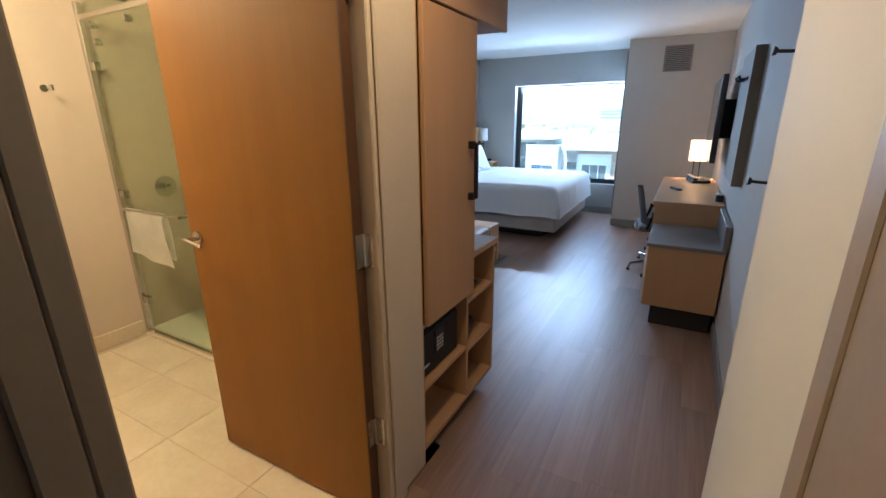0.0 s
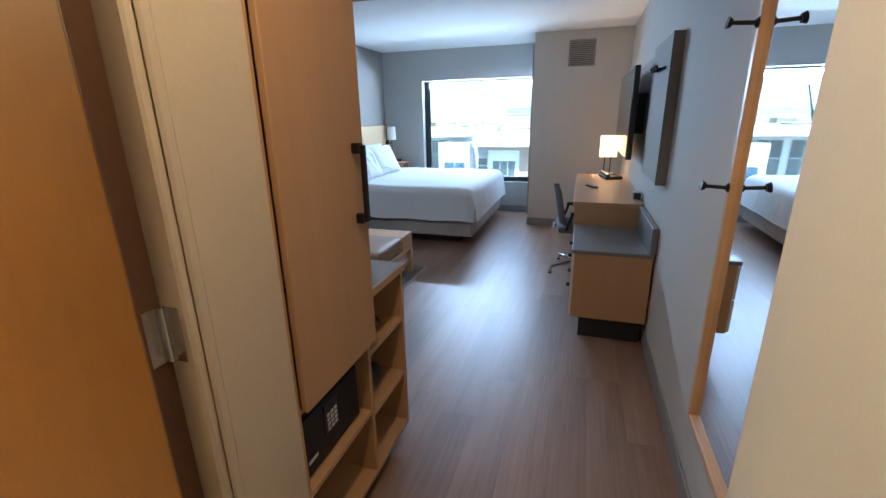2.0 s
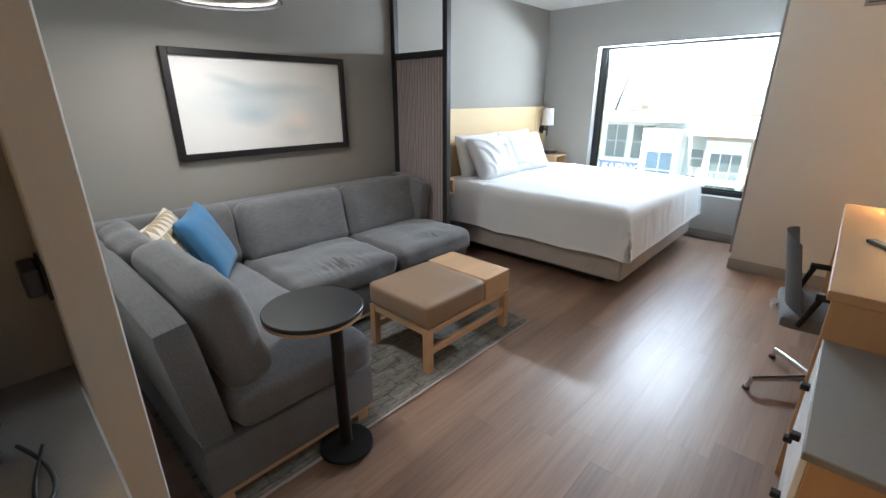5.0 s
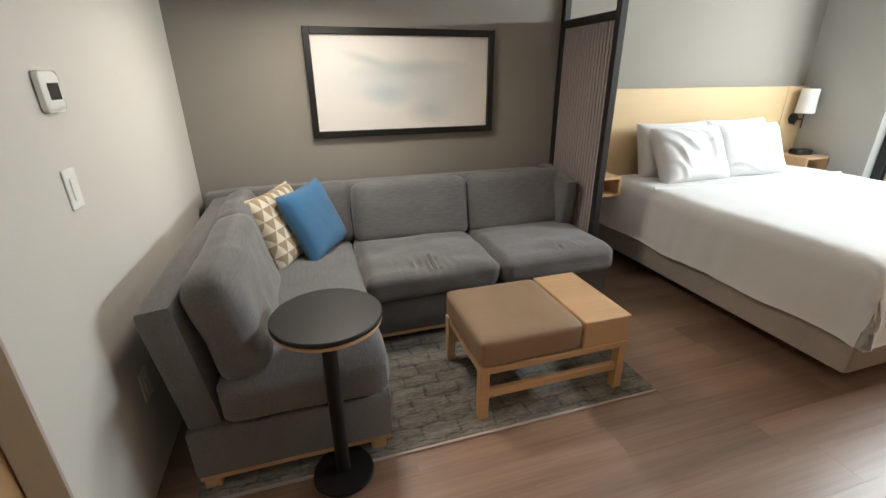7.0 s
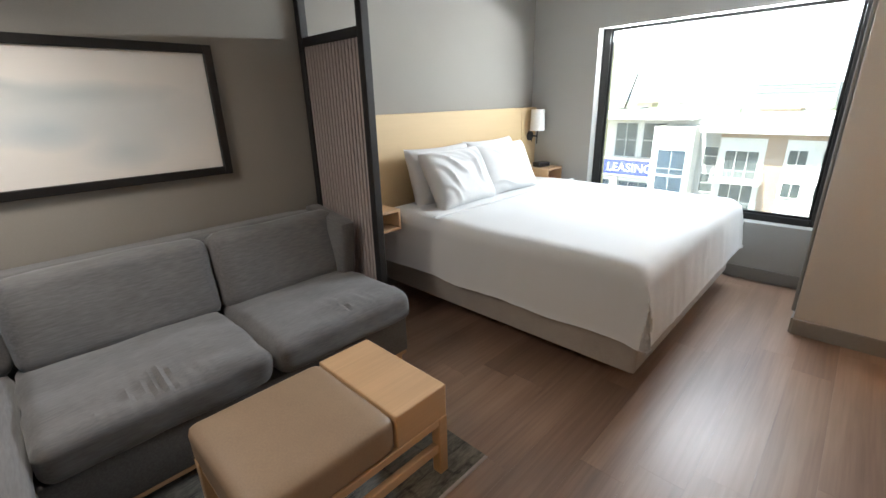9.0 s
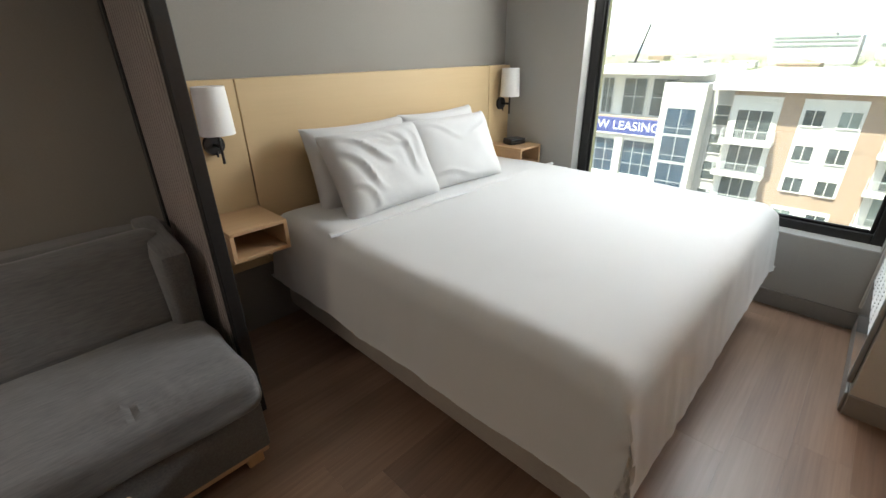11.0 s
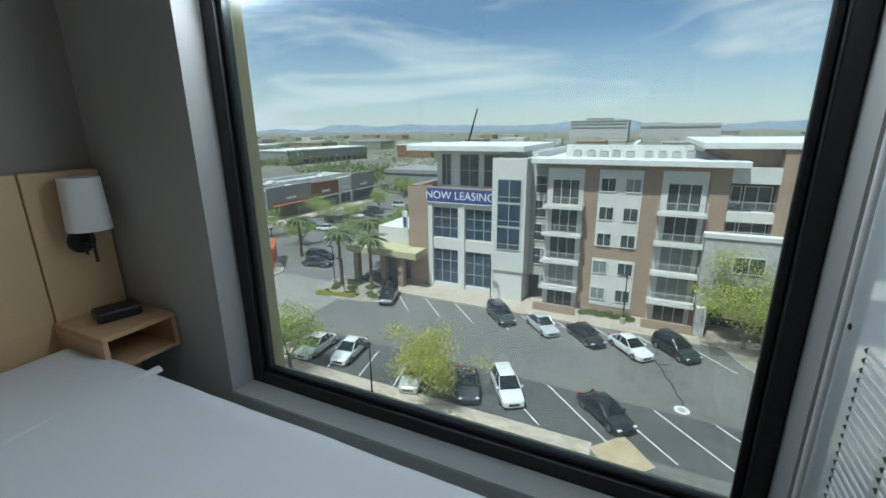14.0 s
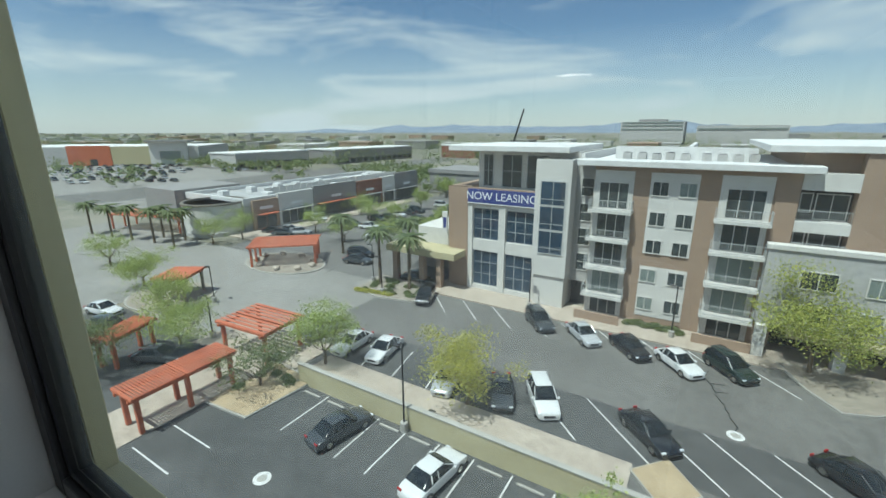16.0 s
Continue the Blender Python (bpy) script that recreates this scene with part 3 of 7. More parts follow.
for c in range(5):
    y1 = 8.505 - 0.131 * c
    y0 = y1 - 0.112
    for k in range(42):
        z = 0.352 + k * 0.0185
        v = [bm.verts.new(p) for p in ((0.5122, y0, z + 0.004), (0.5122, y1, z), (0.5100, y1 - 0.004, z + 0.003), (0.5100, y0 + 0.006, z + 0.006),
                                       (0.5100, y0 + 0.006, z + 0.009), (0.5100, y1 - 0.004, z + 0.009), (0.5122, y1, z + 0.012), (0.5122, y0, z + 0.011))]
        for q in ((0, 1, 2, 3), (3, 2, 5, 4), (4, 5, 6, 7), (1, 6, 5, 2), (0, 3, 4, 7)):
            bm.faces.new([v[i] for i in q])
        w = [bm2.verts.new(p) for p in ((0.5112, y1 + 0.001, z - 0.001), (0.5112, y1 + 0.001, z + 0.012), (0.5112, y1 + 0.013, z + 0.002))]
        bm2.faces.new(w)
tagged(part("louvre", bm, M_WHITE_LAM, ap, "pressed white louvres"), kind="stuff")
tagged(part("slot", bm2, M_BLACK, ap, "dark louvre ends"), kind="stuff")
part("latch", bx(0.505, 0.5115, 7.868, 7.880, 1.166, 1.184, bev=0.003), M_BLACK_METAL, ap, "black turn latch")
part("screw", rods(((0.512, 8.585, 1.125), (0.5095, 8.585, 1.125), 0.006, None, 12)), M_BLACK_METAL, ap)

# ---- air grille on the column ----
vg = thing("wall_vent", "grey slatted air grille high on the column", "vent")
for a in ((0.945, 0.965, 2.02, 2.32), (1.235, 1.255, 2.02, 2.32), (0.965, 1.235, 2.02, 2.04), (0.965, 1.235, 2.30, 2.32)):
    part("frame", bx(a[0], a[1], 7.806, 7.82, a[2], a[3], bev=0.002), M_BASE, vg)
part("backing", bx(0.965, 1.235, 7.815, 7.8195, 2.04, 2.30, bev=0), M_BLACK, vg)
for k in range(12):
    z = 2.048 + k * 0.0212
    part("slat", bx(0.965, 1.235, 7.808, 7.815, z, z + 0.013, bev=0), M_BASE, vg)

# ---- entrance side: taupe door and its casing ----
dr = tagged(new("door_1"), "closed taupe connecting door in its casing", "door", kind="structure")
part("leaf", bx(1.507, 1.514, 1.00, 1.97, 0, 2.05, bev=0.003), M_TAUPE_DOOR, dr)
part("casing", bx(1.503, 1.514, 1.97, 2.03, 0, 2.12, bev=0.004), M_TAUPE_DOOR, dr)
part("casing", bx(1.503, 1.514, 0.94, 1.00, 0, 2.12, bev=0.004), M_TAUPE_DOOR, dr)

# ---- bathroom door: open leaf ----
bd = tagged(new("door_2"), "open maple veneer bathroom door with steel lever", "door", kind="structure")
part("leaf", bx(-0.41, 0.458, 2.397, 2.441, 0.012, 2.045, bev=0.002), M_DOOR, bd)
part("edge", bx(0.458, 0.4612, 2.397, 2.441, 0.012, 2.045, bev=0), M_DOOR_EDGE, bd, "dark door edge")
lev = part("handle", rods(((-0.355, 2.397, 1.03), (-0.355, 2.386, 1.03), 0.027), ((-0.355, 2.39, 1.03), (-0.355, 2.338, 1.03), 0.010), ((-0.362, 2.342, 1.032), (-0.245, 2.334, 1.022), 0.009, 0.007)), M_STEEL, bd, "brushed steel lever handle", True)
for z in (0.33, 1.024, 1.80):
    hg = part("hinge", bx(0.466, 0.503, 2.4395, 2.4417, z, z + 0.112, bev=0), M_STEEL, bd, "steel butt hinge")
    part("hinge_leaf", bx(0.4614, 0.463, 2.401, 2.436, z, z + 0.112, bev=0), M_STEEL, hg)
    part("knuckle", rods(((0.467, 2.436, z), (0.467, 2.436, z + 0.112), 0.007)), M_STEEL, hg, smooth=True)
    for k in range(4):
        zz = z + 0.014 + k * 0.028
        part("screw", rods(((0.484 + 0.008 * (k % 2), 2.4395, zz), (0.484 + 0.008 * (k % 2), 2.4382, zz), 0.0045, None, 8)), M_CHROME, hg)

# ---- shower ----
sg = thing("shower_screen", "frameless glass shower door with steel fittings", "shower screen")
g1 = part("glass_panel", bx(-1.86, -1.20, 2.846, 2.856, 0.03, 2.16, bev=0.002), M_SHOWER_GLASS, sg)
g1.visible_shadow = False
g2 = part("glass_panel", bx(-1.195, -0.20, 2.846, 2.856, 0.03, 2.16, bev=0.002), M_SHOWER_GLASS, sg)
g2.visible_shadow = False
part("side_channel", bx(-1.95, -1.91, 2.835, 2.867, 0.03, 2.16, bev=0.002), M_STEEL, sg)
part("bottom_channel", bx(-1.86, -0.20, 2.838, 2.864, 0.012, 0.032, bev=0.002), M_STEEL, sg)
part("head_rail", bx(-1.95, -0.16, 2.835, 2.845, 2.06, 2.09, bev=0.002), M_STEEL, sg)
for x, z in ((-1.80, 2.02), (-1.78, 1.93), (-1.42, 2.02), (-1.44, 2.12)):
    part("standoff", rods(((x, 2.83, z), (x, 2.87, z), 0.018)), M_STEEL, sg, smooth=True)
for z in (0.25, 1.0, 1.78):
    part("clamp", bx(-1.895, -1.845, 2.832, 2.870, z, z + 0.05, bev=0.004), M_STEEL, sg)
struct("shower_curb", bx(-1.95, -0.16, 2.815, 2.886, -0.003, 0.012, bev=0.004), M_TILE, "low beige shower threshold")
struct("shower_tray", bx(-1.95, -0.16, 2.886, 3.445, -0.003, 0.03, bev=0.006), M_CERAMIC, "white shower tray")
struct("shower_bench", bx(-1.95, -0.16, 3.33, 3.444, 0.03, 0.13, bev=0.01), M_SHOWER_WALL, "low ledge along the shower wall")
tb = thing("towel_bar", "steel towel bar on the shower glass", "towel bar")
part("bar", rods(((-1.81, 2.790, 0.945), (-1.18, 2.790, 0.945), 0.009)), M_STEEL, tb, smooth=True)
for x in (-1.79, -1.20):
    part("bracket", rods(((x, 2.846, 0.945), (x, 2.786, 0.945), 0.011)), M_STEEL, tb, smooth=True)
bm = bmesh.new()
n = 14
prev = None
for k in range(n + 1):
    u = k / n
    row = []
    for (s, zoff) in ((0, 0.72), (1, 0.85), (2, 0.97), (3, 1.013), (4, 0.97), (5, 0.86), (6, 0.76)):
        yy = 2.790 + (-0.014 if s < 3 else 0.014 if s > 3 else 0) + 0.010 * math.sin(u * 9 + s) * (1 if s != 3 else 0)
        z = zoff - 0.055 - (0.05 * u if s in (0, 6) else 0)
        row.append(bm.verts.new((-1.76 + 0.43 * u + (0.02 * (s == 0) * u), yy, z)))
    if prev:
        for a in range(6):
            bm.faces.new((prev[a], row[a], row[a + 1], prev[a + 1]))
    prev = row
bmesh.ops.solidify(bm, geom=bm.faces[:], thickness=0.008)
solid("bath_towel", bm, M_TOWEL, "white cotton towel folded over the bar", "towel", smooth=True)
sv = thing("shower_valve", "round steel shower valve with lever", "shower valve")
part("plate", rods(((-1.95, 3.16, 1.03), (-1.938, 3.16, 1.03), 0.075, None, 28)), M_STEEL, sv, smooth=True)
part("lever", rods(((-1.89, 3.16, 1.03), (-1.845, 3.16, 1.03), 0.025), ((-1.85, 3.16, 1.03), (-1.845, 3.10, 1.03), 0.009)), M_STEEL, sv, smooth=True)
rh = thing("robe_hook", "small steel robe hook on bathroom wall", "hook")
part("plate", rods(((-1.95, 2.60, 1.67), (-1.942, 2.60, 1.67), 0.02)), M_STEEL, rh, smooth=True)
part("arm", rods(((-1.895, 2.60, 1.67), (-1.85, 2.60, 1.665), 0.007), ((-1.85, 2.60, 1.655), (-1.85, 2.60, 1.685), 0.011)), M_STEEL, rh, smooth=True)
cl = thing("ceiling_light", "round frosted bathroom ceiling light", "ceiling light", group="ceiling lights")
part("diffuser", lathe([(0.02, -0.055), (0.12, -0.05), (0.15, -0.03), (0.155, 0.0)], (-1.0, 1.9, H)), glow("warm_diffuser", (1.0, 0.72, 0.42), 2.0), cl, smooth=True)
part("rim", lathe([(0.165, -0.02), (0.172, -0.01), (0.172, 0.0)], (-1.0, 1.9, H)), M_STEEL, cl, smooth=True)
dl = thing("downlight", "small recessed entrance downlight", "ceiling light", group="ceiling lights")
part("trim_ring", lathe([(0.045, -0.012), (0.07, -0.008), (0.075, 0.0)], (0.92, 2.40, H)), M_WHITE_PLASTIC, dl, smooth=True)

# ---- closet unit with open shelves ----
cu = thing("closet_unit", "oak laminate closet unit with open shelves", "closet")
FX = 0.488
part("side_panel", bx(-0.08, FX, 2.737, 2.752, 0.06, 1.865, bev=0.002), M_OAK, cu)
part("middle_panel", bx(-0.08, FX - 0.002, 3.160, 3.180, 0.06, 0.83, bev=0.002), M_OAK, cu)
part("end_panel", bx(-0.08, FX, 3.486, 3.506, 0.06, 0.838, bev=0.002), M_OAK, cu)
part("upper_panel", bx(-0.08, FX - 0.004, 3.160, 3.180, 0.90, 1.865, bev=0.002), M_OAK, cu)
part("bottom_board", bx(-0.08, FX, 2.720, 3.486, 0.06, 0.085, bev=0.002), M_OAK_Y, cu)
part("shelf", bx(-0.08, FX - 0.004, 2.720, 3.160, 0.355, 0.378, bev=0.002), M_OAK_Y, cu)
part("shelf", bx(-0.08, FX - 0.004, 3.180, 3.486, 0.33, 0.352, bev=0.002), M_OAK_Y, cu)
part("shelf", bx(-0.08, FX - 0.004, 3.180, 3.486, 0.60, 0.622, bev=0.002), M_OAK_Y, cu)
part("plinth", bx(-0.08, FX - 0.06, 2.72, 3.43, 0, 0.06, bev=0), M_BLACK, cu)
part("back_board", bx(-0.079, -0.072, 2.72, 3.486, 0.085, 0.83, bev=0), M_BLACK, cu)
part("upper_shelf", bx(-0.08, FX - 0.02, 2.720, 3.160, 0.64, 0.66, bev=0), M_OAK_Y, cu)
ct = solid("counter_top", bx(-0.08, FX + 0.008, 3.182, 3.508, 0.838, 0.87, bev=0.004), M_GREYTOP, "grey laminate coffee counter with oak edge", "counter")
part("edge_band", bx(FX + 0.0085, FX + 0.014, 3.182, 3.508, 0.838, 0.8695, bev=0.001), M_OAK_Y, ct, "oak edge band")
cd = thing("closet_door", "tall oak closet door with black bar handle", "closet door")
part("leaf", bx(FX + 0.004, FX + 0.026, 2.75, 3.182, 0.675, 1.862, bev=0.003), M_OAK, cd)
hb = part("handle", bx(FX + 0.052, FX + 0.068, 3.105, 3.122, 1.145, 1.385, bev=0.003), M_BLACK_METAL, cd, "black bar handle")
for z in (1.155, 1.375):
    part("standoff", bx(FX + 0.026, FX + 0.054, 3.101, 3.126, z - 0.016, z + 0.016, bev=0.003), M_BLACK_METAL, hb)
uc = thing("overhead_cabinet", "oak overhead cabinet above the closet", "cabinet")
part("body", bx(-0.08, FX + 0.01, 2.737, 3.506, 1.872, 2.425, bev=0.003), M_OAK, uc)
part("door", bx(FX + 0.012, FX + 0.032, 2.74, 3.504, 1.868, 2.42, bev=0.003), M_OAK_Y, uc)
sf = thing("safe", "black electronic room safe in the shelf", "safe")
part("body", bx(0.08, 0.44, 2.76, 3.13, 0.378, 0.60, bev=0.004), M_BLACK, sf)
part("door", bx(0.44, 0.452, 2.767, 3.123, 0.384, 0.594, bev=0.004), M_BLACK_METAL, sf)
kp = part("keypad", bx(0.452, 0.456, 2.90, 2.98, 0.46, 0.575, bev=0.002), M_BLACK, sf)
for r in range(4):
    for c in range(3):
        part("key", bx(0.456, 0.4585, 2.912 + c * 0.021, 2.926 + c * 0.021, 0.472 + r * 0.018, 0.483 + r * 0.018, bev=0), M_WHITE_PLASTIC, kp)
part("display", bx(0.452, 0.4555, 2.90, 2.98, 0.55, 0.570, bev=0), M_SCREEN, kp)
part("label_bar", bx(0.452, 0.4538, 2.80, 2.85, 0.43, 0.442, bev=0), M_WHITE_PLASTIC, sf)
hd = thing("hair_dryer_bag", "grey cloth bag with black cord on the shelf", "bag")
part("bag", soft(0.22, 0.18, 0.15, 0.07, 8, 0.02, 0.02, 14), M_WALL_GREY, hd, smooth=True, at=pose(0.32, 3.305, 0.70))
cv = bpy.data.curves.new("cord", "CURVE")
cv.dimensions, cv.bevel_depth, cv.bevel_resolution = "3D", 0.005, 2
sp = cv.splines.new("NURBS")
pts = ((0.28, 3.21, 0.73), (0.42, 3.22, 0.76), (0.465, 3.29, 0.69), (0.455, 3.37, 0.635), (0.38, 3.41, 0.65), (0.42, 3.34, 0.75), (0.34, 3.24, 0.77))
sp.points.add(len(pts) - 1)
for q, c in zip(sp.points, pts):
    q.co = (*c, 1)
sp.use_endpoint_u = True
tmp = new("cord_curve", cv)
me = bpy.data.meshes.new_from_object(tmp)
bpy.data.objects.remove(tmp)
me.materials.append(M_BLACK)
co = new("cord", me)
co.parent = hd
lb = solid("laundry_bag", soft(0.30, 0.20, 0.10, 0.045, 8, 0.01, 0.015, 12), M_BLACK, "dark folded laundry bag on the lower shelf", "bag", pose(0.28, 3.305, 0.402), smooth=True)

# coffee maker with its mug
cm = thing("coffee_maker", "black single-cup coffee maker on the counter", "coffee maker", pose(0.175, 3.30, 0.87, 0, 0, -20))
part("base", lathe([(0.078, 0.0), (0.082, 0.006), (0.082, 0.030), (0.070, 0.036)], n=36), M_BLACK, cm, smooth=True)
part("tower", bx(-0.115, -0.055, -0.055, 0.055, 0.004, 0.25, bev=0.012, seg=2), M_BLACK, cm)
hdp = part("head", lathe([(0.055, 0.158), (0.078, 0.165), (0.085, 0.19), (0.085, 0.235), (0.078, 0.250), (0.02, 0.256)], n=36), M_BLACK, cm, smooth=True)
part("lid", lathe([(0.066, 0.252), (0.068, 0.258), (0.060, 0.264), (0.01, 0.266)], n=32), M_BLACK_METAL, hdp, "grey lid", True)
part("band", lathe([(0.0855, 0.186), (0.0865, 0.190), (0.0865, 0.203), (0.0855, 0.207)], n=36), M_STEEL, hdp, "steel band", True)
part("switch_plate", bx(0.070, 0.092, -0.035, 0.035, 0.008, 0.026, bev=0.003), M_STEEL, cm)
part("switch", rods(((0.091, 0, 0.017), (0.096, 0, 0.017), 0.009)), M_BLACK, cm, smooth=True)
mg = thing("mug", "white ceramic mug under the coffee maker", "mug", pose(0.175, 3.30, 0.907, 0, 0, -20))
part("cup", lathe([(0.040, 0.0), (0.050, 0.004), (0.058, 0.06), (0.060, 0.116), (0.056, 0.116), (0.052, 0.06), (0.042, 0.010), (0.01, 0.009)], n=36), M_CERAMIC, mg, smooth=True)
bm = bmesh.new()
for k in range(10):
    a0, a1 = math.pi * (k / 10) - math.pi / 2, math.pi * ((k + 1) / 10) - math.pi / 2
    rod(bm, (0.02, 0.054 + 0.042 * math.cos(a0), 0.062 + 0.040 * math.sin(a0)), (0.02, 0.054 + 0.042 * math.cos(a1), 0.062 + 0.040 * math.sin(a1)), 0.006, None, 8)
part("handle", bm, M_CERAMIC, mg, smooth=True)
cv = bpy.data.curves.new("cable", "CURVE")
cv.dimensions, cv.bevel_depth, cv.bevel_resolution = "3D", 0.0035, 2
sp = cv.splines.new("NURBS")
pts = ((0.17, 3.40, 0.8765), (0.24, 3.43, 0.8755), (0.33, 3.44, 0.8755), (0.36, 3.415, 0.8755), (0.32, 3.405, 0.8755), (0.25, 3.42, 0.8765), (0.20, 3.43, 0.8765))
sp.points.add(len(pts) - 1)
for q, c in zip(sp.points, pts):
    q.co = (*c, 1)
sp.use_endpoint_u = True
tmp = new("cable_curve", cv)
me = bpy.data.meshes.new_from_object(tmp)
bpy.data.objects.remove(tmp)
me.materials.append(M_BLACK)
tagged(new("power_cable", me), "thin black power cable looped on the counter", "cable")

wp = thing("power_plug", "black plug block in the wall outlet", "plug", pose(-0.035, 3.51, 1.10))
part("body", bx(-0.05, 0.05, -0.036, -0.007, -0.028, 0.028, bev=0.006, seg=2), M_BLACK, wp)
part("outlet_plate", bx(-0.058, 0.058, -0.0065, -0.0005, -0.037, 0.037, bev=0.002), M_BLACK_METAL, wp, "dark outlet plate")
part("prong_cap", bx(-0.066, -0.05, -0.030, -0.012, -0.012, 0.012, bev=0.003), M_BLACK, wp)

# ---- mirror with coat pegs ----
mr = thing("wall_mirror", "tall wall mirror in an oak frame", "mirror")
part("glass", bx(1.650, 1.656, 2.90, 3.425, 0.415, 2.05, bev=0), M_MIRROR, mr, "silvered mirror glass")
for a in ((3.425, 3.455, 0.385, 2.08), (2.87, 2.90, 0.385, 2.08)):
    part("frame", bx(1.632, 1.668, a[0], a[1], a[2], a[3], bev=0.004), M_BEECH, mr)
for a in ((2.90, 3.425, 0.385, 0.415), (2.90, 3.425, 2.05, 2.08)):
    part("frame", bx(1.632, 1.668, a[0], a[1], a[2], a[3], bev=0.004), M_BEECH, mr)
for z in (1.237, 1.70):
    pg = thing("coat_peg", "black metal coat peg on the mirror frame", "hook", group="coat pegs")
    part("stem", rods(((1.632, 3.44, z), (1.565, 3.44, z + 0.004), 0.006)), M_BLACK_METAL, pg, smooth=True)
    part("knob", rods(((1.568, 3.44, z + 0.003), (1.556, 3.44, z + 0.005), 0.012, 0.017)), M_BLACK_METAL, pg, smooth=True)
    part("flange", rods(((1.632, 3.44, z), (1.624, 3.44, z), 0.016, 0.008)), M_BLACK_METAL, pg, smooth=True)

# ---- hook board ----
hk = thing("hook_board", "thick grey wall board with a row of black hooks", "board")
part("board", bx(1.612, 1.668, 4.69, 5.36, 1.055, 1.88, bev=0.003), M_WALL_GREY, hk)
part("edge", bx(1.610, 1.668, 4.680, 4.6895, 1.055, 1.88, bev=0), M_TRIM_DARK, hk, "dark brown edge")
rail = part("rail", bx(1.603, 1.6115, 4.82, 5.08, 1.70, 1.72, bev=0.002), M_BLACK_METAL, hk)
for k in range(4):
    y = 4.85 + k * 0.067
    part("hook", rods(((1.605, y, 1.71), (1.568, y, 1.705), 0.006), ((1.571, y, 1.702), (1.563, y, 1.727), 0.008)), M_BLACK_METAL, rail, smooth=True)

# ---- television ----
tv = thing("television", "large black flat television on a wall arm", "television")
part("panel", bx(1.505, 1.545, 5.46, 6.72, 1.125, 1.79, bev=0.006, seg=2), M_BLACK, tv)
part("screen", bx(1.502, 1.5048, 5.472, 6.708, 1.14, 1.778, bev=0), M_SCREEN, tv, "dark glossy screen")
part("wall_arm", bx(1.545, 1.668, 5.86, 6.34, 1.30, 1.62, bev=0.01), M_BLACK_METAL, tv)
part("backing", bx(1.652, 1.669, 5.42, 6.85, 1.06, 1.86, bev=0.003), M_WALL_GREY, tv, "grey wall panel behind the television")

# ---- credenza and desk ----
cz = thing("credenza", "low oak credenza with grey top and drawers", "cabinet")
part("body", bx(1.192, 1.655, 4.668, 5.358, 0.16, 0.605, bev=0.003), M_OAK, cz)
part("top", bx(1.175, 1.660, 4.66, 5.364, 0.605, 0.63, bev=0.003), M_GREYTOP, cz, "grey laminate top")
part("back_splash", bx(1.628, 1.664, 4.657, 5.364, 0.63, 0.797, bev=0.003), M_GREYTOP, cz, "grey upstand with dark edge")
part("plinth", bx(1.25, 1.64, 4.72, 5.32, 0, 0.16, bev=0.002), M_BLACK, cz, "recessed black plinth")
for k, (z0, z1) in enumerate(((0.17, 0.38), (0.387, 0.598))):
    d = part("drawer", bx(1.175, 1.1915, 4.675, 5.35, z0, z1, bev=0.002), M_WHITE_LAM, cz, "white drawer front")
    for y in (4.86, 5.16):
        part("pull", bx(1.150, 1.175, y - 0.012, y + 0.012, (z0 + z1) / 2 + 0.03, (z0 + z1) / 2 + 0.052, bev=0.003), M_BLACK_METAL, d, "black pull")
dk = thing("desk", "long oak laminate desk along the wall", "desk")
part("top", bx(1.150, 1.662, 5.368, 7.13, 0.772, 0.809, bev=0.003), M_OAK_Y, dk)
part("end_panel", bx(1.165, 1.655, 5.370, 5.40, 0.0, 0.772, bev=0.002), M_OAK, dk)
part("end_panel", bx(1.165, 1.655, 7.095, 7.125, 0.0, 0.772, bev=0.002), M_OAK, dk)
part("apron", bx(1.175, 1.195, 5.40, 7.095, 0.70, 0.772, bev=0.002), M_OAK_Y, dk)
part("modesty_board", bx(1.62, 1.64, 5.40, 7.095, 0.30, 0.772, bev=0.002), M_OAK_Y, dk)

# desk lamp
la = thing("desk_lamp", "lit desk lamp with a rectangular cream shade", "lamp", pose(1.46, 7.03, 0.809))
part("base", bx(-0.075, 0.075, -0.06, 0.06, 0, 0.014, bev=0.004), M_BRONZE, la)
for x in (-0.03, 0.03):
    part("stem", rods(((x, 0, 0.012), (x, 0, 0.26), 0.006)), M_BRONZE, la, smooth=True)
m_sh, t_sh, b_sh = node_mat("lit_shade")
b_sh.inputs["Base Color"].default_value = (0.80, 0.70, 0.52, 1)
b_sh.inputs["Roughness"].default_value = 0.9
b_sh.inputs["Emission Color"].default_value = (1.0, 0.50, 0.17, 1)
b_sh.inputs["Emission Strength"].default_value = 1.0
bm = bmesh.new()
for a in ((-0.085, -0.083, -0.07, 0.07), (0.083, 0.085, -0.07, 0.07), (-0.083, 0.083, -0.07, -0.068), (-0.083, 0.083, 0.068, 0.07)):
    box(bm, a[0], a[1], a[2], a[3], 0.205, 0.42)
part("shade", bm, m_sh, la, "glowing cream fabric shade")
part("bulb", lathe([(0.008, 0.28), (0.018, 0.29), (0.028, 0.315), (0.02, 0.345), (0.004, 0.352)], n=16), glow("bulb", (1.0, 0.75, 0.45), 12.0), la, smooth=True)

# telephone, remote, power cube
ph = thing("telephone", "black desk telephone with handset", "telephone", pose(1.49, 6.78, 0.809, 0, 0, 20))
part("base", bx(-0.09, 0.09, -0.10, 0.10, 0.0, 0.035, bev=0.008, seg=2), M_BLACK, ph, at=pose(0, 0, 0.002, 6, 0, 0))
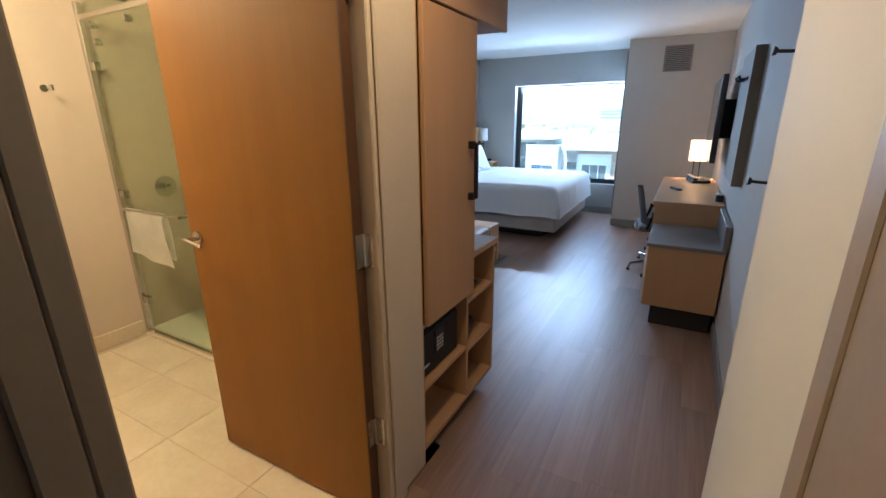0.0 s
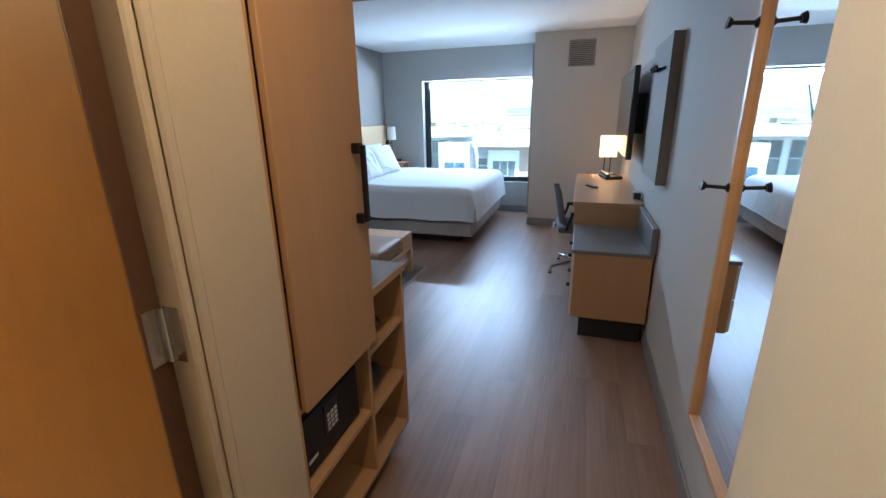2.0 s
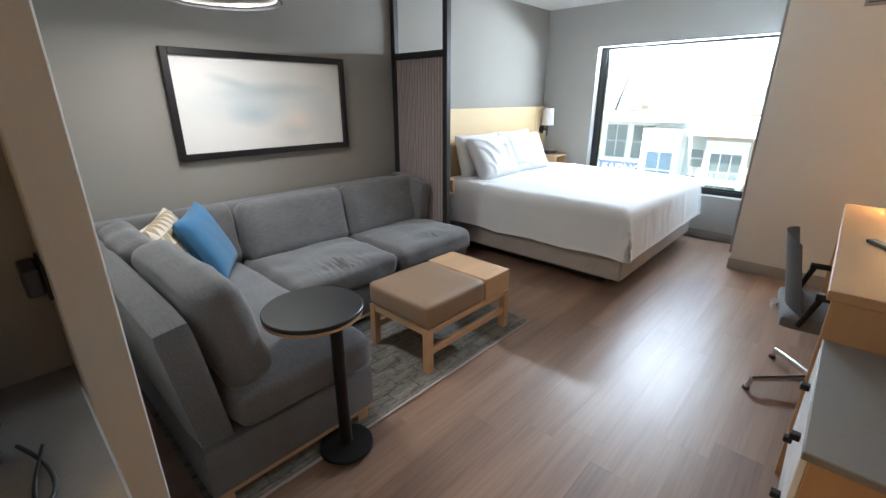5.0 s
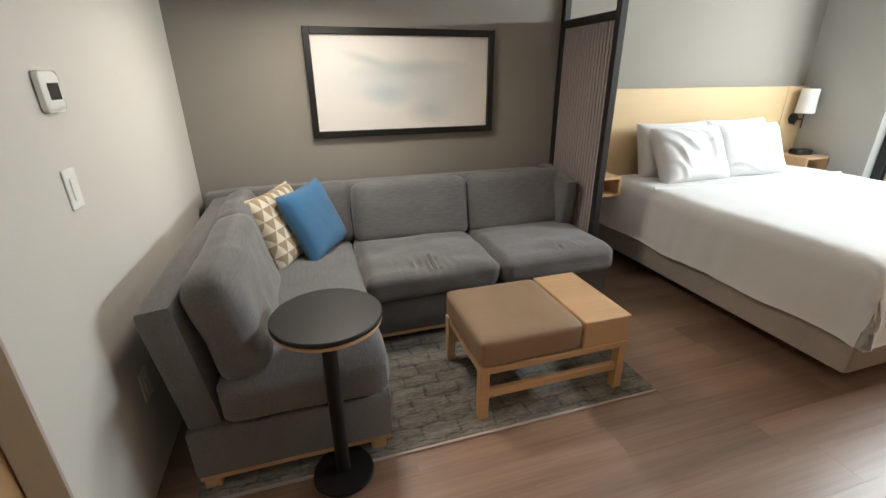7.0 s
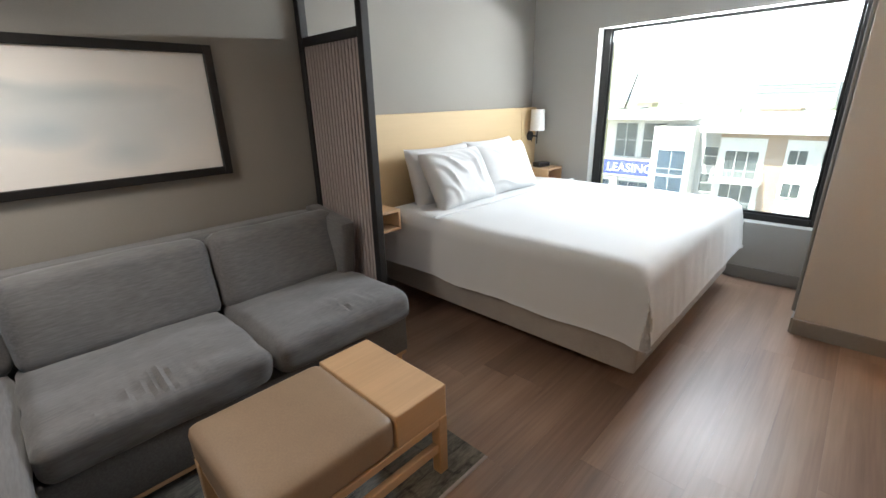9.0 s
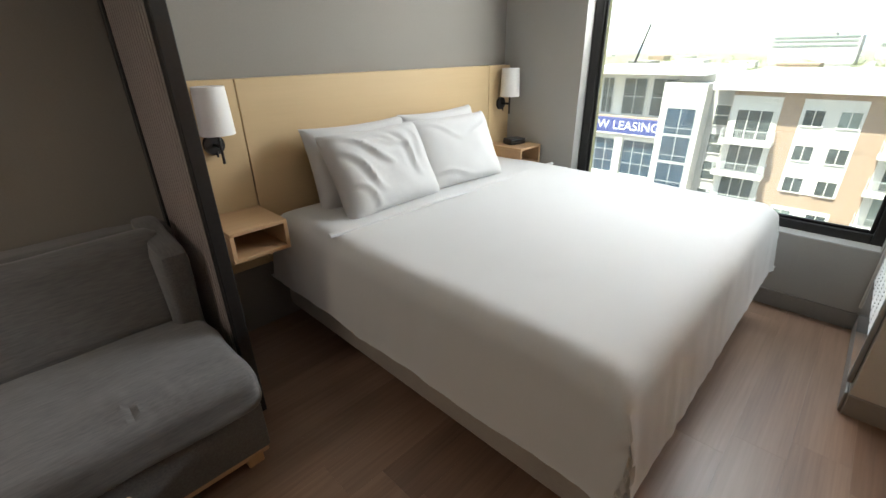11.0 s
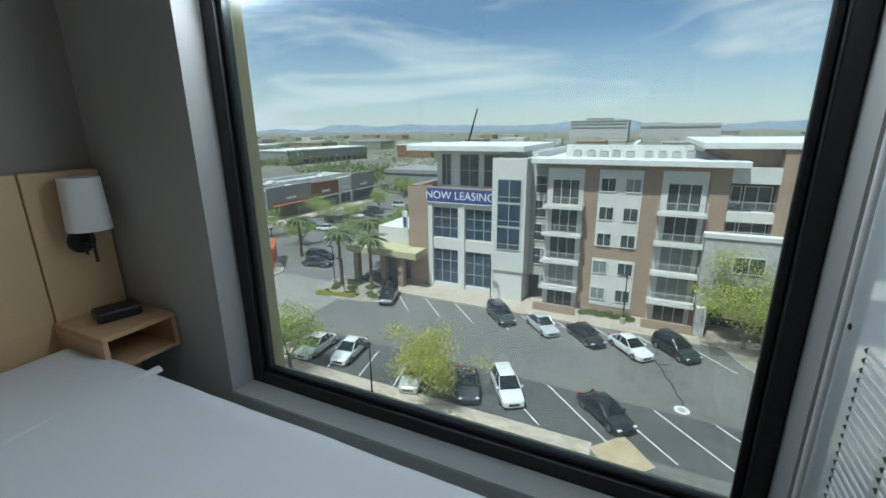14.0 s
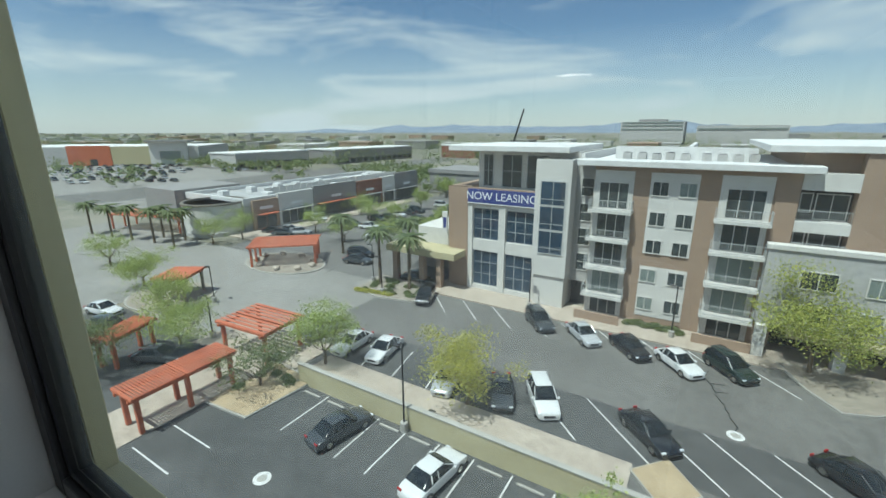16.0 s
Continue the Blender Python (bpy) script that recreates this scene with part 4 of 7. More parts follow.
part("handset", bx(-0.085, -0.04, -0.10, 0.10, 0.035, 0.062, bev=0.010, seg=2), M_BLACK, ph, at=pose(0, 0, 0.002, 6, 0, 0))
kpd = part("keypad", bx(-0.01, 0.06, -0.06, 0.04, 0.036, 0.039, bev=0), M_WALL_GREY, ph, at=pose(0, 0, 0.002, 6, 0, 0))
for r in range(4):
    for c in range(3):
        part("key", bx(-0.004 + c * 0.021, 0.011 + c * 0.021, -0.052 + r * 0.022, -0.037 + r * 0.022, 0.039, 0.042, bev=0), M_BLACK, kpd)
rc = thing("remote_control", "small black remote control on the desk", "remote", pose(1.298, 6.12, 0.809, 0, 0, 30))
part("body", bx(-0.022, 0.022, -0.075, 0.075, 0.001, 0.018, bev=0.005, seg=2), M_BLACK, rc)
for r in range(5):
    for c in range(2):
        part("button", bx(-0.014 + c * 0.018, -0.004 + c * 0.018, -0.05 + r * 0.02, -0.040 + r * 0.02, 0.018, 0.0195, bev=0), M_WALL_GREY, rc)
pc = thing("power_cube", "small white and black desk power cube", "power outlet", pose(1.63, 5.60, 0.809))
part("body", bx(-0.028, 0.028, -0.035, 0.035, 0, 0.052, bev=0.006, seg=2), M_BLACK, pc)
part("top_plate", bx(-0.027, 0.027, -0.034, 0.034, 0.052, 0.062, bev=0.003), M_WHITE_PLASTIC, pc)

# task chair
ch = thing("desk_chair", "dark grey shell desk chair on a polished star base", "chair", pose(1.225, 6.12, 0, 0, 0, -84))
part("seat", soft(0.46, 0.45, 0.07, 0.03, 8, 0.01), M_SOFA_X, ch, smooth=True, at=pose(0, 0, 0.44))
bm = bmesh.new()
rows = []
for i in range(11):
    v = i / 10
    row = []
    for j in range(11):
        u = 2 * j / 10 - 1
        w = 0.215 - 0.03 * v * v
        row.append(bm.verts.new((u * w, -0.20 - 0.07 * v + 0.06 * u * u, 0.46 + 0.37 * v - 0.02 * u * u * v)))
    rows.append(row)
for a, b in zip(rows, rows[1:]):
    for j in range(10):
        bm.faces.new((a[j], a[j + 1], b[j + 1], b[j]))
bmesh.ops.solidify(bm, geom=bm.faces[:], thickness=0.025)
part("backrest", bm, M_SOFA, ch, smooth=True)
part("column", rods(((0, 0, 0.07), (0, 0, 0.41), 0.025)), M_BLACK_METAL, ch, smooth=True)
part("back_bracket", rods(((-0.05, -0.235, 0.40), (0.05, -0.245, 0.47), 0.016)), M_CHROME, ch, "polished bracket", True)
for s_ in (-1, 1):
    part("armrest", rods(((s_ * 0.23, -0.15, 0.44), (s_ * 0.245, -0.10, 0.60), 0.013), ((s_ * 0.245, -0.12, 0.60), (s_ * 0.245, 0.10, 0.60), 0.016), ((s_ * 0.245, 0.08, 0.60), (s_ * 0.23, 0.04, 0.44), 0.013)), M_BLACK_METAL, ch, smooth=True)
for k in range(4):
    a = math.pi / 2 * k + 0.55
    c_, d_ = math.cos(a), math.sin(a)
    lg = part("leg", rods(((0, 0, 0.085), (0.30 * c_, 0.30 * d_, 0.062), 0.020, 0.014), ((0.295 * c_, 0.295 * d_, 0.064), (0.315 * c_, 0.315 * d_, 0.012), 0.014, 0.011)), M_CHROME, ch, "polished steel leg", True)
    part("glide", rods(((0.315 * c_, 0.315 * d_, 0.0), (0.315 * c_, 0.315 * d_, 0.014), 0.017)), M_BLACK, lg, "black glide", True)

# ---- bed ----
be = thing("bed", "king bed made up with white linen", "bed")
# Plinth coloured black to carry the shadow under the bed.
part("plinth", bx(-1.80, -0.16, 6.78, 8.16, 0, 0.115, bev=0), M_BLACK, be, "recessed plinth blackened as under-bed shadow")
part("base", bx(-1.86, 0.045, 6.56, 8.385, 0.115, 0.40, bev=0.02, seg=2), M_SKIRT, be, "grey-brown upholstered bed base")
BX0, BX1, BY0, BY1 = -1.85, 0.065, 6.53, 8.415
bm = bmesh.new()
NU, NV = 84, 84
W2, L2, R, TOP, LOW = (BX1 - BX0) / 2, (BY1 - BY0) / 2, 0.095, 0.690, 0.335
cxb, cyb = (BX0 + BX1) / 2, (BY0 + BY1) / 2


def duvet(u, v):
    """Bedspread surface: flat crowned top that turns down over the edges."""
    def bend(s, half, drop):
        reach = half + drop
        d = abs(s) * reach
        e = half - R
        if d <= e:
            return math.copysign(d, s), 0.0
        a = (d - e) / R
        if a < math.pi / 2:
            return math.copysign(e + R * math.sin(a), s), R * (1 - math.cos(a))
        return math.copysign(half + 0.012 * (a - 1.57), s), R + (a - math.pi / 2) * R
    x, dx = bend(u, W2, TOP - LOW)
    y, dy = bend(v, L2, TOP - LOW)
    z = TOP - max(dx, dy) - 0.35 * min(dx, dy)
    z = max(z, LOW - 0.02)
    f = noise.noise(Vector((x * 1.7, y * 1.3, 0.3))) * 0.012 + noise.noise(Vector((x * 5, y * 2.4, 4.0))) * 0.0045
    fold = noise.noise(Vector((x * 9, y * 9, 1.0)))
    side = min(1.0, max(dx, dy) / 0.2)
    x += math.copysign(0.012 * fold * side, u) * (dx > 0.03)
    y += math.copysign(0.012 * fold * side, v) * (dy > 0.03)
    if dx > 0.02 and dy > 0.02 and u > 0:
        turn = math.atan2(dy, dx)
        pleat = 0.016 * math.sin(turn * 15 + 3 * noise.noise(Vector((x, y, z * 2)))) * min(1.0, (dx + dy) / 0.2)
        x, y = x + math.copysign(pleat, u), y + math.copysign(pleat, v)
    z += 0.016 * noise.noise(Vector((x * 3.1 + 5, y * 3.1, 7.0))) * (side > 0.9)
    k = max(0.0, 1 - 3.0 * abs(((x - cxb) * 0.5 + (y - cyb) * 0.9 - 0.12 + 0.05 * math.sin(7 * x))))
    z += f * (1 - 0.6 * side) + 0.006 * k * (1 - side) * math.sin(34 * (x + 0.4 * y))
    return (x + cxb, y + cyb, z)


grid = [[bm.verts.new(duvet(2 * i / NU - 1, 2 * j / NV - 1)) for j in range(NV + 1)] for i in range(NU + 1)]
for i in range(NU):
    for j in range(NV):
        bm.faces.new((grid[i][j], grid[i + 1][j], grid[i + 1][j + 1], grid[i][j + 1]))
part("bedspread", bm, M_LINEN, be, "smooth white bedspread with faint creases", True)
bm = bmesh.new()
prev = None
for k in range(60):
    y = BY0 + 0.02 + (BY1 - BY0 - 0.04) * k / 59
    row = [bm.verts.new((-1.30 + dx2 + 0.012 * noise.noise(Vector((y * 4, dx2, 2.0))), y, TOP + dz + 0.004 + noise.noise(Vector((-1.3 * 1.7, y * 1.3, 0.3))) * 0.012))
           for dx2, dz in ((-0.02, 0.0), (-0.014, 0.008), (0.0, 0.011), (0.012, 0.006), (0.016, -0.004))]
    if prev:
        for a in range(4):
            bm.faces.new((prev[a], prev[a + 1], row[a + 1], row[a]))
    prev = row
part("sheet_fold", bm, M_LINEN, be, "folded sheet edge", True)

CREASED = ((-0.95, 0.9, 0.1, 0.1, 0.016), (-0.95, 0.6, -0.2, -0.5, 0.014), (-0.7, 0.95, 0.5, 0.45, 0.012), (0.1, 0.9, 0.65, -0.4, 0.013), (0.45, 0.95, 0.8, 0.0, 0.010), (-0.9, -0.2, -0.3, -0.9, 0.012), (-0.5, 0.6, 0.2, 0.55, 0.010))
CALM = ((-0.9, -0.6, 0.2, -0.75, 0.012), (-0.9, 0.8, 0.1, 0.3, 0.007), (0.9, 0.9, 0.3, 0.2, 0.008))
for (y, x, z, rz, lean, w, h, t, sd, folds, lab) in ((7.06, -1.535, 0.865, 3, 62, 0.66, 0.46, 0.20, 1.0, CREASED, "plump white pillow with deep diagonal creases"), (7.64, -1.545, 0.87, -4, 63, 0.66, 0.45, 0.19, 4.2, CALM, "plump smooth white pillow on the bed"),
                                                    (7.06, -1.705, 0.870, 0, 74, 0.68, 0.46, 0.17, 7.7, CALM, "white pillow standing against the headboard"), (7.70, -1.71, 0.875, 2, 74, 0.68, 0.46, 0.17, 9.1, CALM, "white pillow standing against the headboard")):
    solid("pillow", pillow(w, h, t, sd, 44, 0.012, folds), M_LINEN, lab, "pillow", Matrix.Translation((x, y, z)) @ pose(0, 0, 0, 0, 0, 90 + rz) @ pose(0, 0, 0, lean), "bed pillows", True)

# headboard
hbt = thing("headboard", "wide maple headboard panel in three boards", "headboard")
for y0, y1 in ((6.215, 6.492), (6.497, 8.36), (8.365, 8.62)):
    part("board", bx(XL + 0.002, XL + 0.062, y0, y1, 0.40, 1.335, bev=0.003), M_HEAD, hbt)


def nightstand(y0, lab, z0=0.60, d=0.26):
    t = thing("nightstand", lab, "nightstand", pose(-1.866, y0, z0), "floating nightstands")
    w, h, k = 0.268, 0.145, 0.018
    part("top", bx(0, d, 0, w, h - k, h, bev=0.002), M_BEECH, t)
    part("bottom", bx(0, d, 0, w, 0, k, bev=0.002), M_BEECH, t)
    part("side", bx(0, d, 0, k, k, h - k, bev=0.001), M_BEECH, t)
    part("side", bx(0, d, w - k, w, k, h - k, bev=0.001), M_BEECH, t)
    part("back", bx(0, 0.008, k, w - k, k, h - k, bev=0), M_TRIM_DARK, t)
    return t


nightstand(6.222, "floating open maple nightstand by the screen", 0.585, 0.30)
nightstand(8.352, "floating open maple nightstand by the window", 0.62, 0.325)
for y, lab in ((6.345, "wall sconce with white drum shade by the screen"), (8.505, "wall sconce with white drum shade by the window")):
    s = thing("wall_sconce", lab, "lamp", pose(XL + 0.058, y, 1.06), "wall sconces")
    part("back_plate", rods(((0, 0, 0), (0.022, 0, 0), 0.048, 0.045, 28)), M_BRONZE, s, "dark bronze round plate", True)
    part("arm", rods(((0.02, 0, 0.0), (0.095, 0, 0.0), 0.008), ((0.095, 0, -0.075), (0.095, 0, 0.12), 0.006)), M_BRONZE, s, smooth=True)
    part("shade", lathe([(0.071, 0.055), (0.073, 0.055), (0.066, 0.255), (0.064, 0.255)], (0.095, 0, 0), 36), M_SHADE, s, "white fabric drum shade", True)
    part("switch", rods(((0.03, 0.0, -0.03), (0.034, 0.0, -0.055), 0.005)), M_BRONZE, s, smooth=True)
ck = thing("alarm_clock", "small black alarm clock on the nightstand", "clock", pose(-1.71, 8.50, 0.765, 0, 0, -15))
part("body", bx(-0.05, 0.05, -0.075, 0.075, 0.0, 0.045, bev=0.010, seg=2), M_BLACK, ck)
part("face", bx(0.05, 0.052, -0.06, 0.06, 0.012, 0.034, bev=0), M_SCREEN, ck)

# ---- slatted room divider ----
sc = thing("room_divider", "dark framed divider with pale slatted panel", "room divider")
SY = 6.10
for x in (-1.925, -1.335):
    part("post", bx(x, x + 0.048, SY - 0.024, SY + 0.024, 0, 2.42, bev=0.003), M_BRONZE, sc)
for z0, z1 in ((0.06, 0.11), (1.735, 1.785), (2.25, 2.30)):
    part("rail", bx(-1.877, -1.335, SY - 0.022, SY + 0.022, z0, z1, bev=0.003), M_BRONZE, sc)
part("panel_back", bx(-1.877, -1.335, SY - 0.004, SY + 0.004, 0.11, 1.735, bev=0), M_STRIPE_B, sc, "dark backing")
for k in range(17):
    x = -1.868 + k * 0.0318
    part("slat", bx(x, x + 0.019, SY - 0.016, SY + 0.016, 0.112, 1.733, bev=0), M_STRIPE_A, sc)

# ---- sectional sofa ----
so = thing("sectional_sofa", "charcoal woven L-shaped sectional sofa", "sofa")
part("base", bx(-1.90, -1.02, 4.44, 6.03, 0.075, 0.285, bev=0.012, seg=2), M_SOFA_X, so, smooth=True)
part("chaise_base", bx(-1.90, -0.285, 3.755, 4.48, 0.075, 0.285, bev=0.012, seg=2), M_SOFA_X, so, smooth=True)
part("base_trim", bx(-1.04, -1.025, 4.48, 6.02, 0.055, 0.075, bev=0.002), M_BEECH, so, "maple base strip")
part("base_trim", bx(-0.50, -0.29, 3.765, 4.47, 0.055, 0.075, bev=0.002), M_BEECH, so, "maple base strip")
part("wall_back", soft(0.20, 2.42, 0.52, 0.05, 10), M_SOFA, so, smooth=True, at=pose(-1.80, 4.855, 0.535, 0, -4, 0))
part("end_back", soft(1.58, 0.125, 0.56, 0.03, 10), M_SOFA_X, so, smooth=True, at=pose(-1.10, 3.79, 0.49, 8, 0, 0))
part("arm", soft(0.42, 0.11, 0.56, 0.035, 8), M_SOFA_X, so, smooth=True, at=pose(-1.67, 5.98, 0.52, 0, 8, 0))
part("seat_cushion", soft(0.68, 0.775, 0.165, 0.055, 46, 0.015, 0.012, 9, 2.0, 0.015, -0.02), M_SOFA, so, smooth=True, at=pose(-1.31, 4.875, 0.372))
part("seat_cushion", soft(0.68, 0.765, 0.165, 0.055, 40, 0.015, 0.010, 9, 5.0, 0.008, 0.1), M_SOFA, so, smooth=True, at=pose(-1.31, 5.655, 0.372))
part("corner_cushion", soft(1.42, 0.61, 0.165, 0.055, 16, 0.012, 0.008, 8, 8.0), M_SOFA_X, so, smooth=True, at=pose(-0.975, 4.18, 0.372))
part("back_cushion", soft(0.17, 0.77, 0.40, 0.06, 14, 0.0, 0.010, 8, 3.0), M_SOFA, so, smooth=True, at=pose(-1.635, 4.89, 0.615, 0, -13, 0))
part("back_cushion", soft(0.17, 0.72, 0.40, 0.06, 14, 0.0, 0.010, 8, 6.0), M_SOFA, so, smooth=True, at=pose(-1.635, 5.64, 0.615, 0, -13, 0))
part("back_cushion", soft(0.15, 0.46, 0.40, 0.06, 14, 0.0, 0.010, 8, 9.0), M_SOFA, so, smooth=True, at=pose(-1.70, 4.27, 0.615, 0, -13, 0))
part("end_cushion", soft(0.80, 0.18, 0.42, 0.065, 14, 0.0, 0.012, 8, 1.0), M_SOFA_X, so, smooth=True, at=pose(-0.715, 3.945, 0.63, 14, 0, 0))
part("end_cushion", soft(0.52, 0.17, 0.42, 0.065, 14, 0.0, 0.012, 8, 4.0), M_SOFA_X, so, smooth=True, at=pose(-1.40, 3.91, 0.62, 14, 0, 0))
for x, y in ((-0.33, 3.80), (-0.33, 4.42), (-1.07, 5.97), (-1.84, 5.97), (-1.84, 3.80), (-1.07, 4.53)):
    part("foot", bx(x - 0.03, x + 0.03, y - 0.03, y + 0.03, 0, 0.058, bev=0.004), M_BEECH, so, "maple block foot")


def leaning(at):
    """A pillow's pose in the sofa's corner, standing on one edge and leaning back."""
    u = Vector((-0.85, 0.52, 0.05)).normalized()
    n = u.cross(Vector((-0.23, -0.33, 0.9))).normalized()
    v = n.cross(u)
    return Matrix.Translation(at) @ Matrix((u, v, n)).transposed().to_4x4()


solid("throw_pillow", pillow(0.43, 0.43, 0.13, 2.0, 24, 0.006), M_BLUE, "plain blue square throw pillow on the sofa", "pillow", leaning((-1.50, 4.27, 0.645)), "throw pillows", True)
solid("throw_pillow", pillow(0.43, 0.43, 0.13, 5.0, 24, 0.006), M_TRI, "cream throw pillow printed with tan triangles", "pillow", leaning((-1.455, 4.095, 0.645)), "throw pillows", True)

# rug
rg = thing("area_rug", "grey woven rug with dark broken-line pattern", "rug", pose(-0.93, 4.80, 0))
part("weave", bx(-0.68, 0.68, -1.05, 0.97, 0.001, 0.010, bev=0.003), M_RUG, rg)
part("binding", bx(0.68, 0.695, -1.05, 0.97, 0.001, 0.009, bev=0.002), M_STRIPE_A, rg, "pale bound edge")

# ottoman bench
ot = thing("ottoman", "tan leather ottoman bench with beech tray end", "ottoman", pose(-0.56, 5.24, 0.01))
part("pad", soft(0.50, 0.50, 0.145, 0.032, 14, 0.012, 0.003, 5), M_LEATHER, ot, "tan leather pad", True, at=pose(0, -0.125, 0.337))
part("tray", bx(-0.245, 0.245, 0.127, 0.372, 0.268, 0.405, bev=0.006, seg=2), M_BEECH, ot, "beech block top")
part("side_rail", bx(-0.245, -0.22, -0.335, 0.335, 0.235, 0.268, bev=0.003), M_BEECH, ot)
part("side_rail", bx(0.22, 0.245, -0.335, 0.335, 0.235, 0.268, bev=0.003), M_BEECH, ot)
part("end_rail", bx(-0.22, 0.22, -0.365, -0.34, 0.225, 0.268, bev=0.003), M_BEECH, ot)
part("end_rail", bx(-0.22, 0.22, 0.34, 0.365, 0.225, 0.268, bev=0.003), M_BEECH, ot)
for x in (-0.225, 0.225):
    part("stretcher", bx(x - 0.014, x + 0.014, -0.33, 0.33, 0.105, 0.145, bev=0.003), M_BEECH, ot)
    for y in (-0.35, 0.35):
        part("leg", bx(x - 0.022, x + 0.022, y - 0.022, y + 0.022, 0.0, 0.268, bev=0.003), M_BEECH, ot)

# round side table
rt = thing("side_table", "round black-topped side table on one pole", "table", pose(-0.22, 4.27, 0))
part("top", lathe([(0.201, 0.602), (0.205, 0.606), (0.205, 0.618), (0.201, 0.622), (0.01, 0.6225)], (-0.17, 0.005, 0), 48), M_BLACK, rt, "matt black round top", True)
part("edge", lathe([(0.193, 0.586), (0.203, 0.590), (0.204, 0.602), (0.193, 0.6022)], (-0.17, 0.005, 0), 48), M_BEECH, rt, "beech ply edge", True)
part("pole", rods(((0, 0, 0.03), (0, 0, 0.587), 0.026, None, 24)), M_BLACK_METAL, rt, smooth=True)
part("base", lathe([(0.112, 0.011), (0.115, 0.015), (0.112, 0.028), (0.03, 0.036)], (0, 0, 0), 40), M_BLACK_METAL, rt, smooth=True)

# framed print
for nd in M_PRINT.node_tree.nodes:
    if nd.type == "BSDF_PRINCIPLED":
        nd.inputs["Coat Weight"].default_value, nd.inputs["Coat Roughness"].default_value = 0.9, 0.06
pf = thing("framed_print", "large pale abstract print in dark frame", "picture", pose(XL, 4.945, 1.39))
part("print", bx(0.012, 0.018, -0.59, 0.59, -0.285, 0.285, bev=0), M_PRINT, pf)
for a in ((-0.62, -0.58, -0.325, 0.325), (0.58, 0.62, -0.325, 0.325), (-0.58, 0.58, -0.325, -0.285), (-0.58, 0.58, 0.285, 0.325)):
    part("frame", bx(0.003, 0.042, *a, bev=0.003), M_BLACK_METAL, pf)

# pendant lamp over the corner
pl = thing("pendant_lamp", "round grey pendant lamp hung over the sofa corner", "lamp", pose(-1.22, 4.44, 1.88))
part("shade", lathe([(0.03, 0.235), (0.05, 0.235), (0.12, 0.21), (0.20, 0.14), (0.250, 0.002), (0.244, 0.002), (0.19, 0.13), (0.10, 0.20), (0.02, 0.225)], n=48), M_WALL_GREY, pl, "brushed grey metal shade", True)
part("ring", lathe([(0.262, -0.012), (0.268, -0.009), (0.268, -0.004), (0.262, -0.001), (0.262, -0.012)], n=48), M_BLACK_METAL, pl, smooth=True)
part("cord", rods(((0, 0, 0.23), (0, 0, 0.548), 0.006)), M_BLACK, pl, smooth=True)
part("diffuser", lathe([(0.01, 0.03), (0.18, 0.035), (0.185, 0.05)], n=40), M_SHADE, pl, "white diffuser disc", True)

# thermostat, switch, outlet on the partition
th = thing("thermostat", "round-cornered white thermostat with dark display", "thermostat", pose(-0.479, 3.60, 1.40))
part("case", bx(-0.055, 0.055, 0, 0.022, -0.055, 0.055, bev=0.018, seg=3), M_WHITE_PLASTIC, th, smooth=True)
part("display", bx(-0.030, 0.030, 0.022, 0.0235, -0.022, 0.022, bev=0), M_SCREEN, th)
for x, z, lab, nm in ((-0.45, 1.13, "white rocker light switch plate", "light_switch"), (-0.50, 0.38, "white wall outlet plate", "wall_outlet")):
    s = thing(nm, lab, "switch" if nm == "light_switch" else "outlet", pose(x, 3.60, z))
    part("plate", bx(-0.037, 0.037, 0, 0.006, -0.06, 0.06, bev=0.003), M_WHITE_PLASTIC, s)
    part("rocker", bx(-0.016, 0.016, 0.006, 0.010, -0.033, 0.033, bev=0.002), M_WHITE_PLASTIC, s)

# ---- outdoors: materials ----
def speckle(name, c1, c2, scale, rough=0.9, fine=8.0, mixf=0.35, relief=0.3, c3=None):
    m, t, b = node_mat(name)
    v = coords(t)
    n1, n2 = noise_node(t, scale, 8, v, 0.62), noise_node(t, fine, 4, v)
    stops = [(0.35, c1), (0.62, c2)] if c3 is None else [(0.32, c1), (0.5, c2), (0.66, c3)]
    base = ramp(t, n1, stops)
    base = mixc(t, mixf, base, ramp(t, n2, [(0.35, shade(c1, 0.8)), (0.65, shade(c2, 1.15))]))
    t.links.new(base, b.inputs["Base Color"])
    b.inputs["Roughness"].default_value = rough
    bump(t, b, n2, relief, 0.01)
    return m


M_GROUND = speckle("desert_ground", (0.085, 0.10, 0.06), (0.23, 0.21, 0.165), 0.012, fine=0.09, mixf=0.5, c3=(0.30, 0.27, 0.22), relief=0.0)
M_ASPHALT = speckle("worn_asphalt", (0.105, 0.10, 0.092), (0.165, 0.157, 0.145), 0.10, fine=1.2, relief=0.0)
M_ASPHALT_D = speckle("dark_asphalt", (0.055, 0.056, 0.054), (0.092, 0.091, 0.088), 0.16, fine=1.2, relief=0.0)
M_DRIVE = speckle("pale_drive", (0.20, 0.19, 0.17), (0.27, 0.258, 0.235), 0.06, fine=0.9, relief=0.0)
M_PAVE = speckle("pavement", (0.34, 0.28, 0.225), (0.44, 0.38, 0.31), 0.5, fine=2.0)
M_SAND = speckle("planter_gravel", (0.30, 0.22, 0.13), (0.46, 0.36, 0.23), 0.7, fine=6.0)
M_GRAVEL = speckle("grey_gravel", (0.21, 0.18, 0.145), (0.32, 0.28, 0.225), 0.9, fine=6.0)
M_PAINT = speckle("road_paint", (0.50, 0.49, 0.47), (0.68, 0.67, 0.65), 1.5, fine=9.0)
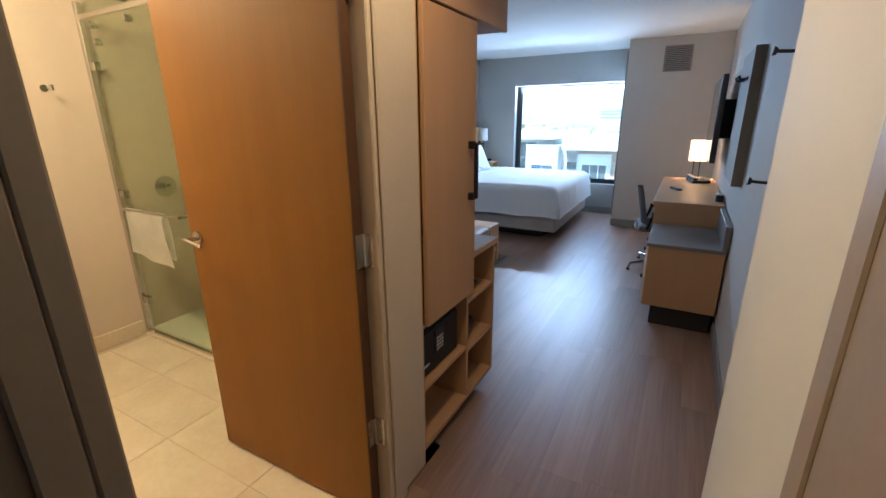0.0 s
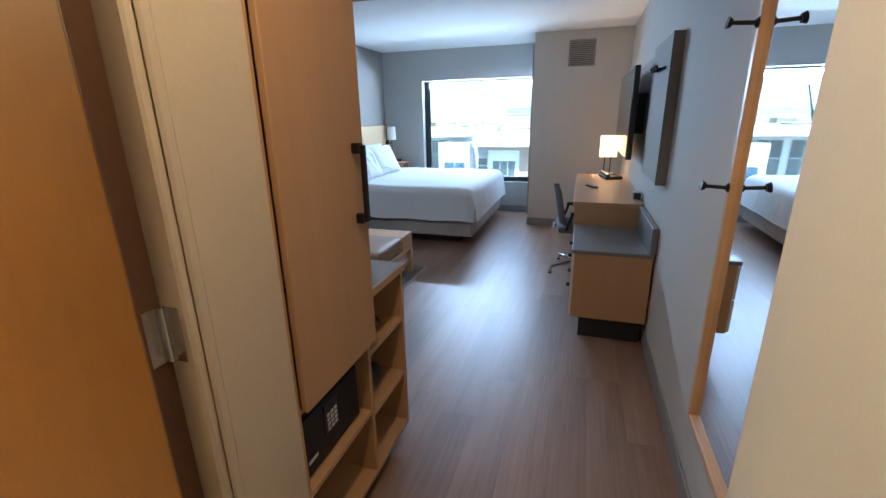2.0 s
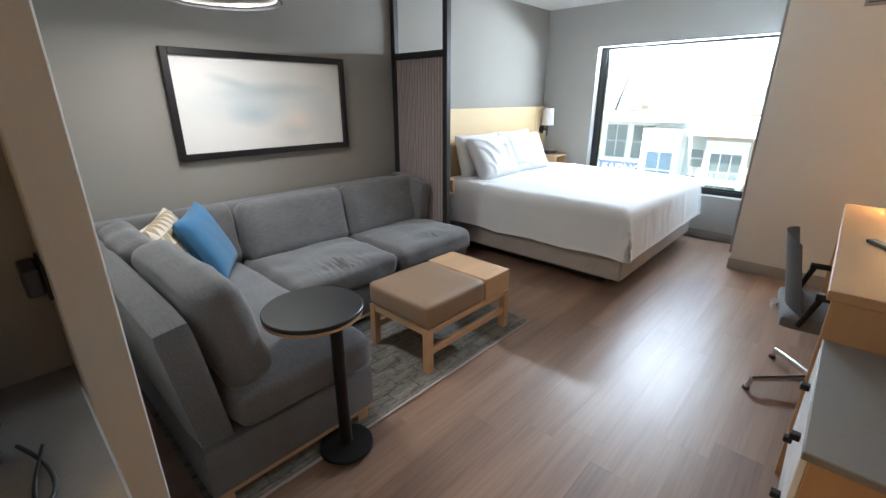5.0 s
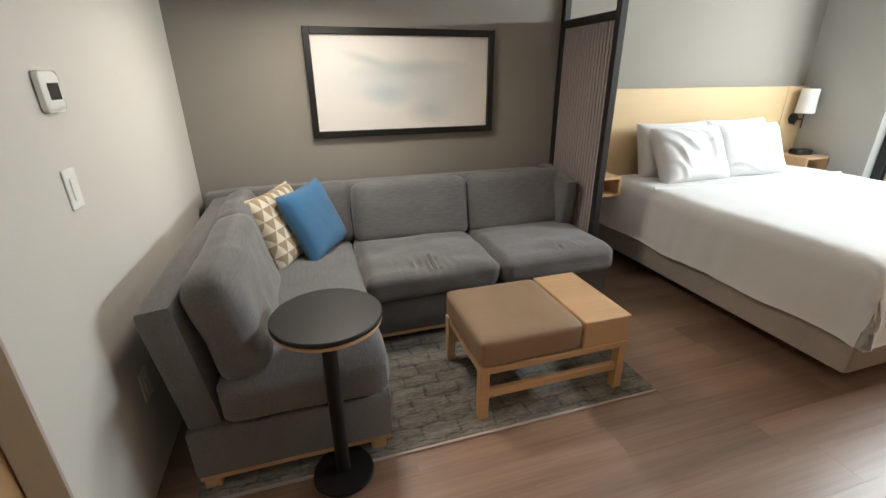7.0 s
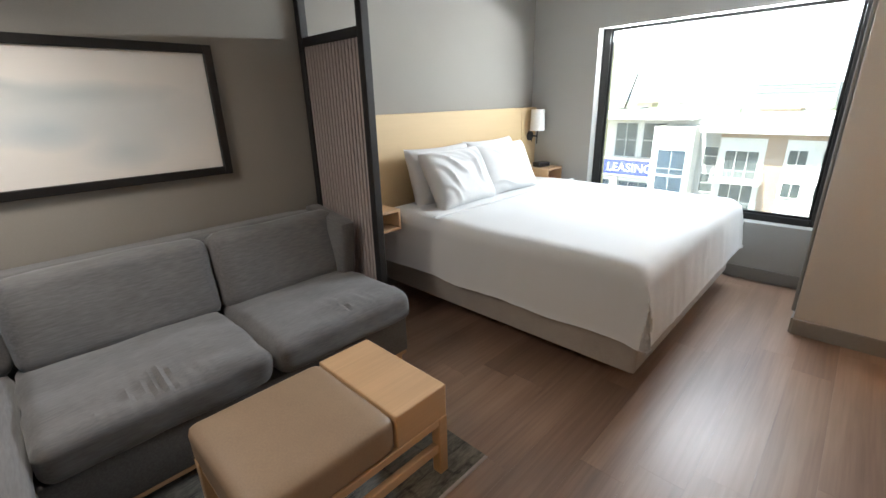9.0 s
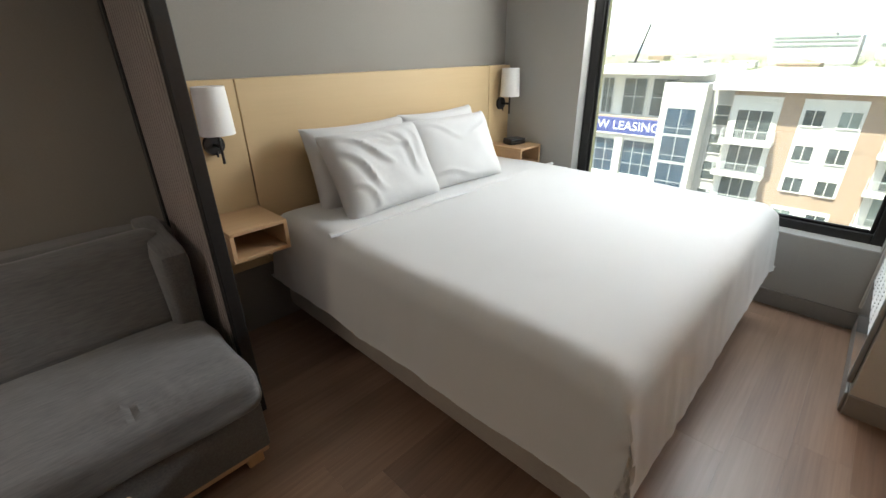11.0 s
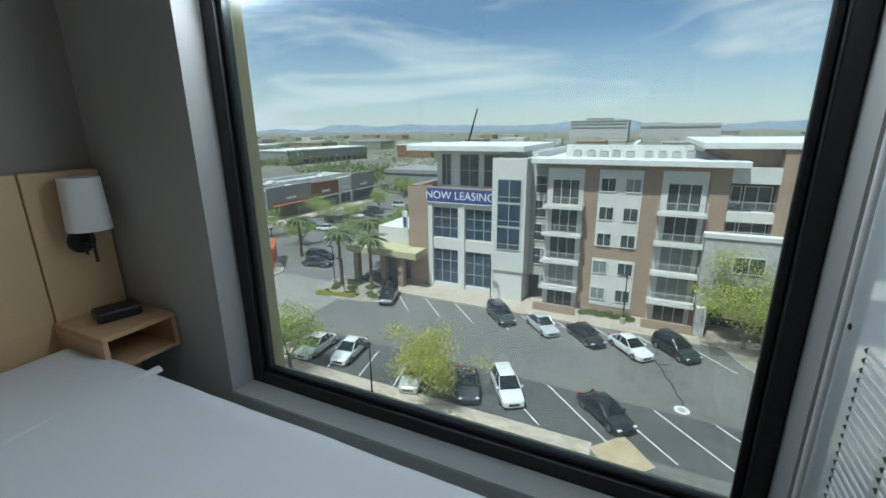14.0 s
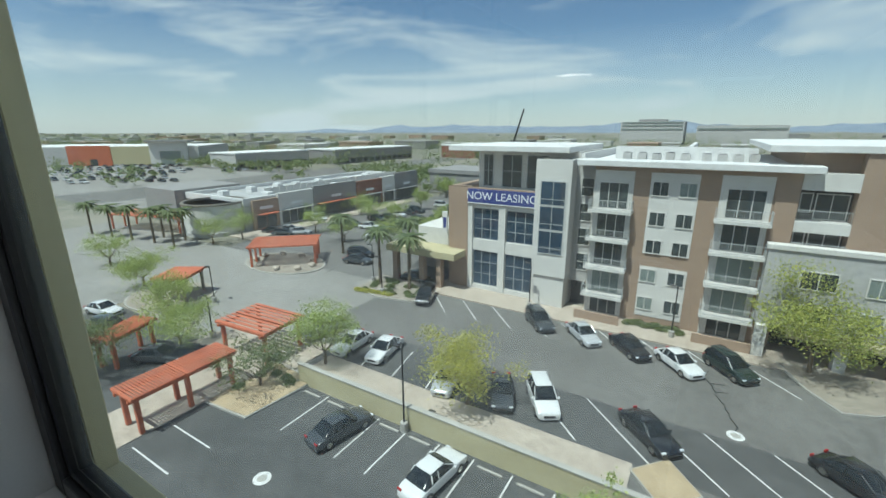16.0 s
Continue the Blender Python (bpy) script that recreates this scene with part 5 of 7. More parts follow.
M_STUCCO_T = speckle("tan_facade", (0.30, 0.21, 0.15), (0.35, 0.25, 0.18), 0.5, fine=5.0, relief=0.1)
M_STUCCO_W = speckle("white_facade", (0.56, 0.54, 0.50), (0.64, 0.62, 0.58), 0.4, fine=5.0, relief=0.1)
M_STUCCO_G = speckle("grey_facade", (0.38, 0.37, 0.35), (0.46, 0.45, 0.43), 0.4, fine=5.0, relief=0.1)
M_STUCCO_D = speckle("charcoal_facade", (0.23, 0.22, 0.21), (0.29, 0.28, 0.27), 0.4, fine=5.0, relief=0.1)
M_BRICK = speckle("rust_facade", (0.20, 0.085, 0.055), (0.27, 0.12, 0.08), 0.5, fine=5.0, relief=0.1)
M_WALLTAN = speckle("garden_wall", (0.40, 0.35, 0.20), (0.48, 0.43, 0.27), 0.4, fine=4.0, relief=0.1)
M_ROOF = speckle("white_roof", (0.58, 0.57, 0.55), (0.70, 0.69, 0.67), 0.15, fine=2.0, relief=0.1)
M_ROOF_G = speckle("grey_roof", (0.34, 0.34, 0.335), (0.40, 0.40, 0.39), 0.5, fine=2.0, relief=0.1)
M_WINDOW = plain("dark_window", (0.055, 0.066, 0.066), 0.08, var=0.5, big=0.6, fine=2, relief=0.0)
M_WINDOW_B = plain("blue_window", (0.03, 0.055, 0.085), 0.06, var=0.4, big=0.4, fine=2, relief=0.0)
M_BLIND = plain("window_blind", (0.19, 0.225, 0.205), 0.5, var=0.3, big=0.8, fine=6, relief=0.0)
M_RED = speckle("orange_steel", (0.42, 0.10, 0.045), (0.52, 0.15, 0.07), 1.0, 0.6, 6.0, relief=0.05)
M_SIGN = plain("sign_blue", (0.035, 0.05, 0.20), 0.5, var=0.06)
M_WHITE = plain("white_letter", (0.75, 0.75, 0.75), 0.6, var=0.02)
M_BARK = speckle("bark", (0.10, 0.075, 0.05), (0.18, 0.14, 0.09), 3.0, fine=20)
M_GLASS_RAIL = plain("rail_panel", (0.42, 0.43, 0.42), 0.3, var=0.06)
M_TYRE = plain("tyre", (0.02, 0.02, 0.02), 0.85)
M_CARGLASS = plain("car_glass", (0.012, 0.016, 0.018), 0.05, var=0.2, relief=0.0)
# Blue-grey base colour paints distance haze onto the hills.
M_HILL = speckle("far_hills_haze_blue", (0.15, 0.19, 0.24), (0.21, 0.25, 0.30), 0.004, fine=0.02, relief=0.0)
M_HEADLIGHT = plain("headlight", (0.6, 0.62, 0.64), 0.15, var=0.05, relief=0.0)
M_TAIL = plain("tail_light", (0.35, 0.02, 0.02), 0.25, var=0.05, relief=0.0)


def leaf_mat(name, a, b_):
    m, t, b = node_mat(name)
    g = t.nodes.new("ShaderNodeNewGeometry")
    base = ramp(t, g.outputs["Random Per Island"], [(0.0, a), (1.0, b_)])
    t.links.new(base, b.inputs["Base Color"])
    b.inputs["Roughness"].default_value = 0.65
    tr, mx = t.nodes.new("ShaderNodeBsdfTranslucent"), t.nodes.new("ShaderNodeMixShader")
    t.links.new(base, tr.inputs["Color"])
    mx.inputs["Fac"].default_value = 0.45
    t.links.new(b.outputs["BSDF"], mx.inputs[1])
    t.links.new(tr.outputs["BSDF"], mx.inputs[2])
    t.links.new(mx.outputs["Shader"], t.nodes["Material Output"].inputs["Surface"])
    return m


L_YELLOW = leaf_mat("palo_verde_bloom", (0.30, 0.33, 0.08), (0.66, 0.61, 0.13))
L_GREEN = leaf_mat("palo_verde_leaf", (0.24, 0.32, 0.09), (0.50, 0.56, 0.17))
L_MIX = leaf_mat("palo_verde_mixed", (0.22, 0.28, 0.07), (0.56, 0.56, 0.14))
L_OLIVE = leaf_mat("mesquite_leaf", (0.12, 0.165, 0.06), (0.27, 0.31, 0.13))
L_PALM = leaf_mat("palm_leaf", (0.08, 0.12, 0.04), (0.20, 0.24, 0.10))

# ---- ground ----
def flat(x0, x1, y0, y1, z, th=0.05):
    return bx(x0, x1, y0, y1, z - th, z, bev=0)


gd = solid("ground", flat(-4500, 4500, -400, 4800, G, 0.5), M_GROUND, "dry desert plain with scattered green", "ground", kind="structure")
solid("road", flat(-118, 62, 30.9, 52.6, G + 0.012), M_ASPHALT, "worn grey asphalt drive with tyre marks", "road", kind="structure")
solid("road", flat(-60, 62, 9.2, 29.4, G + 0.014), M_ASPHALT_D, "dark asphalt parking court", "road", kind="structure")
solid("road", flat(-118, -60, 9.2, 30.9, G + 0.013), M_DRIVE, "worn asphalt drive", "road", kind="structure")
solid("road", flat(-118, -34, 30.9, 52.6, G + 0.016), M_DRIVE, "pale weathered drive around the island", "road", kind="structure")
solid("road", flat(-380, -103, 62, 150, G + 0.011), M_DRIVE, "wide parking lot behind the shops", "road", kind="structure")
solid("road", flat(-182, -152, 60, 300, G + 0.022), M_ASPHALT, "avenue behind the shops", "road", kind="structure")
solid("road", flat(-74, -29.5, 52.6, 150, G + 0.010), M_ASPHALT, "asphalt lot before the shops", "road", kind="structure")
solid("road", flat(-30, 62, 34.0, 39.8, G + 0.018), M_ASPHALT_D, "dark resurfaced parking bays", "road", kind="structure")
solid("road", flat(-260, 400, 150, 172, G + 0.02), M_ASPHALT, "far avenue", "road", kind="structure")
solid("pavement", flat(-29.5, 62, 52.6, 58, G + 0.15, 0.15), M_PAVE, "pinkish concrete pavement with raised kerb", "pavement", kind="structure")
solid("pavement", flat(-28, -1.5, 31.3, 34.0, G + 0.12, 0.12), M_PAVE, "walkway behind the garden wall", "pavement", kind="structure")
solid("pavement", flat(-81, -74, 58, 112, G + 0.15, 0.15), M_PAVE, "pavement before the shops", "pavement", kind="structure")
solid("pavement", flat(-42, -29, 27.5, 35.5, G + 0.08, 0.08), M_PAVE, "paved court under the shade canopy", "pavement", kind="structure")
solid("pavement", flat(-36, -31.2, 15, 27.5, G + 0.08, 0.08), M_PAVE, "pale path under the pergola", "pavement", kind="structure")


def polygon_slab(name, pts, z0, z1, mat, label, kind="structure"):
    bm = bmesh.new()
    lo = [bm.verts.new((x, y, z0)) for x, y in pts]
    hi = [bm.verts.new((x, y, z1)) for x, y in pts]
    bm.faces.new(hi)
    for i in range(len(pts)):
        j = (i + 1) % len(pts)
        bm.faces.new((lo[i], lo[j], hi[j], hi[i]))
    return solid(name, bm, mat, label, "pavement", kind=kind)


def circle(cx, cy, rx, ry, n=28):
    return [(cx + rx * math.cos(2 * math.pi * k / n), cy + ry * math.sin(2 * math.pi * k / n)) for k in range(n)]


def island(pts, label, top=M_SAND):
    polygon_slab("pavement", pts, G, G + 0.16, M_CONC, "pale concrete kerb")
    cx, cy = sum(p[0] for p in pts) / len(pts), sum(p[1] for p in pts) / len(pts)
    polygon_slab("pavement", [(cx + (x - cx) * 0.95, cy + (y - cy) * 0.95) for x, y in pts], G + 0.1, G + 0.19, top, label)


island([(-26.6, 24.0), (-31.2, 23.6), (-31.2, 30.6), (-25.9, 30.2)], "gravel planter with shrubs")
island(circle(-56, 51.5, 7.5, 5.0), "round planted island with shade canopy", M_GRAVEL)
island(circle(-57, 34.5, 5.5, 5.0), "planted corner island", M_GRAVEL)
island([(-38.5, 49.0), (-34, 47.6), (-29, 48.6), (-28.2, 50.5), (-31, 54.5), (-38.8, 55)], "gravel bed with palms and clipped shrubs", M_GRAVEL)
island([(7.6, 54.0), (9.2, 50.0), (11.0, 47.4), (13.2, 48.2), (17, 51.5), (17, 54.5)], "gravel tree bed", M_GRAVEL)
island([(-1.6, 33.4), (0.4, 35.6), (2.4, 33.3), (0.4, 31.2)], "gravel planter tip")
island(circle(-70, 60, 4, 2.2), "red gravel island")

for (x, y) in ((4.2, 40.6), (-20.7, 21.1)):
    mh = thing("manhole_cover", "round pale manhole cover set in the asphalt", "manhole cover", pose(x, y, G + 0.021))
    part("ring", lathe([(0.55, 0.0), (0.55, 0.004), (0.30, 0.0045)], n=24), M_PAINT, mh)
    part("lid", lathe([(0.30, 0.0), (0.30, 0.008), (0.02, 0.009)], n=20), M_CONC, mh)


cracks = thing("road_crack", "dark sealed crack across the asphalt", "road marking", pose(0, 0, G + 0.019))
q = random.Random(77)
bm = bmesh.new()
x, y = 4.2, 41.2
for k in range(16):
    nx, ny = x + q.uniform(-0.35, 0.30), y + q.uniform(0.35, 0.6)
    rod(bm, (x, y, 0), (nx, ny, 0), 0.045, None, 6)
    if k in (9, 12):
        rod(bm, (x, y, 0), (x + q.uniform(0.8, 1.4), y + q.uniform(-0.2, 0.5), 0), 0.035, None, 6)
    x, y = nx, ny
part("seal", bm, M_TYRE, cracks)


def stripe(x0, y0, x1, y1, w=0.11):
    d = Vector((x1 - x0, y1 - y0, 0))
    m = Matrix.Translation(((x0 + x1) / 2, (y0 + y1) / 2, G + 0.026)) @ Matrix.Rotation(math.atan2(d.y, d.x), 4, "Z")
    ob = new("parking_line", finish("parking_line", bx(-d.length / 2, d.length / 2, -w / 2, w / 2, -0.004, 0.0, bev=0), M_PAINT, False))
    ob.matrix_basis = m
    tagged(ob, "worn white painted parking line", "road marking", "parking lines", "structure")


BAYS = [-26.05, -23.4, -20.8, -18.2, -15.6, -12.95, -10.3, -7.65, -5.0, -2.35, 0.3, 2.95]
for x in BAYS[1:]:
    stripe(x, 24.6, x, 29.2)
for k in range(len(BAYS) - 1):
    x = (BAYS[k] + BAYS[k + 1]) / 2
    ob = new("wheel_stop", finish("wheel_stop", bx(-0.85, 0.85, -0.09, 0.09, 0, 0.13, bev=0.03), M_CONC, False))
    ob.matrix_basis = pose(x, 28.75, G + 0.014)
    tagged(ob, "pale concrete wheel stop", "wheel stop", "wheel stops")
for y in (18.28, 20.95, 15.6):
    stripe(-30.5, y, -26.0, y)
for k in range(4):
    stripe(-5.7 + 4.0 * k, 39.7, -0.3 + 4.0 * k, 34.3)
stripe(-9.6, 38.6, -5.2, 34.4)
for x in (-31.6, -28.6, -25.3, -21.8, -18.3):
    stripe(x, 38.6, x + 0.9, 34.2)
for k in range(10):
    x = -28 + 4.1 * k
    stripe(x, 52.4, x + 4.0, 48.2)

gw = thing("garden_wall", "long tan stucco wall with concrete cap", "wall")
part("wall", bx(-27.0, 50, 29.45, 29.75, G, G + 1.75, bev=0), M_WALLTAN, gw)
part("cap", bx(-27.1, 50.1, 29.40, 29.80, G + 1.75, G + 1.87, bev=0.02), M_CONC, gw)

# ---- apartment building ----
ab = thing("apartment_building", "five-storey tan and white apartment building", "building", pose(0, 57, G))


def ext_box(nm, mat, x0, x1, y0, y1, z0, z1, parent=None, bev=0.0, label=""):
    return part(nm, bx(x0, x1, y0, y1, z0, z1, bev=bev), mat, parent or ab, label)


def ext_window(x0, x1, z0, z1, y=0.0, nx=2, nz=1, mat=None, fr=None, bar=0.07, parent=None, transom=()):
    fr = fr or M_STUCCO_W
    bm = bmesh.new()
    f = 0.09
    for a in ((x0, x0 + f, z0, z1), (x1 - f, x1, z0, z1), (x0 + f, x1 - f, z0, z0 + f), (x0 + f, x1 - f, z1 - f, z1)):
        box(bm, a[0], a[1], y - 0.10, y - 0.002, a[2], a[3])
    for k in range(1, nx):
        x = x0 + (x1 - x0) * k / nx
        box(bm, x - bar / 2, x + bar / 2, y - 0.08, y - 0.002, z0 + f, z1 - f)
    zs = list(transom) or [z0 + (z1 - z0) * k / nz for k in range(1, nz)]
    for z in zs:
        box(bm, x0 + f, x1 - f, y - 0.085, y - 0.004, z - bar / 2, z + bar / 2)
    w = part("window", bm, fr, parent or ab)
    part("pane", bx(x0 + 0.05, x1 - 0.05, y - 0.05, y - 0.003, z0 + 0.05, z1 - 0.05, bev=0), mat or M_WINDOW, w, "dark reflecting glass")
    return w


def balcony(x0, x1, z, depth=1.5, y=0.0):
    b = part("balcony", bx(x0, x1, y - depth, y - 0.003, z, z + 0.32, bev=0.02), M_STUCCO_W, ab, "white balcony slab with rail")
    bm = bmesh.new()
    for a in ((x0 + 0.04, x1 - 0.04, y - depth + 0.03, y - depth + 0.08), (x0 + 0.03, x0 + 0.08, y - depth + 0.08, y - 0.05), (x1 - 0.08, x1 - 0.03, y - depth + 0.08, y - 0.05)):
        box(bm, a[0], a[1], a[2], a[3], z + 1.33, z + 1.40)
        box(bm, a[0], a[1], a[2], a[3], z + 0.42, z + 0.46)
    n = int((x1 - x0) / 0.16)
    for k in range(n + 1):
        x = x0 + 0.05 + (x1 - x0 - 0.1) * k / n
        big = 0.03 if k % 9 == 0 else 0.010
        box(bm, x - big, x + big, y - depth + 0.04, y - depth + 0.07, z + 0.32, z + 1.34)
    for k in range(6):
        yy = y - depth + 0.1 + k * (depth - 0.2) / 6
        for x in (x0 + 0.055, x1 - 0.055):
            box(bm, x - 0.010, x + 0.010, yy - 0.010, yy + 0.010, z + 0.32, z + 1.34)
    part("rail", bm, M_GLASS_RAIL, b, "pale metal railing")


# bodies
ext_box("wall", M_STUCCO_T, -10.3, 7.2, 0, 28, 0, 16.9)
ext_box("wall", M_STUCCO_T, 7.2, 46, 1.4, 28, 0, 18.6)
ext_box("wall", M_STUCCO_T, 5.6, 7.25, -0.15, 1.4, 2.9, 16.9)
ext_box("wall", M_STUCCO_T, 11.1, 13.6, 0, 1.4, 2.9, 18.6)
ext_box("wall", M_STUCCO_G, -12.6, -10.3, 1.0, 28, 3.2, 16.9)
# Black block stands in for the darkness of the open passage.
ext_box("passage_shade_block", M_BLACK, -12.4, -10.4, 2.0, 8, 0, 3.2)
ext_box("pier", M_STUCCO_T, -28.5, -25.65, -0.3, 12, 0, 13.6)
ext_box("lobby_wall", M_STUCCO_W, -25.65, -16.5, 0.25, 14, 0, 11.5)
for x0, x1 in ((-25.65, -25.0), (-21.35, -20.45), (-16.75, -16.5)):
    ext_box("mullion_pier", M_STUCCO_W, x0, x1, -0.25, 0.25, 0, 11.5)
for z0, z1 in ((0.0, 0.7), (5.45, 6.95), (11.0, 11.55)):
    ext_box("spandrel", M_STUCCO_W, -25.0, -16.75, -0.1, 0.25, z0, z1)
for x0, x1 in ((-25.0, -21.35), (-20.45, -16.75)):
    ext_window(x0, x1, 6.95, 11.0, 0.2, 3, 3, M_WINDOW_B, M_GLASS_RAIL)
    ext_window(x0, x1, 0.75, 5.45, 0.2, 3, 3, M_WINDOW_B, M_GLASS_RAIL)
ext_box("parapet", M_STUCCO_T, -28.5, -16.5, -0.32, 0.24, 11.56, 13.6)
ext_box("terrace", M_ROOF, -28.4, -12.6, 0.24, 14, 12.9, 13.1)
ext_box("penthouse", M_STUCCO_W, -25.6, -12.6, 2.6, 14, 13.1, 18.1)
for x0, x1 in ((-24.9, -23.5), (-22.3, -19.6), (-19.0, -16.3)):
    ext_window(x0, x1, 13.5, 17.6, 2.6, 2, 2, M_WINDOW, M_GLASS_RAIL)
ext_box("flat_roof", M_ROOF, -28.2, -13.0, -0.9, 16, 18.1, 18.75, bev=0.05)
ext_box("tower", M_STUCCO_W, -16.5, -12.45, -1.2, 6, 3.9, 17.4)
ext_box("tower_base", M_STUCCO_W, -16.2, -12.6, -1.0, 5.8, 0, 3.9)
for k in range(3):
    ext_window(-15.85, -12.95, 6.6 + 2.85 * k, 9.35 + 2.85 * k, -1.2, 2, 1, M_WINDOW_B, M_GLASS_RAIL, transom=(7.3 + 2.85 * k,))
for z in (13.3, 10.45, 7.6, 4.6):
    ext_window(-11.9, -10.45, z, z + 2.1, 1.0, 1, 2)
ext_box("cornice", M_ROOF, -12.0, 8.5, -1.3, 2.0, 16.9, 17.5, bev=0.04, label="white projecting roof edge")
ext_box("roof", M_ROOF, -12.5, 7.2, 2.0, 28, 16.9, 17.1)
ext_box("cornice", M_ROOF, 4.5, 46, -0.2, 28, 18.6, 19.2, bev=0.04)
ext_box("roof_parapet", M_ROOF, -10, 4.4, 9, 9.4, 17.1, 18.6)
ext_box("roof_parapet", M_ROOF, -2.2, -1.8, 9.4, 28, 17.1, 18.7)
ext_box("roof_parapet", M_ROOF, -12.4, -12.0, 2, 28, 17.1, 18.0)
rr = random.Random(3)
for k in range(9):
    x, y = -8.5 + k * 1.5 + rr.uniform(-0.3, 0.3), rr.uniform(4, 7.5)
    a = part("air_unit", bx(x, x + 0.9, y, y + 0.9, 17.1, 18.0, bev=0.04), M_STUCCO_G, ab, "roof air unit")
    part("fan", lathe([(0.36, 18.0), (0.36, 18.06), (0.1, 18.07)], (x + 0.45, y + 0.45, 0), 14), M_BLACK, a)
# balconies, bay one and two
for (x0, x1) in ((-10.45, -6.1), (1.15, 5.6)):
    ext_box("bay_wall", M_STUCCO_W, x0 + 0.2, x1 - 0.2, -0.06, -0.001, 0, 16.4)
    for z in (12.0, 8.85, 5.65, 2.45):
        balcony(x0, x1, z)
        w = ext_window(x0 + 0.75, x1 - 0.6, z + 0.34, z + 3.2, -0.06, 3, 1, M_BLIND if rr.random() < 0.5 else M_WINDOW)
    ext_window(x0 + 0.75, x1 - 0.6, 0.2, 2.3, -0.06, 3, 1)
    ext_box("patio_wall", M_STUCCO_T, x0 - 0.3, x1 + 0.1, -2.6, -2.35, 0.1, 1.1, bev=0.02)
# white window strips
ext_box("white_strip", M_STUCCO_W, -4.75, -0.42, -0.05, -0.001, 7.9, 16.35)
ext_box("white_strip", M_STUCCO_W, -4.8, -0.35, -0.05, -0.001, 0.9, 6.5)
for z in (14.0, 10.9, 7.95):
    for x0, x1 in ((-4.55, -3.0), (-2.1, -0.55)):
        ext_window(x0, x1, z, z + 1.5, -0.05, 2, 1, M_BLIND if rr.random() < 0.6 else M_WINDOW)
for z in (4.75, 1.6):
    for x0, x1 in ((-4.75, -3.15), (-2.1, -0.5)):
        ext_window(x0, x1, z, z + 1.5, -0.05, 2, 1, M_BLIND if rr.random() < 0.6 else M_WINDOW)
# loggias and the lower projecting block
for z in (12.35, 9.4):
    # Black sheet painted in as the loggia's deep shade.
    ext_box("loggia_painted_shade", M_BLACK, 7.3, 11.05, 1.30, 1.395, z + 0.3, z + 3.0)
    ext_window(8.6, 10.9, z + 0.35, z + 2.7, 1.30, 2, 1)
    ext_window(7.5, 8.4, z + 0.9, z + 2.7, 1.30, 1, 1)
    ext_box("loggia_slab", M_STUCCO_W, 7.25, 11.1, -0.1, 1.29, z - 0.7, z + 0.3, bev=0.02)
    bm = bmesh.new()
    box(bm, 7.3, 11.05, -0.05, 0.0, z + 1.25, z + 1.32)
    for k in range(25):
        x = 7.35 + k * 0.153
        box(bm, x - 0.01, x + 0.01, -0.04, -0.01, z + 0.3, z + 1.25)
    part("rail", bm, M_GLASS_RAIL, ab)
ext_box("loggia_head", M_STUCCO_W, 7.25, 11.1, -0.1, 1.39, 15.4, 16.9)
ext_box("lower_block", M_STUCCO_G, 5.65, 46, -1.9, 0.0, 3.2, 10.3, bev=0.03)
ext_box("block_cap", M_STUCCO_W, 5.5, 46.1, -2.05, -1.0, 10.3, 10.75, bev=0.03)
for k, x in enumerate((8.2, 12.6, 16.8, 21.0, 25.5, 30.0)):
    for z in (7.0, 3.9):
        ext_window(x, x + (2.6 if k == 0 else 1.6), z, z + 1.7, -1.9, 2, 1, M_BLIND if k % 2 else M_WINDOW)
ext_box("tan_fascia", M_WALLTAN, 8.0, 46, -3.2, -1.9, 2.7, 3.2, bev=0.03)
for x in (6.2, 12.0, 18, 24, 30, 36):
    ext_box("pillar", M_STUCCO_W, x - 0.45, x + 0.45, -2.6, -1.7, 0, 3.19, bev=0.03)
# Black sheet behind the pillars paints the garage's shade.
ext_box("garage_painted_shade", M_BLACK, 5.8, 46, 1.2, 1.39, 0.05, 3.2)
for x in (13.9, 18.5, 23.0, 27.5, 32):
    ext_box("white_strip", M_STUCCO_W, x - 0.5, x + 3.2, 1.345, 1.399, 10.9, 18.0)
    for z in (14.2, 11.3):
        ext_window(x, x + 1.7, z, z + 1.5, 1.34, 2, 1, M_BLIND if rr.random() < 0.5 else M_WINDOW)
# banner with lettering
sgn = thing("leasing_banner", "blue leasing banner with white capitals", "sign", pose(0, 57, G))
part("board", bx(-25.6, -16.55, -0.46, -0.34, 11.75, 13.45, bev=0.02), M_SIGN, sgn)
part("border", bx(-25.65, -16.5, -0.44, -0.335, 11.62, 11.74, bev=0), M_WHITE, sgn)
fc = bpy.data.curves.new("lettering", "FONT")
fc.body, fc.size, fc.align_x, fc.align_y, fc.extrude = "NOW LEASING", 1.38, "CENTER", "CENTER", 0.015
tmp = new("lettering_curve", fc)
me = bpy.data.meshes.new_from_object(tmp)
bpy.data.objects.remove(tmp)
me.materials.append(M_WHITE)
lt = new("lettering", me)
lt.parent = sgn
lt.matrix_basis = pose(-21.1, -0.475, 12.58, 90, 0, 0)
bs = thing("blade_sign", "white vertical blade sign with dark emblem", "sign", pose(-28.6, 56.6, G))
part("panel", bx(-0.8, 0.0, -0.12, 0.12, 7.2, 10.2, bev=0.05), M_STUCCO_W, bs)
part("emblem", bx(-0.62, -0.18, -0.14, -0.121, 8.0, 9.4, bev=0), M_SIGN, bs)
pcx = thing("entrance_canopy", "tan flat-roofed entrance canopy on piers", "canopy", pose(0, 57, G))
part("roof", bx(-37, -26.0, -3.2, 6, 4.4, 5.3, bev=0.04), M_WALLTAN, pcx)
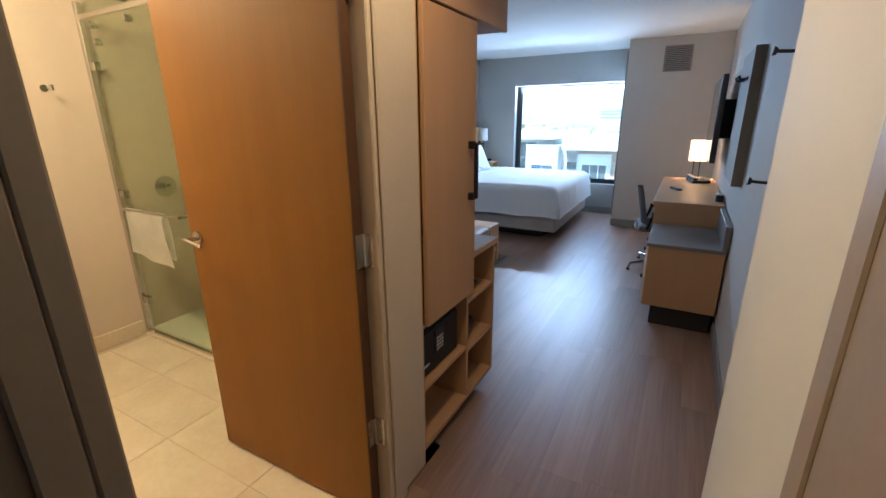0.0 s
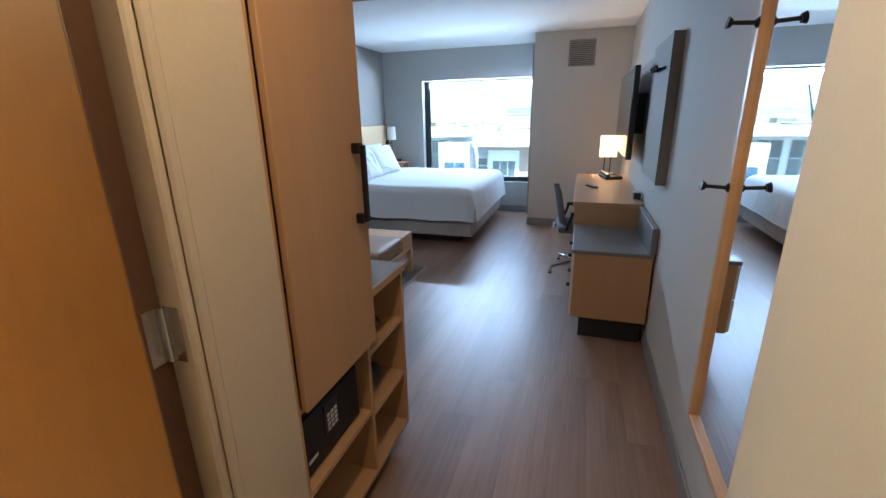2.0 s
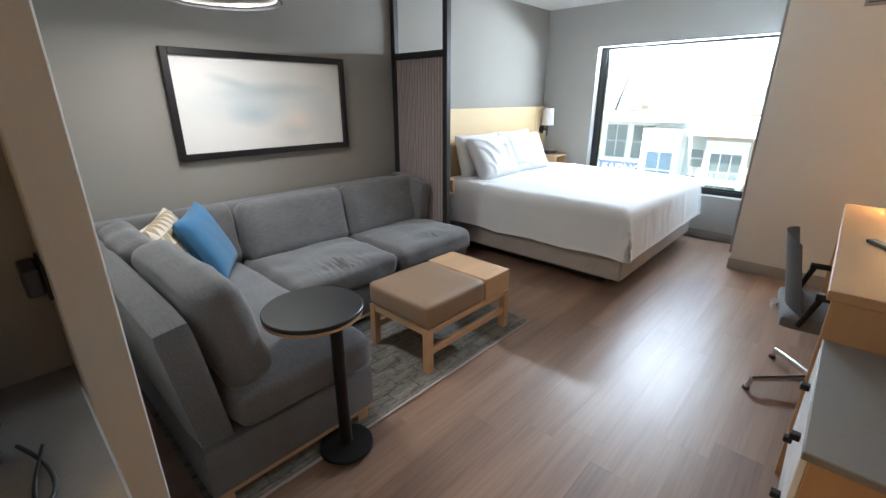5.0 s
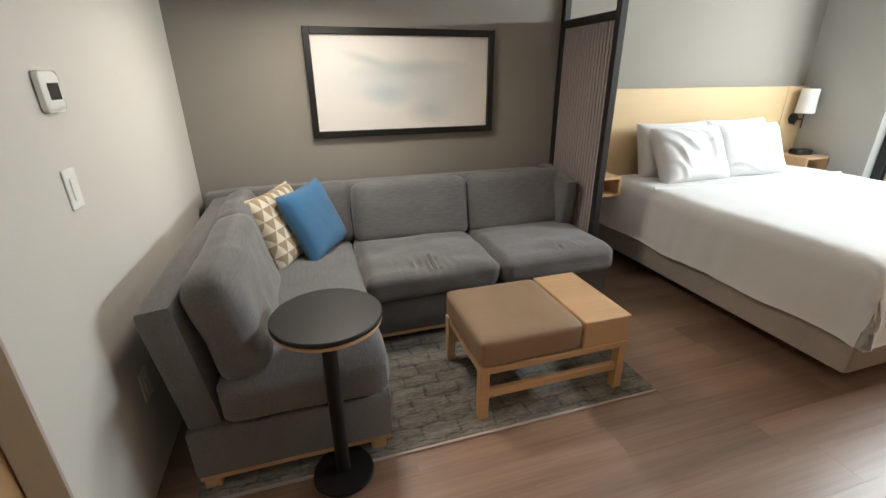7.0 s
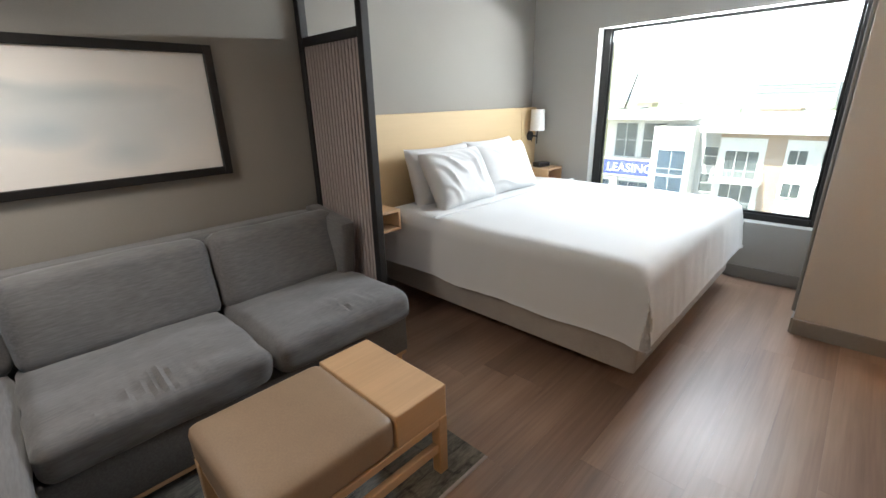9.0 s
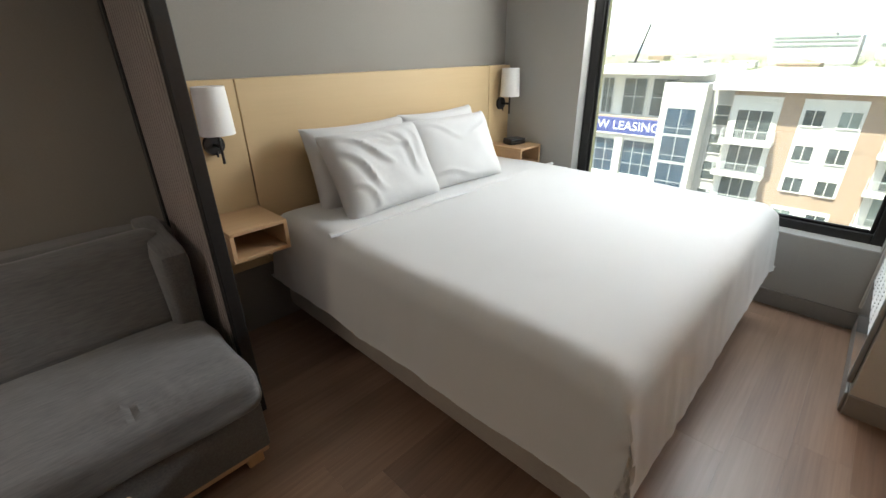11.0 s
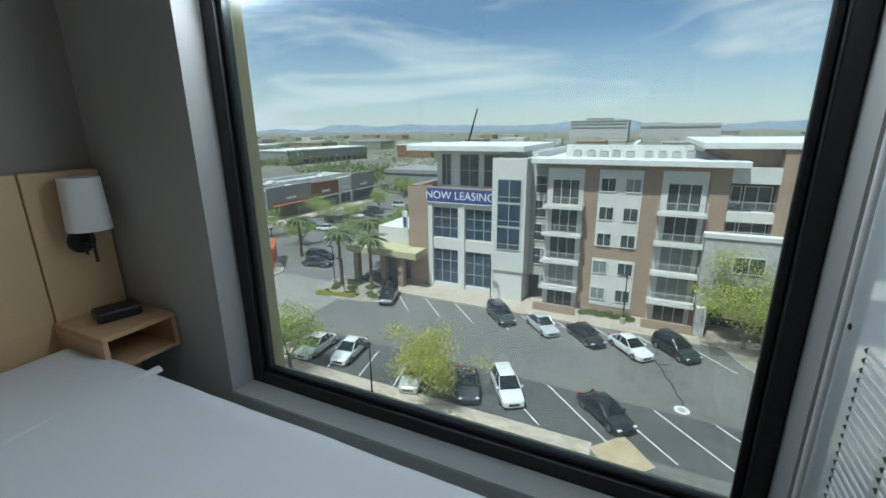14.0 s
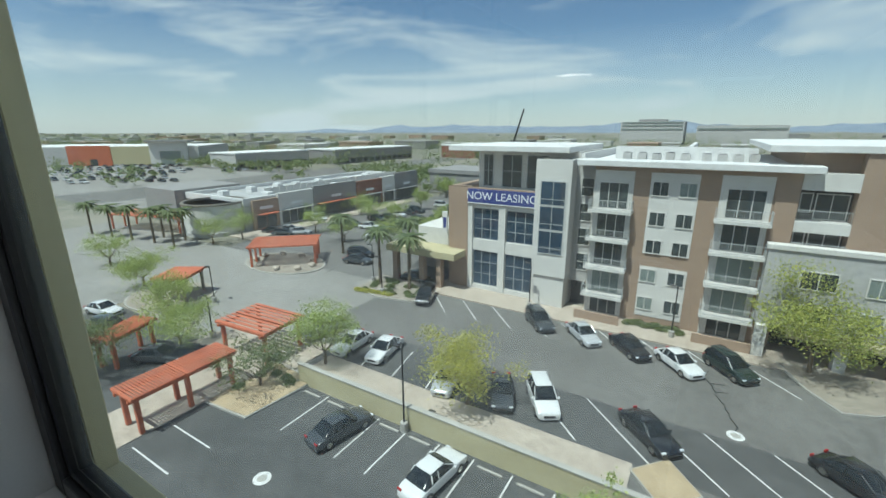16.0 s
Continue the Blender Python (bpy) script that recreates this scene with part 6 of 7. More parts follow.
part("upper_wall", bx(-34, -28.5, 0.5, 8, 5.3, 7.6, bev=0.04), M_STUCCO_W, pcx)
for x in (-36.0, -31.5, -28.8):
    part("pier", bx(x - 0.4, x + 0.4, -2.6, -1.8, 0, 4.4, bev=0.03), M_STUCCO_T, pcx)
# This wall's dark colour stands for the shade beneath the canopy roof.
part("shade_wall", bx(-36, -28.6, 5.0, 5.4, 0, 4.4, bev=0), M_TRIM_DARK, pcx)

# crane, far beyond
cr = thing("crane", "distant dark lattice crane boom", "crane", pose(-66, 165, G))
part("boom", rods(((0, 0, 10), (4.5, 2, 28), 0.45, 0.25, 6)), M_BLACK_METAL, cr)
part("mast", rods(((0, 0, 0), (0, 0, 11), 0.8, 0.6, 6)), M_BLACK_METAL, cr)

# ---- shops ----
sh = thing("shop_row", "long low grey shop row with signs", "building", pose(0, 0, G))
part("wall", bx(-102, -81, 62, 124, 0, 6.0, bev=0.03), M_STUCCO_G, sh)
part("end_block", bx(-116, -102.3, 59.5, 76, 0, 7.6, bev=0.03), M_STUCCO_D, sh, "dark grey rendered block")
part("roof", bx(-101.5, -81.6, 62.5, 123.5, 6.0, 6.12, bev=0), M_ROOF_G, sh)
for a in ((-102.2, -80.8, 61.8, 62.3), (-102.2, -80.8, 123.7, 124.2), (-81.3, -80.8, 62.3, 123.7), (-102.2, -101.7, 62.3, 123.7)):
    part("parapet", bx(*a, 5.6, 7.0, bev=0.03), M_ROOF, sh)
for k, (y0, y1, m, h) in enumerate(((63.5, 70, M_STUCCO_T, 6.4), (70, 80, M_STUCCO_W, 7.2), (80, 95, M_STUCCO_D, 7.7), (95, 106, M_BRICK, 7.3), (106, 112, M_STUCCO_W, 7.6), (112, 124, M_STUCCO_D, 8.2))):
    u = part("front", bx(-81, -80.2, y0 + 0.05, y1 - 0.05, 0, h, bev=0.03), m, sh)
    part("awning", bx(-80.2, -78.8, y0 + 1, y1 - 1, 3.3, 3.5, bev=0.02), M_RED if k in (0, 2) else M_STUCCO_D, u)
    n = max(2, int((y1 - y0) / 2.2))
    for j in range(n):
        yy = y0 + 0.7 + j * (y1 - y0 - 1.4) / n
        part("shop_window", bx(-80.19, -80.1, yy, yy + (y1 - y0 - 1.4) / n - 0.25, 0.4, 3.1, bev=0), M_WINDOW, u)
    part("sign_bar", bx(-80.19, -80.05, (y0 + y1) / 2 - 1.6, (y0 + y1) / 2 + 1.6, 4.4, 5.0, bev=0), M_WHITE, u)
rr = random.Random(8)
for k in range(14):
    x, y = rr.uniform(-98, -84), 65 + k * 4.1
    part("roof_unit", bx(x, x + 2.2, y, y + 1.6, 6.12, 7.4, bev=0.05), M_ROOF, sh)
for k in range(24):
    part("roof_screen", bx(-84.6, -84.45, 70 + k * 2.0, 71.85 + k * 2.0, 6.12, 8.1, bev=0), M_STUCCO_W, sh)
ro = thing("corner_rotunda", "round pale corner pavilion with dark rim", "building", pose(-87, 59.5, G))
part("drum", lathe([(6.0, 0), (6.0, 6.2), (5.7, 6.2), (5.7, 5.6), (0.1, 5.6)], n=40), M_STUCCO_W, ro, smooth=True)
part("rim", lathe([(6.05, 6.2), (6.25, 6.25), (6.25, 6.6), (5.7, 6.6), (5.7, 6.2)], n=40), M_TRIM_DARK, ro, smooth=True)
part("plinth", lathe([(6.1, 0), (6.1, 0.8), (6.0, 0.85)], n=40), M_STUCCO_G, ro, smooth=True)


# ---- shade pergolas ----
def pergola(cx, cy, w, d, h, rot, slats, label):
    p = thing("pergola", label, "pergola", pose(cx, cy, G + 0.1, 0, 0, rot), "orange pergolas")
    for x in (-w / 2 + 0.5, w / 2 - 0.5):
        for y in [-d / 2 + 0.5 + k * (d - 1.0) / max(1, round(d / 4.2)) for k in range(max(1, round(d / 4.2)) + 1)]:
            part("post", bx(x - 0.16, x + 0.16, y - 0.16, y + 0.16, 0, h - 0.25, bev=0.03), M_TRIM_DARK if slats == 0 else M_RED, p)
    for x in (-w / 2 + 0.5, w / 2 - 0.5):
        part("beam", bx(x - 0.12, x + 0.12, -d / 2, d / 2, h - 0.26, h, bev=0.02), M_RED, p)
    n = round(d / 3.2)
    for k in range(n + 1):
        y = -d / 2 + 0.15 + k * (d - 0.3) / n
        part("cross_beam", bx(-w / 2, w / 2, y - 0.1, y + 0.1, h + 0.002, h + 0.22, bev=0.02), M_RED, p)
    if slats:
        n = int(d / slats)
        for k in range(n):
            y = -d / 2 + 0.1 + k * slats
            part("slat", bx(-w / 2 + 0.05, w / 2 - 0.05, y, y + slats * 0.62, h + 0.223, h + 0.27, bev=0), M_RED, p)
    else:
        part("shade_sheet", bx(-w / 2 + 0.1, w / 2 - 0.1, -d / 2 + 0.1, d / 2 - 0.1, h + 0.222, h + 0.25, bev=0), M_RED, p, "orange perforated sheet")
    return p


pergola(-34.6, 31.6, 6.6, 5.0, 3.0, 4, 0.55, "broad orange steel shade canopy on posts")
pergola(-32.4, 22.8, 2.9, 8.0, 2.8, 1, 0.22, "long narrow pergola with orange slats")
pergola(-56.8, 52.6, 10.5, 7.0, 3.1, 42, 0.6, "angled orange shade canopy on the island")
pergola(-55.3, 35.0, 4.2, 5.0, 3.0, 30, 0.0, "small orange shade canopy by the drive")
pergola(-101.0, 54.2, 19.0, 6.5, 3.1, 16, 0.6, "far row of orange shade canopies")
pergola(-44.0, 24.0, 2.6, 5.0, 2.8, 20, 0.22, "short pergola with orange slats")


q = random.Random(31)
for k in range(9):
    a = 2 * math.pi * k / 9 + 0.2
    bm = bmesh.new()
    bmesh.ops.create_icosphere(bm, subdivisions=2, radius=0.55)
    for v in bm.verts:
        v.co *= 1 + 0.25 * noise.noise(v.co * 2.2 + Vector((k * 3.1, 0, 0)))
        v.co.z *= 0.75
    solid("boulder", bm, M_PAVE, "rounded pale boulder in the island gravel", "boulder", pose(-56 + 5.6 * math.cos(a), 51.5 + 3.5 * math.sin(a), G + 0.45), "island boulders", True)


# ---- lamp posts ----
def street_lamp(x, y, h, label="dark bronze parking lot lamp post"):
    s = thing("street_lamp", label, "street lamp", pose(x, y, G), "lot lamps")
    part("footing", lathe([(0.28, 0), (0.28, 0.75), (0.24, 0.78)], n=16), M_CONC, s)
    part("pole", rods(((0, 0, 0.7), (0, 0, h), 0.075, 0.055, 12)), M_BRONZE, s, smooth=True)
    part("arm", rods(((0, 0, h - 0.1), (-0.5, 0, h), 0.035)), M_BRONZE, s)
    part("head", bx(-0.75, -0.2, -0.18, 0.18, h - 0.04, h + 0.10, bev=0.03), M_BRONZE, s)


for x, y, h in ((-15.8, 29.1, 6.6), (-16.0, 54.4, 5.6), (-0.9, 54.6, 5.6), (-38, 52.0, 5.4), (-41.1, 30.4, 4.6), (-50, 36, 4.6), (-34, 49, 5.0), (18, 54.6, 5.6)):
    street_lamp(x, y, h)


# ---- trees ----
def leaves(name, points, size, mat, parent, rnd):
    n = len(points)
    vs = np.empty((n * 4, 3))
    r = np.random.RandomState(rnd)
    a, b = r.normal(size=(n, 3)), r.normal(size=(n, 3))
    a /= np.linalg.norm(a, axis=1)[:, None]
    b -= a * (a * b).sum(1)[:, None]
    b /= np.linalg.norm(b, axis=1)[:, None]
    s = size * r.uniform(0.6, 1.3, (n, 1))
    p = np.asarray(points)
    vs[0::4], vs[1::4], vs[2::4], vs[3::4] = p - a * s, p - b * s * 0.45, p + a * s, p + b * s * 0.45
    me = bpy.data.meshes.new(name)
    me.from_pydata(vs.tolist(), [], [(4 * k, 4 * k + 1, 4 * k + 2, 4 * k + 3) for k in range(n)])
    me.materials.append(mat)
    ob = new(name, me)
    ob.parent = parent
    return ob


def tree(x, y, h, r, mat, seed, n=3600, label="palo verde tree with feathery crown", leaf=0.10):
    t = thing("tree", label, "tree", pose(x, y, G + 0.1))
    q = random.Random(seed)
    bm = bmesh.new()
    fork = h * 0.24
    rod(bm, (0, 0, -0.1), (q.uniform(-0.15, 0.15), q.uniform(-0.15, 0.15), fork), 0.055 * r ** 0.7 + 0.04, 0.05 * r ** 0.7 + 0.02, 8)
    tips = []
    for k in range(7):
        a = 2 * math.pi * k / 7 + q.uniform(-0.4, 0.4)
        e = Vector((math.cos(a) * r * q.uniform(0.4, 0.7), math.sin(a) * r * q.uniform(0.4, 0.7), fork + (h - fork) * q.uniform(0.42, 0.75)))
        s = Vector((0, 0, fork * 0.95))
        mid = s.lerp(e, 0.5) + Vector((0, 0, -0.12 * r))
        rod(bm, s, mid, 0.05, 0.035, 6)
        rod(bm, mid, e, 0.035, 0.018, 6)
        for j in range(7):
            f = e + Vector((q.gauss(0, 0.30) * r, q.gauss(0, 0.30) * r, q.gauss(0.04, 0.14) * h))
            f.z = max(f.z, h * 0.28)
            rod(bm, mid.lerp(e, 0.6), f, 0.014, 0.006, 4)
            tips.append(f)
    part("trunk", bm, M_BARK, t, "branching grey-brown trunk")
    pts = []
    per = n // len(tips)
    sp = 0.17 * r
    for f in tips:
        k = sp * q.uniform(0.6, 1.4)
        for _ in range(per):
            pts.append((f.x + q.gauss(0, k), f.y + q.gauss(0, k), f.z + q.gauss(0, k * 0.62) - abs(q.gauss(0, 0.06)) * r))
    tagged(leaves("crown", pts, leaf, mat, t, seed), "small feathery leaves")
    return t


tree(-27.2, 32.6, 5.6, 3.0, L_GREEN, 1, 7000, "palo verde tree with thin green crown")
tree(-13.4, 34.0, 5.4, 3.4, L_YELLOW, 2, 9000, "palo verde tree in yellow bloom")
tree(9.9, 53.2, 8.0, 4.6, L_MIX, 3, 11000, "large spreading palo verde with airy crown", 0.125)
tree(-41.2, 27.4, 5.0, 3.0, L_GREEN, 4, 6000, "palo verde tree beside the drive")
tree(-29.3, 27.3, 3.4, 2.7, L_OLIVE, 5, 4500, "low sparse mesquite in the planter")
tree(-1.6, 26.4, 3.6, 1.9, L_GREEN, 6, 5000, "young palo verde below the window")
tree(-51.5, 31.5, 4.7, 3.0, L_GREEN, 7, 6000, "mesquite tree by the pergola")
tree(-43.5, 20.6, 4.6, 3.0, L_OLIVE, 8, 7000, "mesquite tree by the path")
tree(-64, 34.5, 4.8, 3.0, L_GREEN, 9, 7000)
q = random.Random(11)
for k, (x, y) in enumerate(((-77.7, 52.6), (-75.7, 57.4), (-68.1, 69.1), (-57.5, 66.5), (-64.8, 82.2), (-60.9, 86.7), (-73.4, 89.1), (-64, 102), (-69.4, 124.2), (-47.5, 68), (-43, 74), (-46, 84), (-52, 112), (-42, 100), (-79, 36.5))):
    tree(x, y, q.uniform(4.6, 5.6), q.uniform(2.3, 3.0), L_GREEN, 20 + k, 3600, "street tree with a thin feathery crown", 0.11)



def palm(x, y, h, seed):
    t = thing("palm_tree", "tall date palm with arching fronds", "tree", pose(x, y, G + 0.1), "palms")
    q = random.Random(seed)
    bm = bmesh.new()
    for k in range(10):
        rod(bm, (0, 0, h * k / 10), (0, 0, h * (k + 1) / 10), 0.25 - 0.006 * k, 0.21 - 0.006 * k, 9)
    part("trunk", bm, M_BARK, t, "ringed brown trunk")
    pts, n = [], 34
    bm = bmesh.new()
    for k in range(n):
        a = 2 * math.pi * k / n * 2.4
        up = 0.9 - 1.3 * k / n
        prev, w0 = None, None
        L = q.uniform(1.9, 2.5)
        for j in range(8):
            s = j / 7
            rad, z = L * s, h + up * L * s * 0.8 - 1.25 * s * s
            c = Vector((math.cos(a) * rad, math.sin(a) * rad, z))
            side = Vector((-math.sin(a), math.cos(a), 0)) * 0.27 * math.sin(math.pi * min(1, s * 0.9 + 0.08))
            row = (bm.verts.new(c + side + Vector((0, 0, -0.12))), bm.verts.new(c), bm.verts.new(c - side + Vector((0, 0, -0.12))))
            if prev and j % 1 == 0:
                bm.faces.new((prev[0], row[0], row[1], prev[1]))
                bm.faces.new((prev[1], row[1], row[2], prev[2]))
            prev = row
    part("crown", bm, L_PALM, t, "grey-green arching fronds")


for x, y, h, s in ((-36.6, 51.8, 7.6, 1), (-31.8, 52.0, 7.2, 2), (-37.5, 60, 7.4, 3), (-52, 60.5, 6.4, 4), (-82, 47.8, 6.4, 5), (-88.2, 47.4, 6.3, 6), (-94.4, 46.3, 6.5, 7), (-100.5, 45.4, 6.2, 8), (-107, 44.4, 6.4, 9), (-85, 51.5, 6.0, 10), (-91, 50.5, 6.1, 11)):
    palm(x, y, h, s)


def shrub(x, y, r, mat, seed, label):
    t = thing("shrub", label, "shrub", pose(x, y, G + 0.15), "shrubs")
    q = random.Random(seed)
    pts = []
    for _ in range(420):
        v = Vector((q.gauss(0, 1), q.gauss(0, 1), abs(q.gauss(0, 1)))).normalized() * r * q.uniform(0.5, 1.05)
        pts.append((v.x, v.y, v.z * 0.8))
    bm = bmesh.new()
    for k in range(5):
        rod(bm, (0, 0, -0.05), (q.uniform(-0.5, 0.5) * r, q.uniform(-0.5, 0.5) * r, 0.6 * r), 0.02, 0.01, 5)
    part("stem", bm, M_BARK, t)
    leaves("foliage", pts, 0.10, mat, t, seed)


q = random.Random(5)
for k in range(26):
    x, y = q.uniform(-37, -29.5), q.uniform(48.8, 53.5)
    shrub(x, y, q.uniform(0.35, 0.7), L_OLIVE, 100 + k, "small clipped desert shrub")
for k in range(7):
    shrub(-37.5 + k * 0.8, 48.2 + 0.1 * k, 0.5, L_YELLOW, 140 + k, "low shrub in yellow bloom")
for k in range(10):
    shrub(-5.2 + k * 0.55, 55.6 + 0.3 * (k % 3), 0.6, L_OLIVE, 160 + k, "grassy shrub against the facade")
for k in range(6):
    shrub(q.uniform(-31, -26.5), q.uniform(24.5, 29.5), 0.5, L_OLIVE, 180 + k, "dry shrub in gravel")


# ---- cars ----
def car_paint(name, c):
    return plain(name, c, 0.25, 0.1, var=0.05, relief=0.0, coat=0.8)


PAINTS = {"white": car_paint("white_paint", (0.70, 0.70, 0.69)), "black": car_paint("black_paint", (0.016, 0.018, 0.021)), "grey": car_paint("grey_paint", (0.05, 0.056, 0.06)),
          "silver": car_paint("silver_paint", (0.46, 0.47, 0.48)), "green": car_paint("dark_green_paint", (0.02, 0.035, 0.032))}


def car_body(L, W, hb, hr, suv, what):
    """One lofted half-width section per station: body shell, or the glass house with its roof."""
    st = [(-0.50, 0.55, 0.84), (-0.47, 0.80, 0.94), (-0.40, 0.93, 0.99), (-0.20, 1.0, 1.0), (0.10, 1.0, 1.0), (0.26, 0.96, 1.0), (0.40, 0.86, 0.97), (0.47, 0.74, 0.90), (0.50, 0.56, 0.80)]
    bm = bmesh.new()
    rings = []
    if what == "body":
        for s, k, w in st:
            x, half, top = s * L, W / 2 * w, hb * k
            prof = [(-half * 0.92, 0.20), (-half, 0.34), (-half, hb * 0.62 * min(1, k + 0.1)), (-half * 0.95, top * 0.97), (-half * 0.75, top + 0.02), (0, top + 0.035),
                    (half * 0.75, top + 0.02), (half * 0.95, top * 0.97), (half, hb * 0.62 * min(1, k + 0.1)), (half, 0.34), (half * 0.92, 0.20)]
            rings.append([bm.verts.new((x, yy, zz)) for yy, zz in prof])
    else:
        tail = -0.47 if suv else -0.36
        gs = [(tail, 0.0, 0.84), (tail + (0.05 if suv else 0.15), 0.93, 0.74), (-0.05, 1.0, 0.76), (0.06, 0.96, 0.76), (0.24, 0.0, 0.86)]
        for s, k, w in gs:
            x, half, top = s * L, W / 2 * w, hb + (hr - hb) * k + 0.02
            low = hb * 0.94
            wide = W / 2 * 0.93
            prof = [(-wide, low), (-half if k else -wide * 0.98, max(top - 0.06, low + 0.01)), (-half * 0.8, top), (0, top + 0.03), (half * 0.8, top), (half if k else wide * 0.98, max(top - 0.06, low + 0.01)), (wide, low)]
            rings.append([bm.verts.new((x, yy, zz)) for yy, zz in prof])
    for a, b in zip(rings, rings[1:]):
        for k in range(len(a) - 1):
            bm.faces.new((a[k], a[k + 1], b[k + 1], b[k]))
    bm.faces.new(rings[0])
    bm.faces.new(rings[-1][::-1])
    if what == "body":
        for a, b in zip(rings, rings[1:]):
            bm.faces.new((a[0], b[0], b[-1], a[-1]))
    bmesh.ops.subdivide_edges(bm, edges=bm.edges[:], cuts=1, use_grid_fill=True)
    for _ in range(2):
        bmesh.ops.smooth_vert(bm, verts=bm.verts[:], factor=0.4, use_axis_x=True, use_axis_y=True, use_axis_z=True)
    return bm


def make_car(colour, suv, label):
    L, W = (4.6, 1.88) if suv else (4.75, 1.82)
    hb, hr = (1.02, 1.68) if suv else (0.92, 1.42)
    paint = PAINTS[colour]
    c = thing("car", label, "car", pose(0, -500, G), "parked cars")
    part("body", car_body(L, W, hb, hr, suv, "body"), paint, c, smooth=True)
    gh = part("windows", car_body(L, W, hb, hr, suv, "glass"), M_CARGLASS, c, "dark glass house", True)
    t0, t1 = (-0.40, 0.05) if suv else (-0.20, 0.05)
    part("roof", bx(t0 * L, t1 * L, -W * 0.33, W * 0.33, hr + 0.012, hr + 0.055, bev=0.03, seg=2), paint, gh, "painted roof", True)
    for s in (-1, 1):
        part("pillar", rods(((0.23 * L, s * W * 0.45, hb), (0.05 * L, s * W * 0.375, hr + 0.01), 0.035, None, 6), ((-0.10 * L, s * W * 0.465, hb), (-0.09 * L, s * W * 0.38, hr + 0.01), 0.03, None, 6), ((t0 * L - 0.1, s * W * 0.455, hb + 0.1), (t0 * L, s * W * 0.365, hr), 0.05, None, 6)), paint, gh)
        part("mirror", bx(0.16 * L, 0.20 * L, s * W * 0.5 - 0.02, s * W * 0.5 + s * 0.14 + 0.02, hb - 0.02, hb + 0.12, bev=0.02) if s > 0 else bx(0.16 * L, 0.20 * L, -W * 0.5 - 0.16, -W * 0.5 + 0.02, hb - 0.02, hb + 0.12, bev=0.02), paint, c)
        part("headlight", bx(0.455 * L, 0.489 * L, min(s * W * 0.28, s * W * 0.44), max(s * W * 0.28, s * W * 0.44), 0.58, 0.70, bev=0.02), M_HEADLIGHT, c)
        part("tail_light", bx(-0.492 * L, -0.470 * L, min(s * W * 0.26, s * W * 0.43), max(s * W * 0.26, s * W * 0.43), 0.66, 0.82, bev=0.02), M_TAIL, c)
    part("grille", bx(0.487 * L, 0.503 * L, -0.42, 0.42, 0.36, 0.55, bev=0.02), M_BLACK, c)
    for x in (-0.30 * L, 0.31 * L):
        for s in (-1, 1):
            y = s * (W / 2 - 0.10)
            w = part("wheel", rods(((x, y - 0.11, 0.33), (x, y + 0.11, 0.33), 0.33, None, 20)), M_TYRE, c, "black tyre", True)
            part("rim", rods(((x, y + s * 0.108, 0.33), (x, y + s * 0.118, 0.33), 0.21, 0.19, 14)), M_STEEL, w, "alloy rim")
    return c


LABELS = {("white", False): "white parked saloon car", ("black", False): "black parked saloon car", ("grey", False): "dark grey parked saloon car", ("silver", False): "silver parked saloon car",
          ("white", True): "white parked crossover car", ("black", True): "black parked crossover car", ("green", True): "dark green parked estate car", ("grey", True): "dark grey parked crossover car"}
CARS = [("grey", True, -13.4, 50.5, -48), ("silver", False, -8.6, 49.9, -48), ("black", False, -4.1, 49.4, -48), ("white", False, 0.1, 48.6, -48), ("green", True, 4.0, 49.9, -48),
        ("white", False, -11.6, 26.4, 82), ("grey", False, -19.5, 26.6, 78), ("white", True, -8.5, 37.2, -58), ("grey", False, -11.6, 36.4, -65), ("black", False, -1.0, 37.3, -45),
        ("black", False, 10.2, 38.8, -42), ("white", False, -27.4, 36.4, -88), ("white", False, -23.9, 37.0, -82), ("silver", False, -32.2, 37.2, -90), ("silver", False, -16.2, 35.8, -75),
        ("black", True, -28.0, 50.2, -70), ("grey", True, -51.5, 25.6, 8), ("white", False, -58.0, 27.4, 10), ("grey", False, -41.0, 25.2, 28), ("black", False, -38.5, 26.8, 30),
        ("grey", False, -72.5, 64.5, 30), ("silver", False, -70.0, 66.5, 30), ("black", True, -48.0, 60.5, 10), ("grey", False, -46.0, 57.5, 10), ("white", True, -66, 74, 30), ("white", False, -54, 72, 20), ("black", False, -75.5, 64.5, 25), ("silver", False, -73.6, 67.0, 25), ("white", True, -77.0, 78.0, 5), ("white", False, -60.9, 77.7, 10),
        ("black", False, -33, 55.2, 0)]
first = {}
for colour, suv, x, y, rz in CARS:
    m = pose(x, y, G + 0.03, 0, 0, rz)
    if (colour, suv) not in first:
        first[(colour, suv)] = make_car(colour, suv, LABELS[(colour, suv)])
        first[(colour, suv)].matrix_basis = m
    else:
        copy_thing(first[(colour, suv)], m)
q = random.Random(12)
keys = list(first)
for row, (x0, y0, dx, dy, n) in enumerate(((-66, 78, 0.5, 3.4, 10), (-56, 78, 0.4, 3.4, 11), (-48, 100, 0.3, 3.4, 8), (-52, 90, 0.2, 3.3, 10), (-318, 108, 3.6, 3.2, 14), (-272, 90, 3.6, 3.2, 13), (-258, 84, 3.6, 3.2, 12), (-240, 80, 3.6, 3.2, 10), (-224, 76, 3.6, 3.2, 10), (-330, 102, 3.6, 3.2, 14), (-302, 102, 3.6, 3.2, 15), (-286, 96, 3.6, 3.2, 14), (-214, 142, 0.4, 3.3, 10))):
    for k in range(n):
        if q.random() < 0.8:
            copy_thing(first[q.choice(keys)], pose(x0 + dx * k, y0 + dy * k, G + 0.03, 0, 0, q.choice((0, 180)) + q.uniform(-3, 3)))

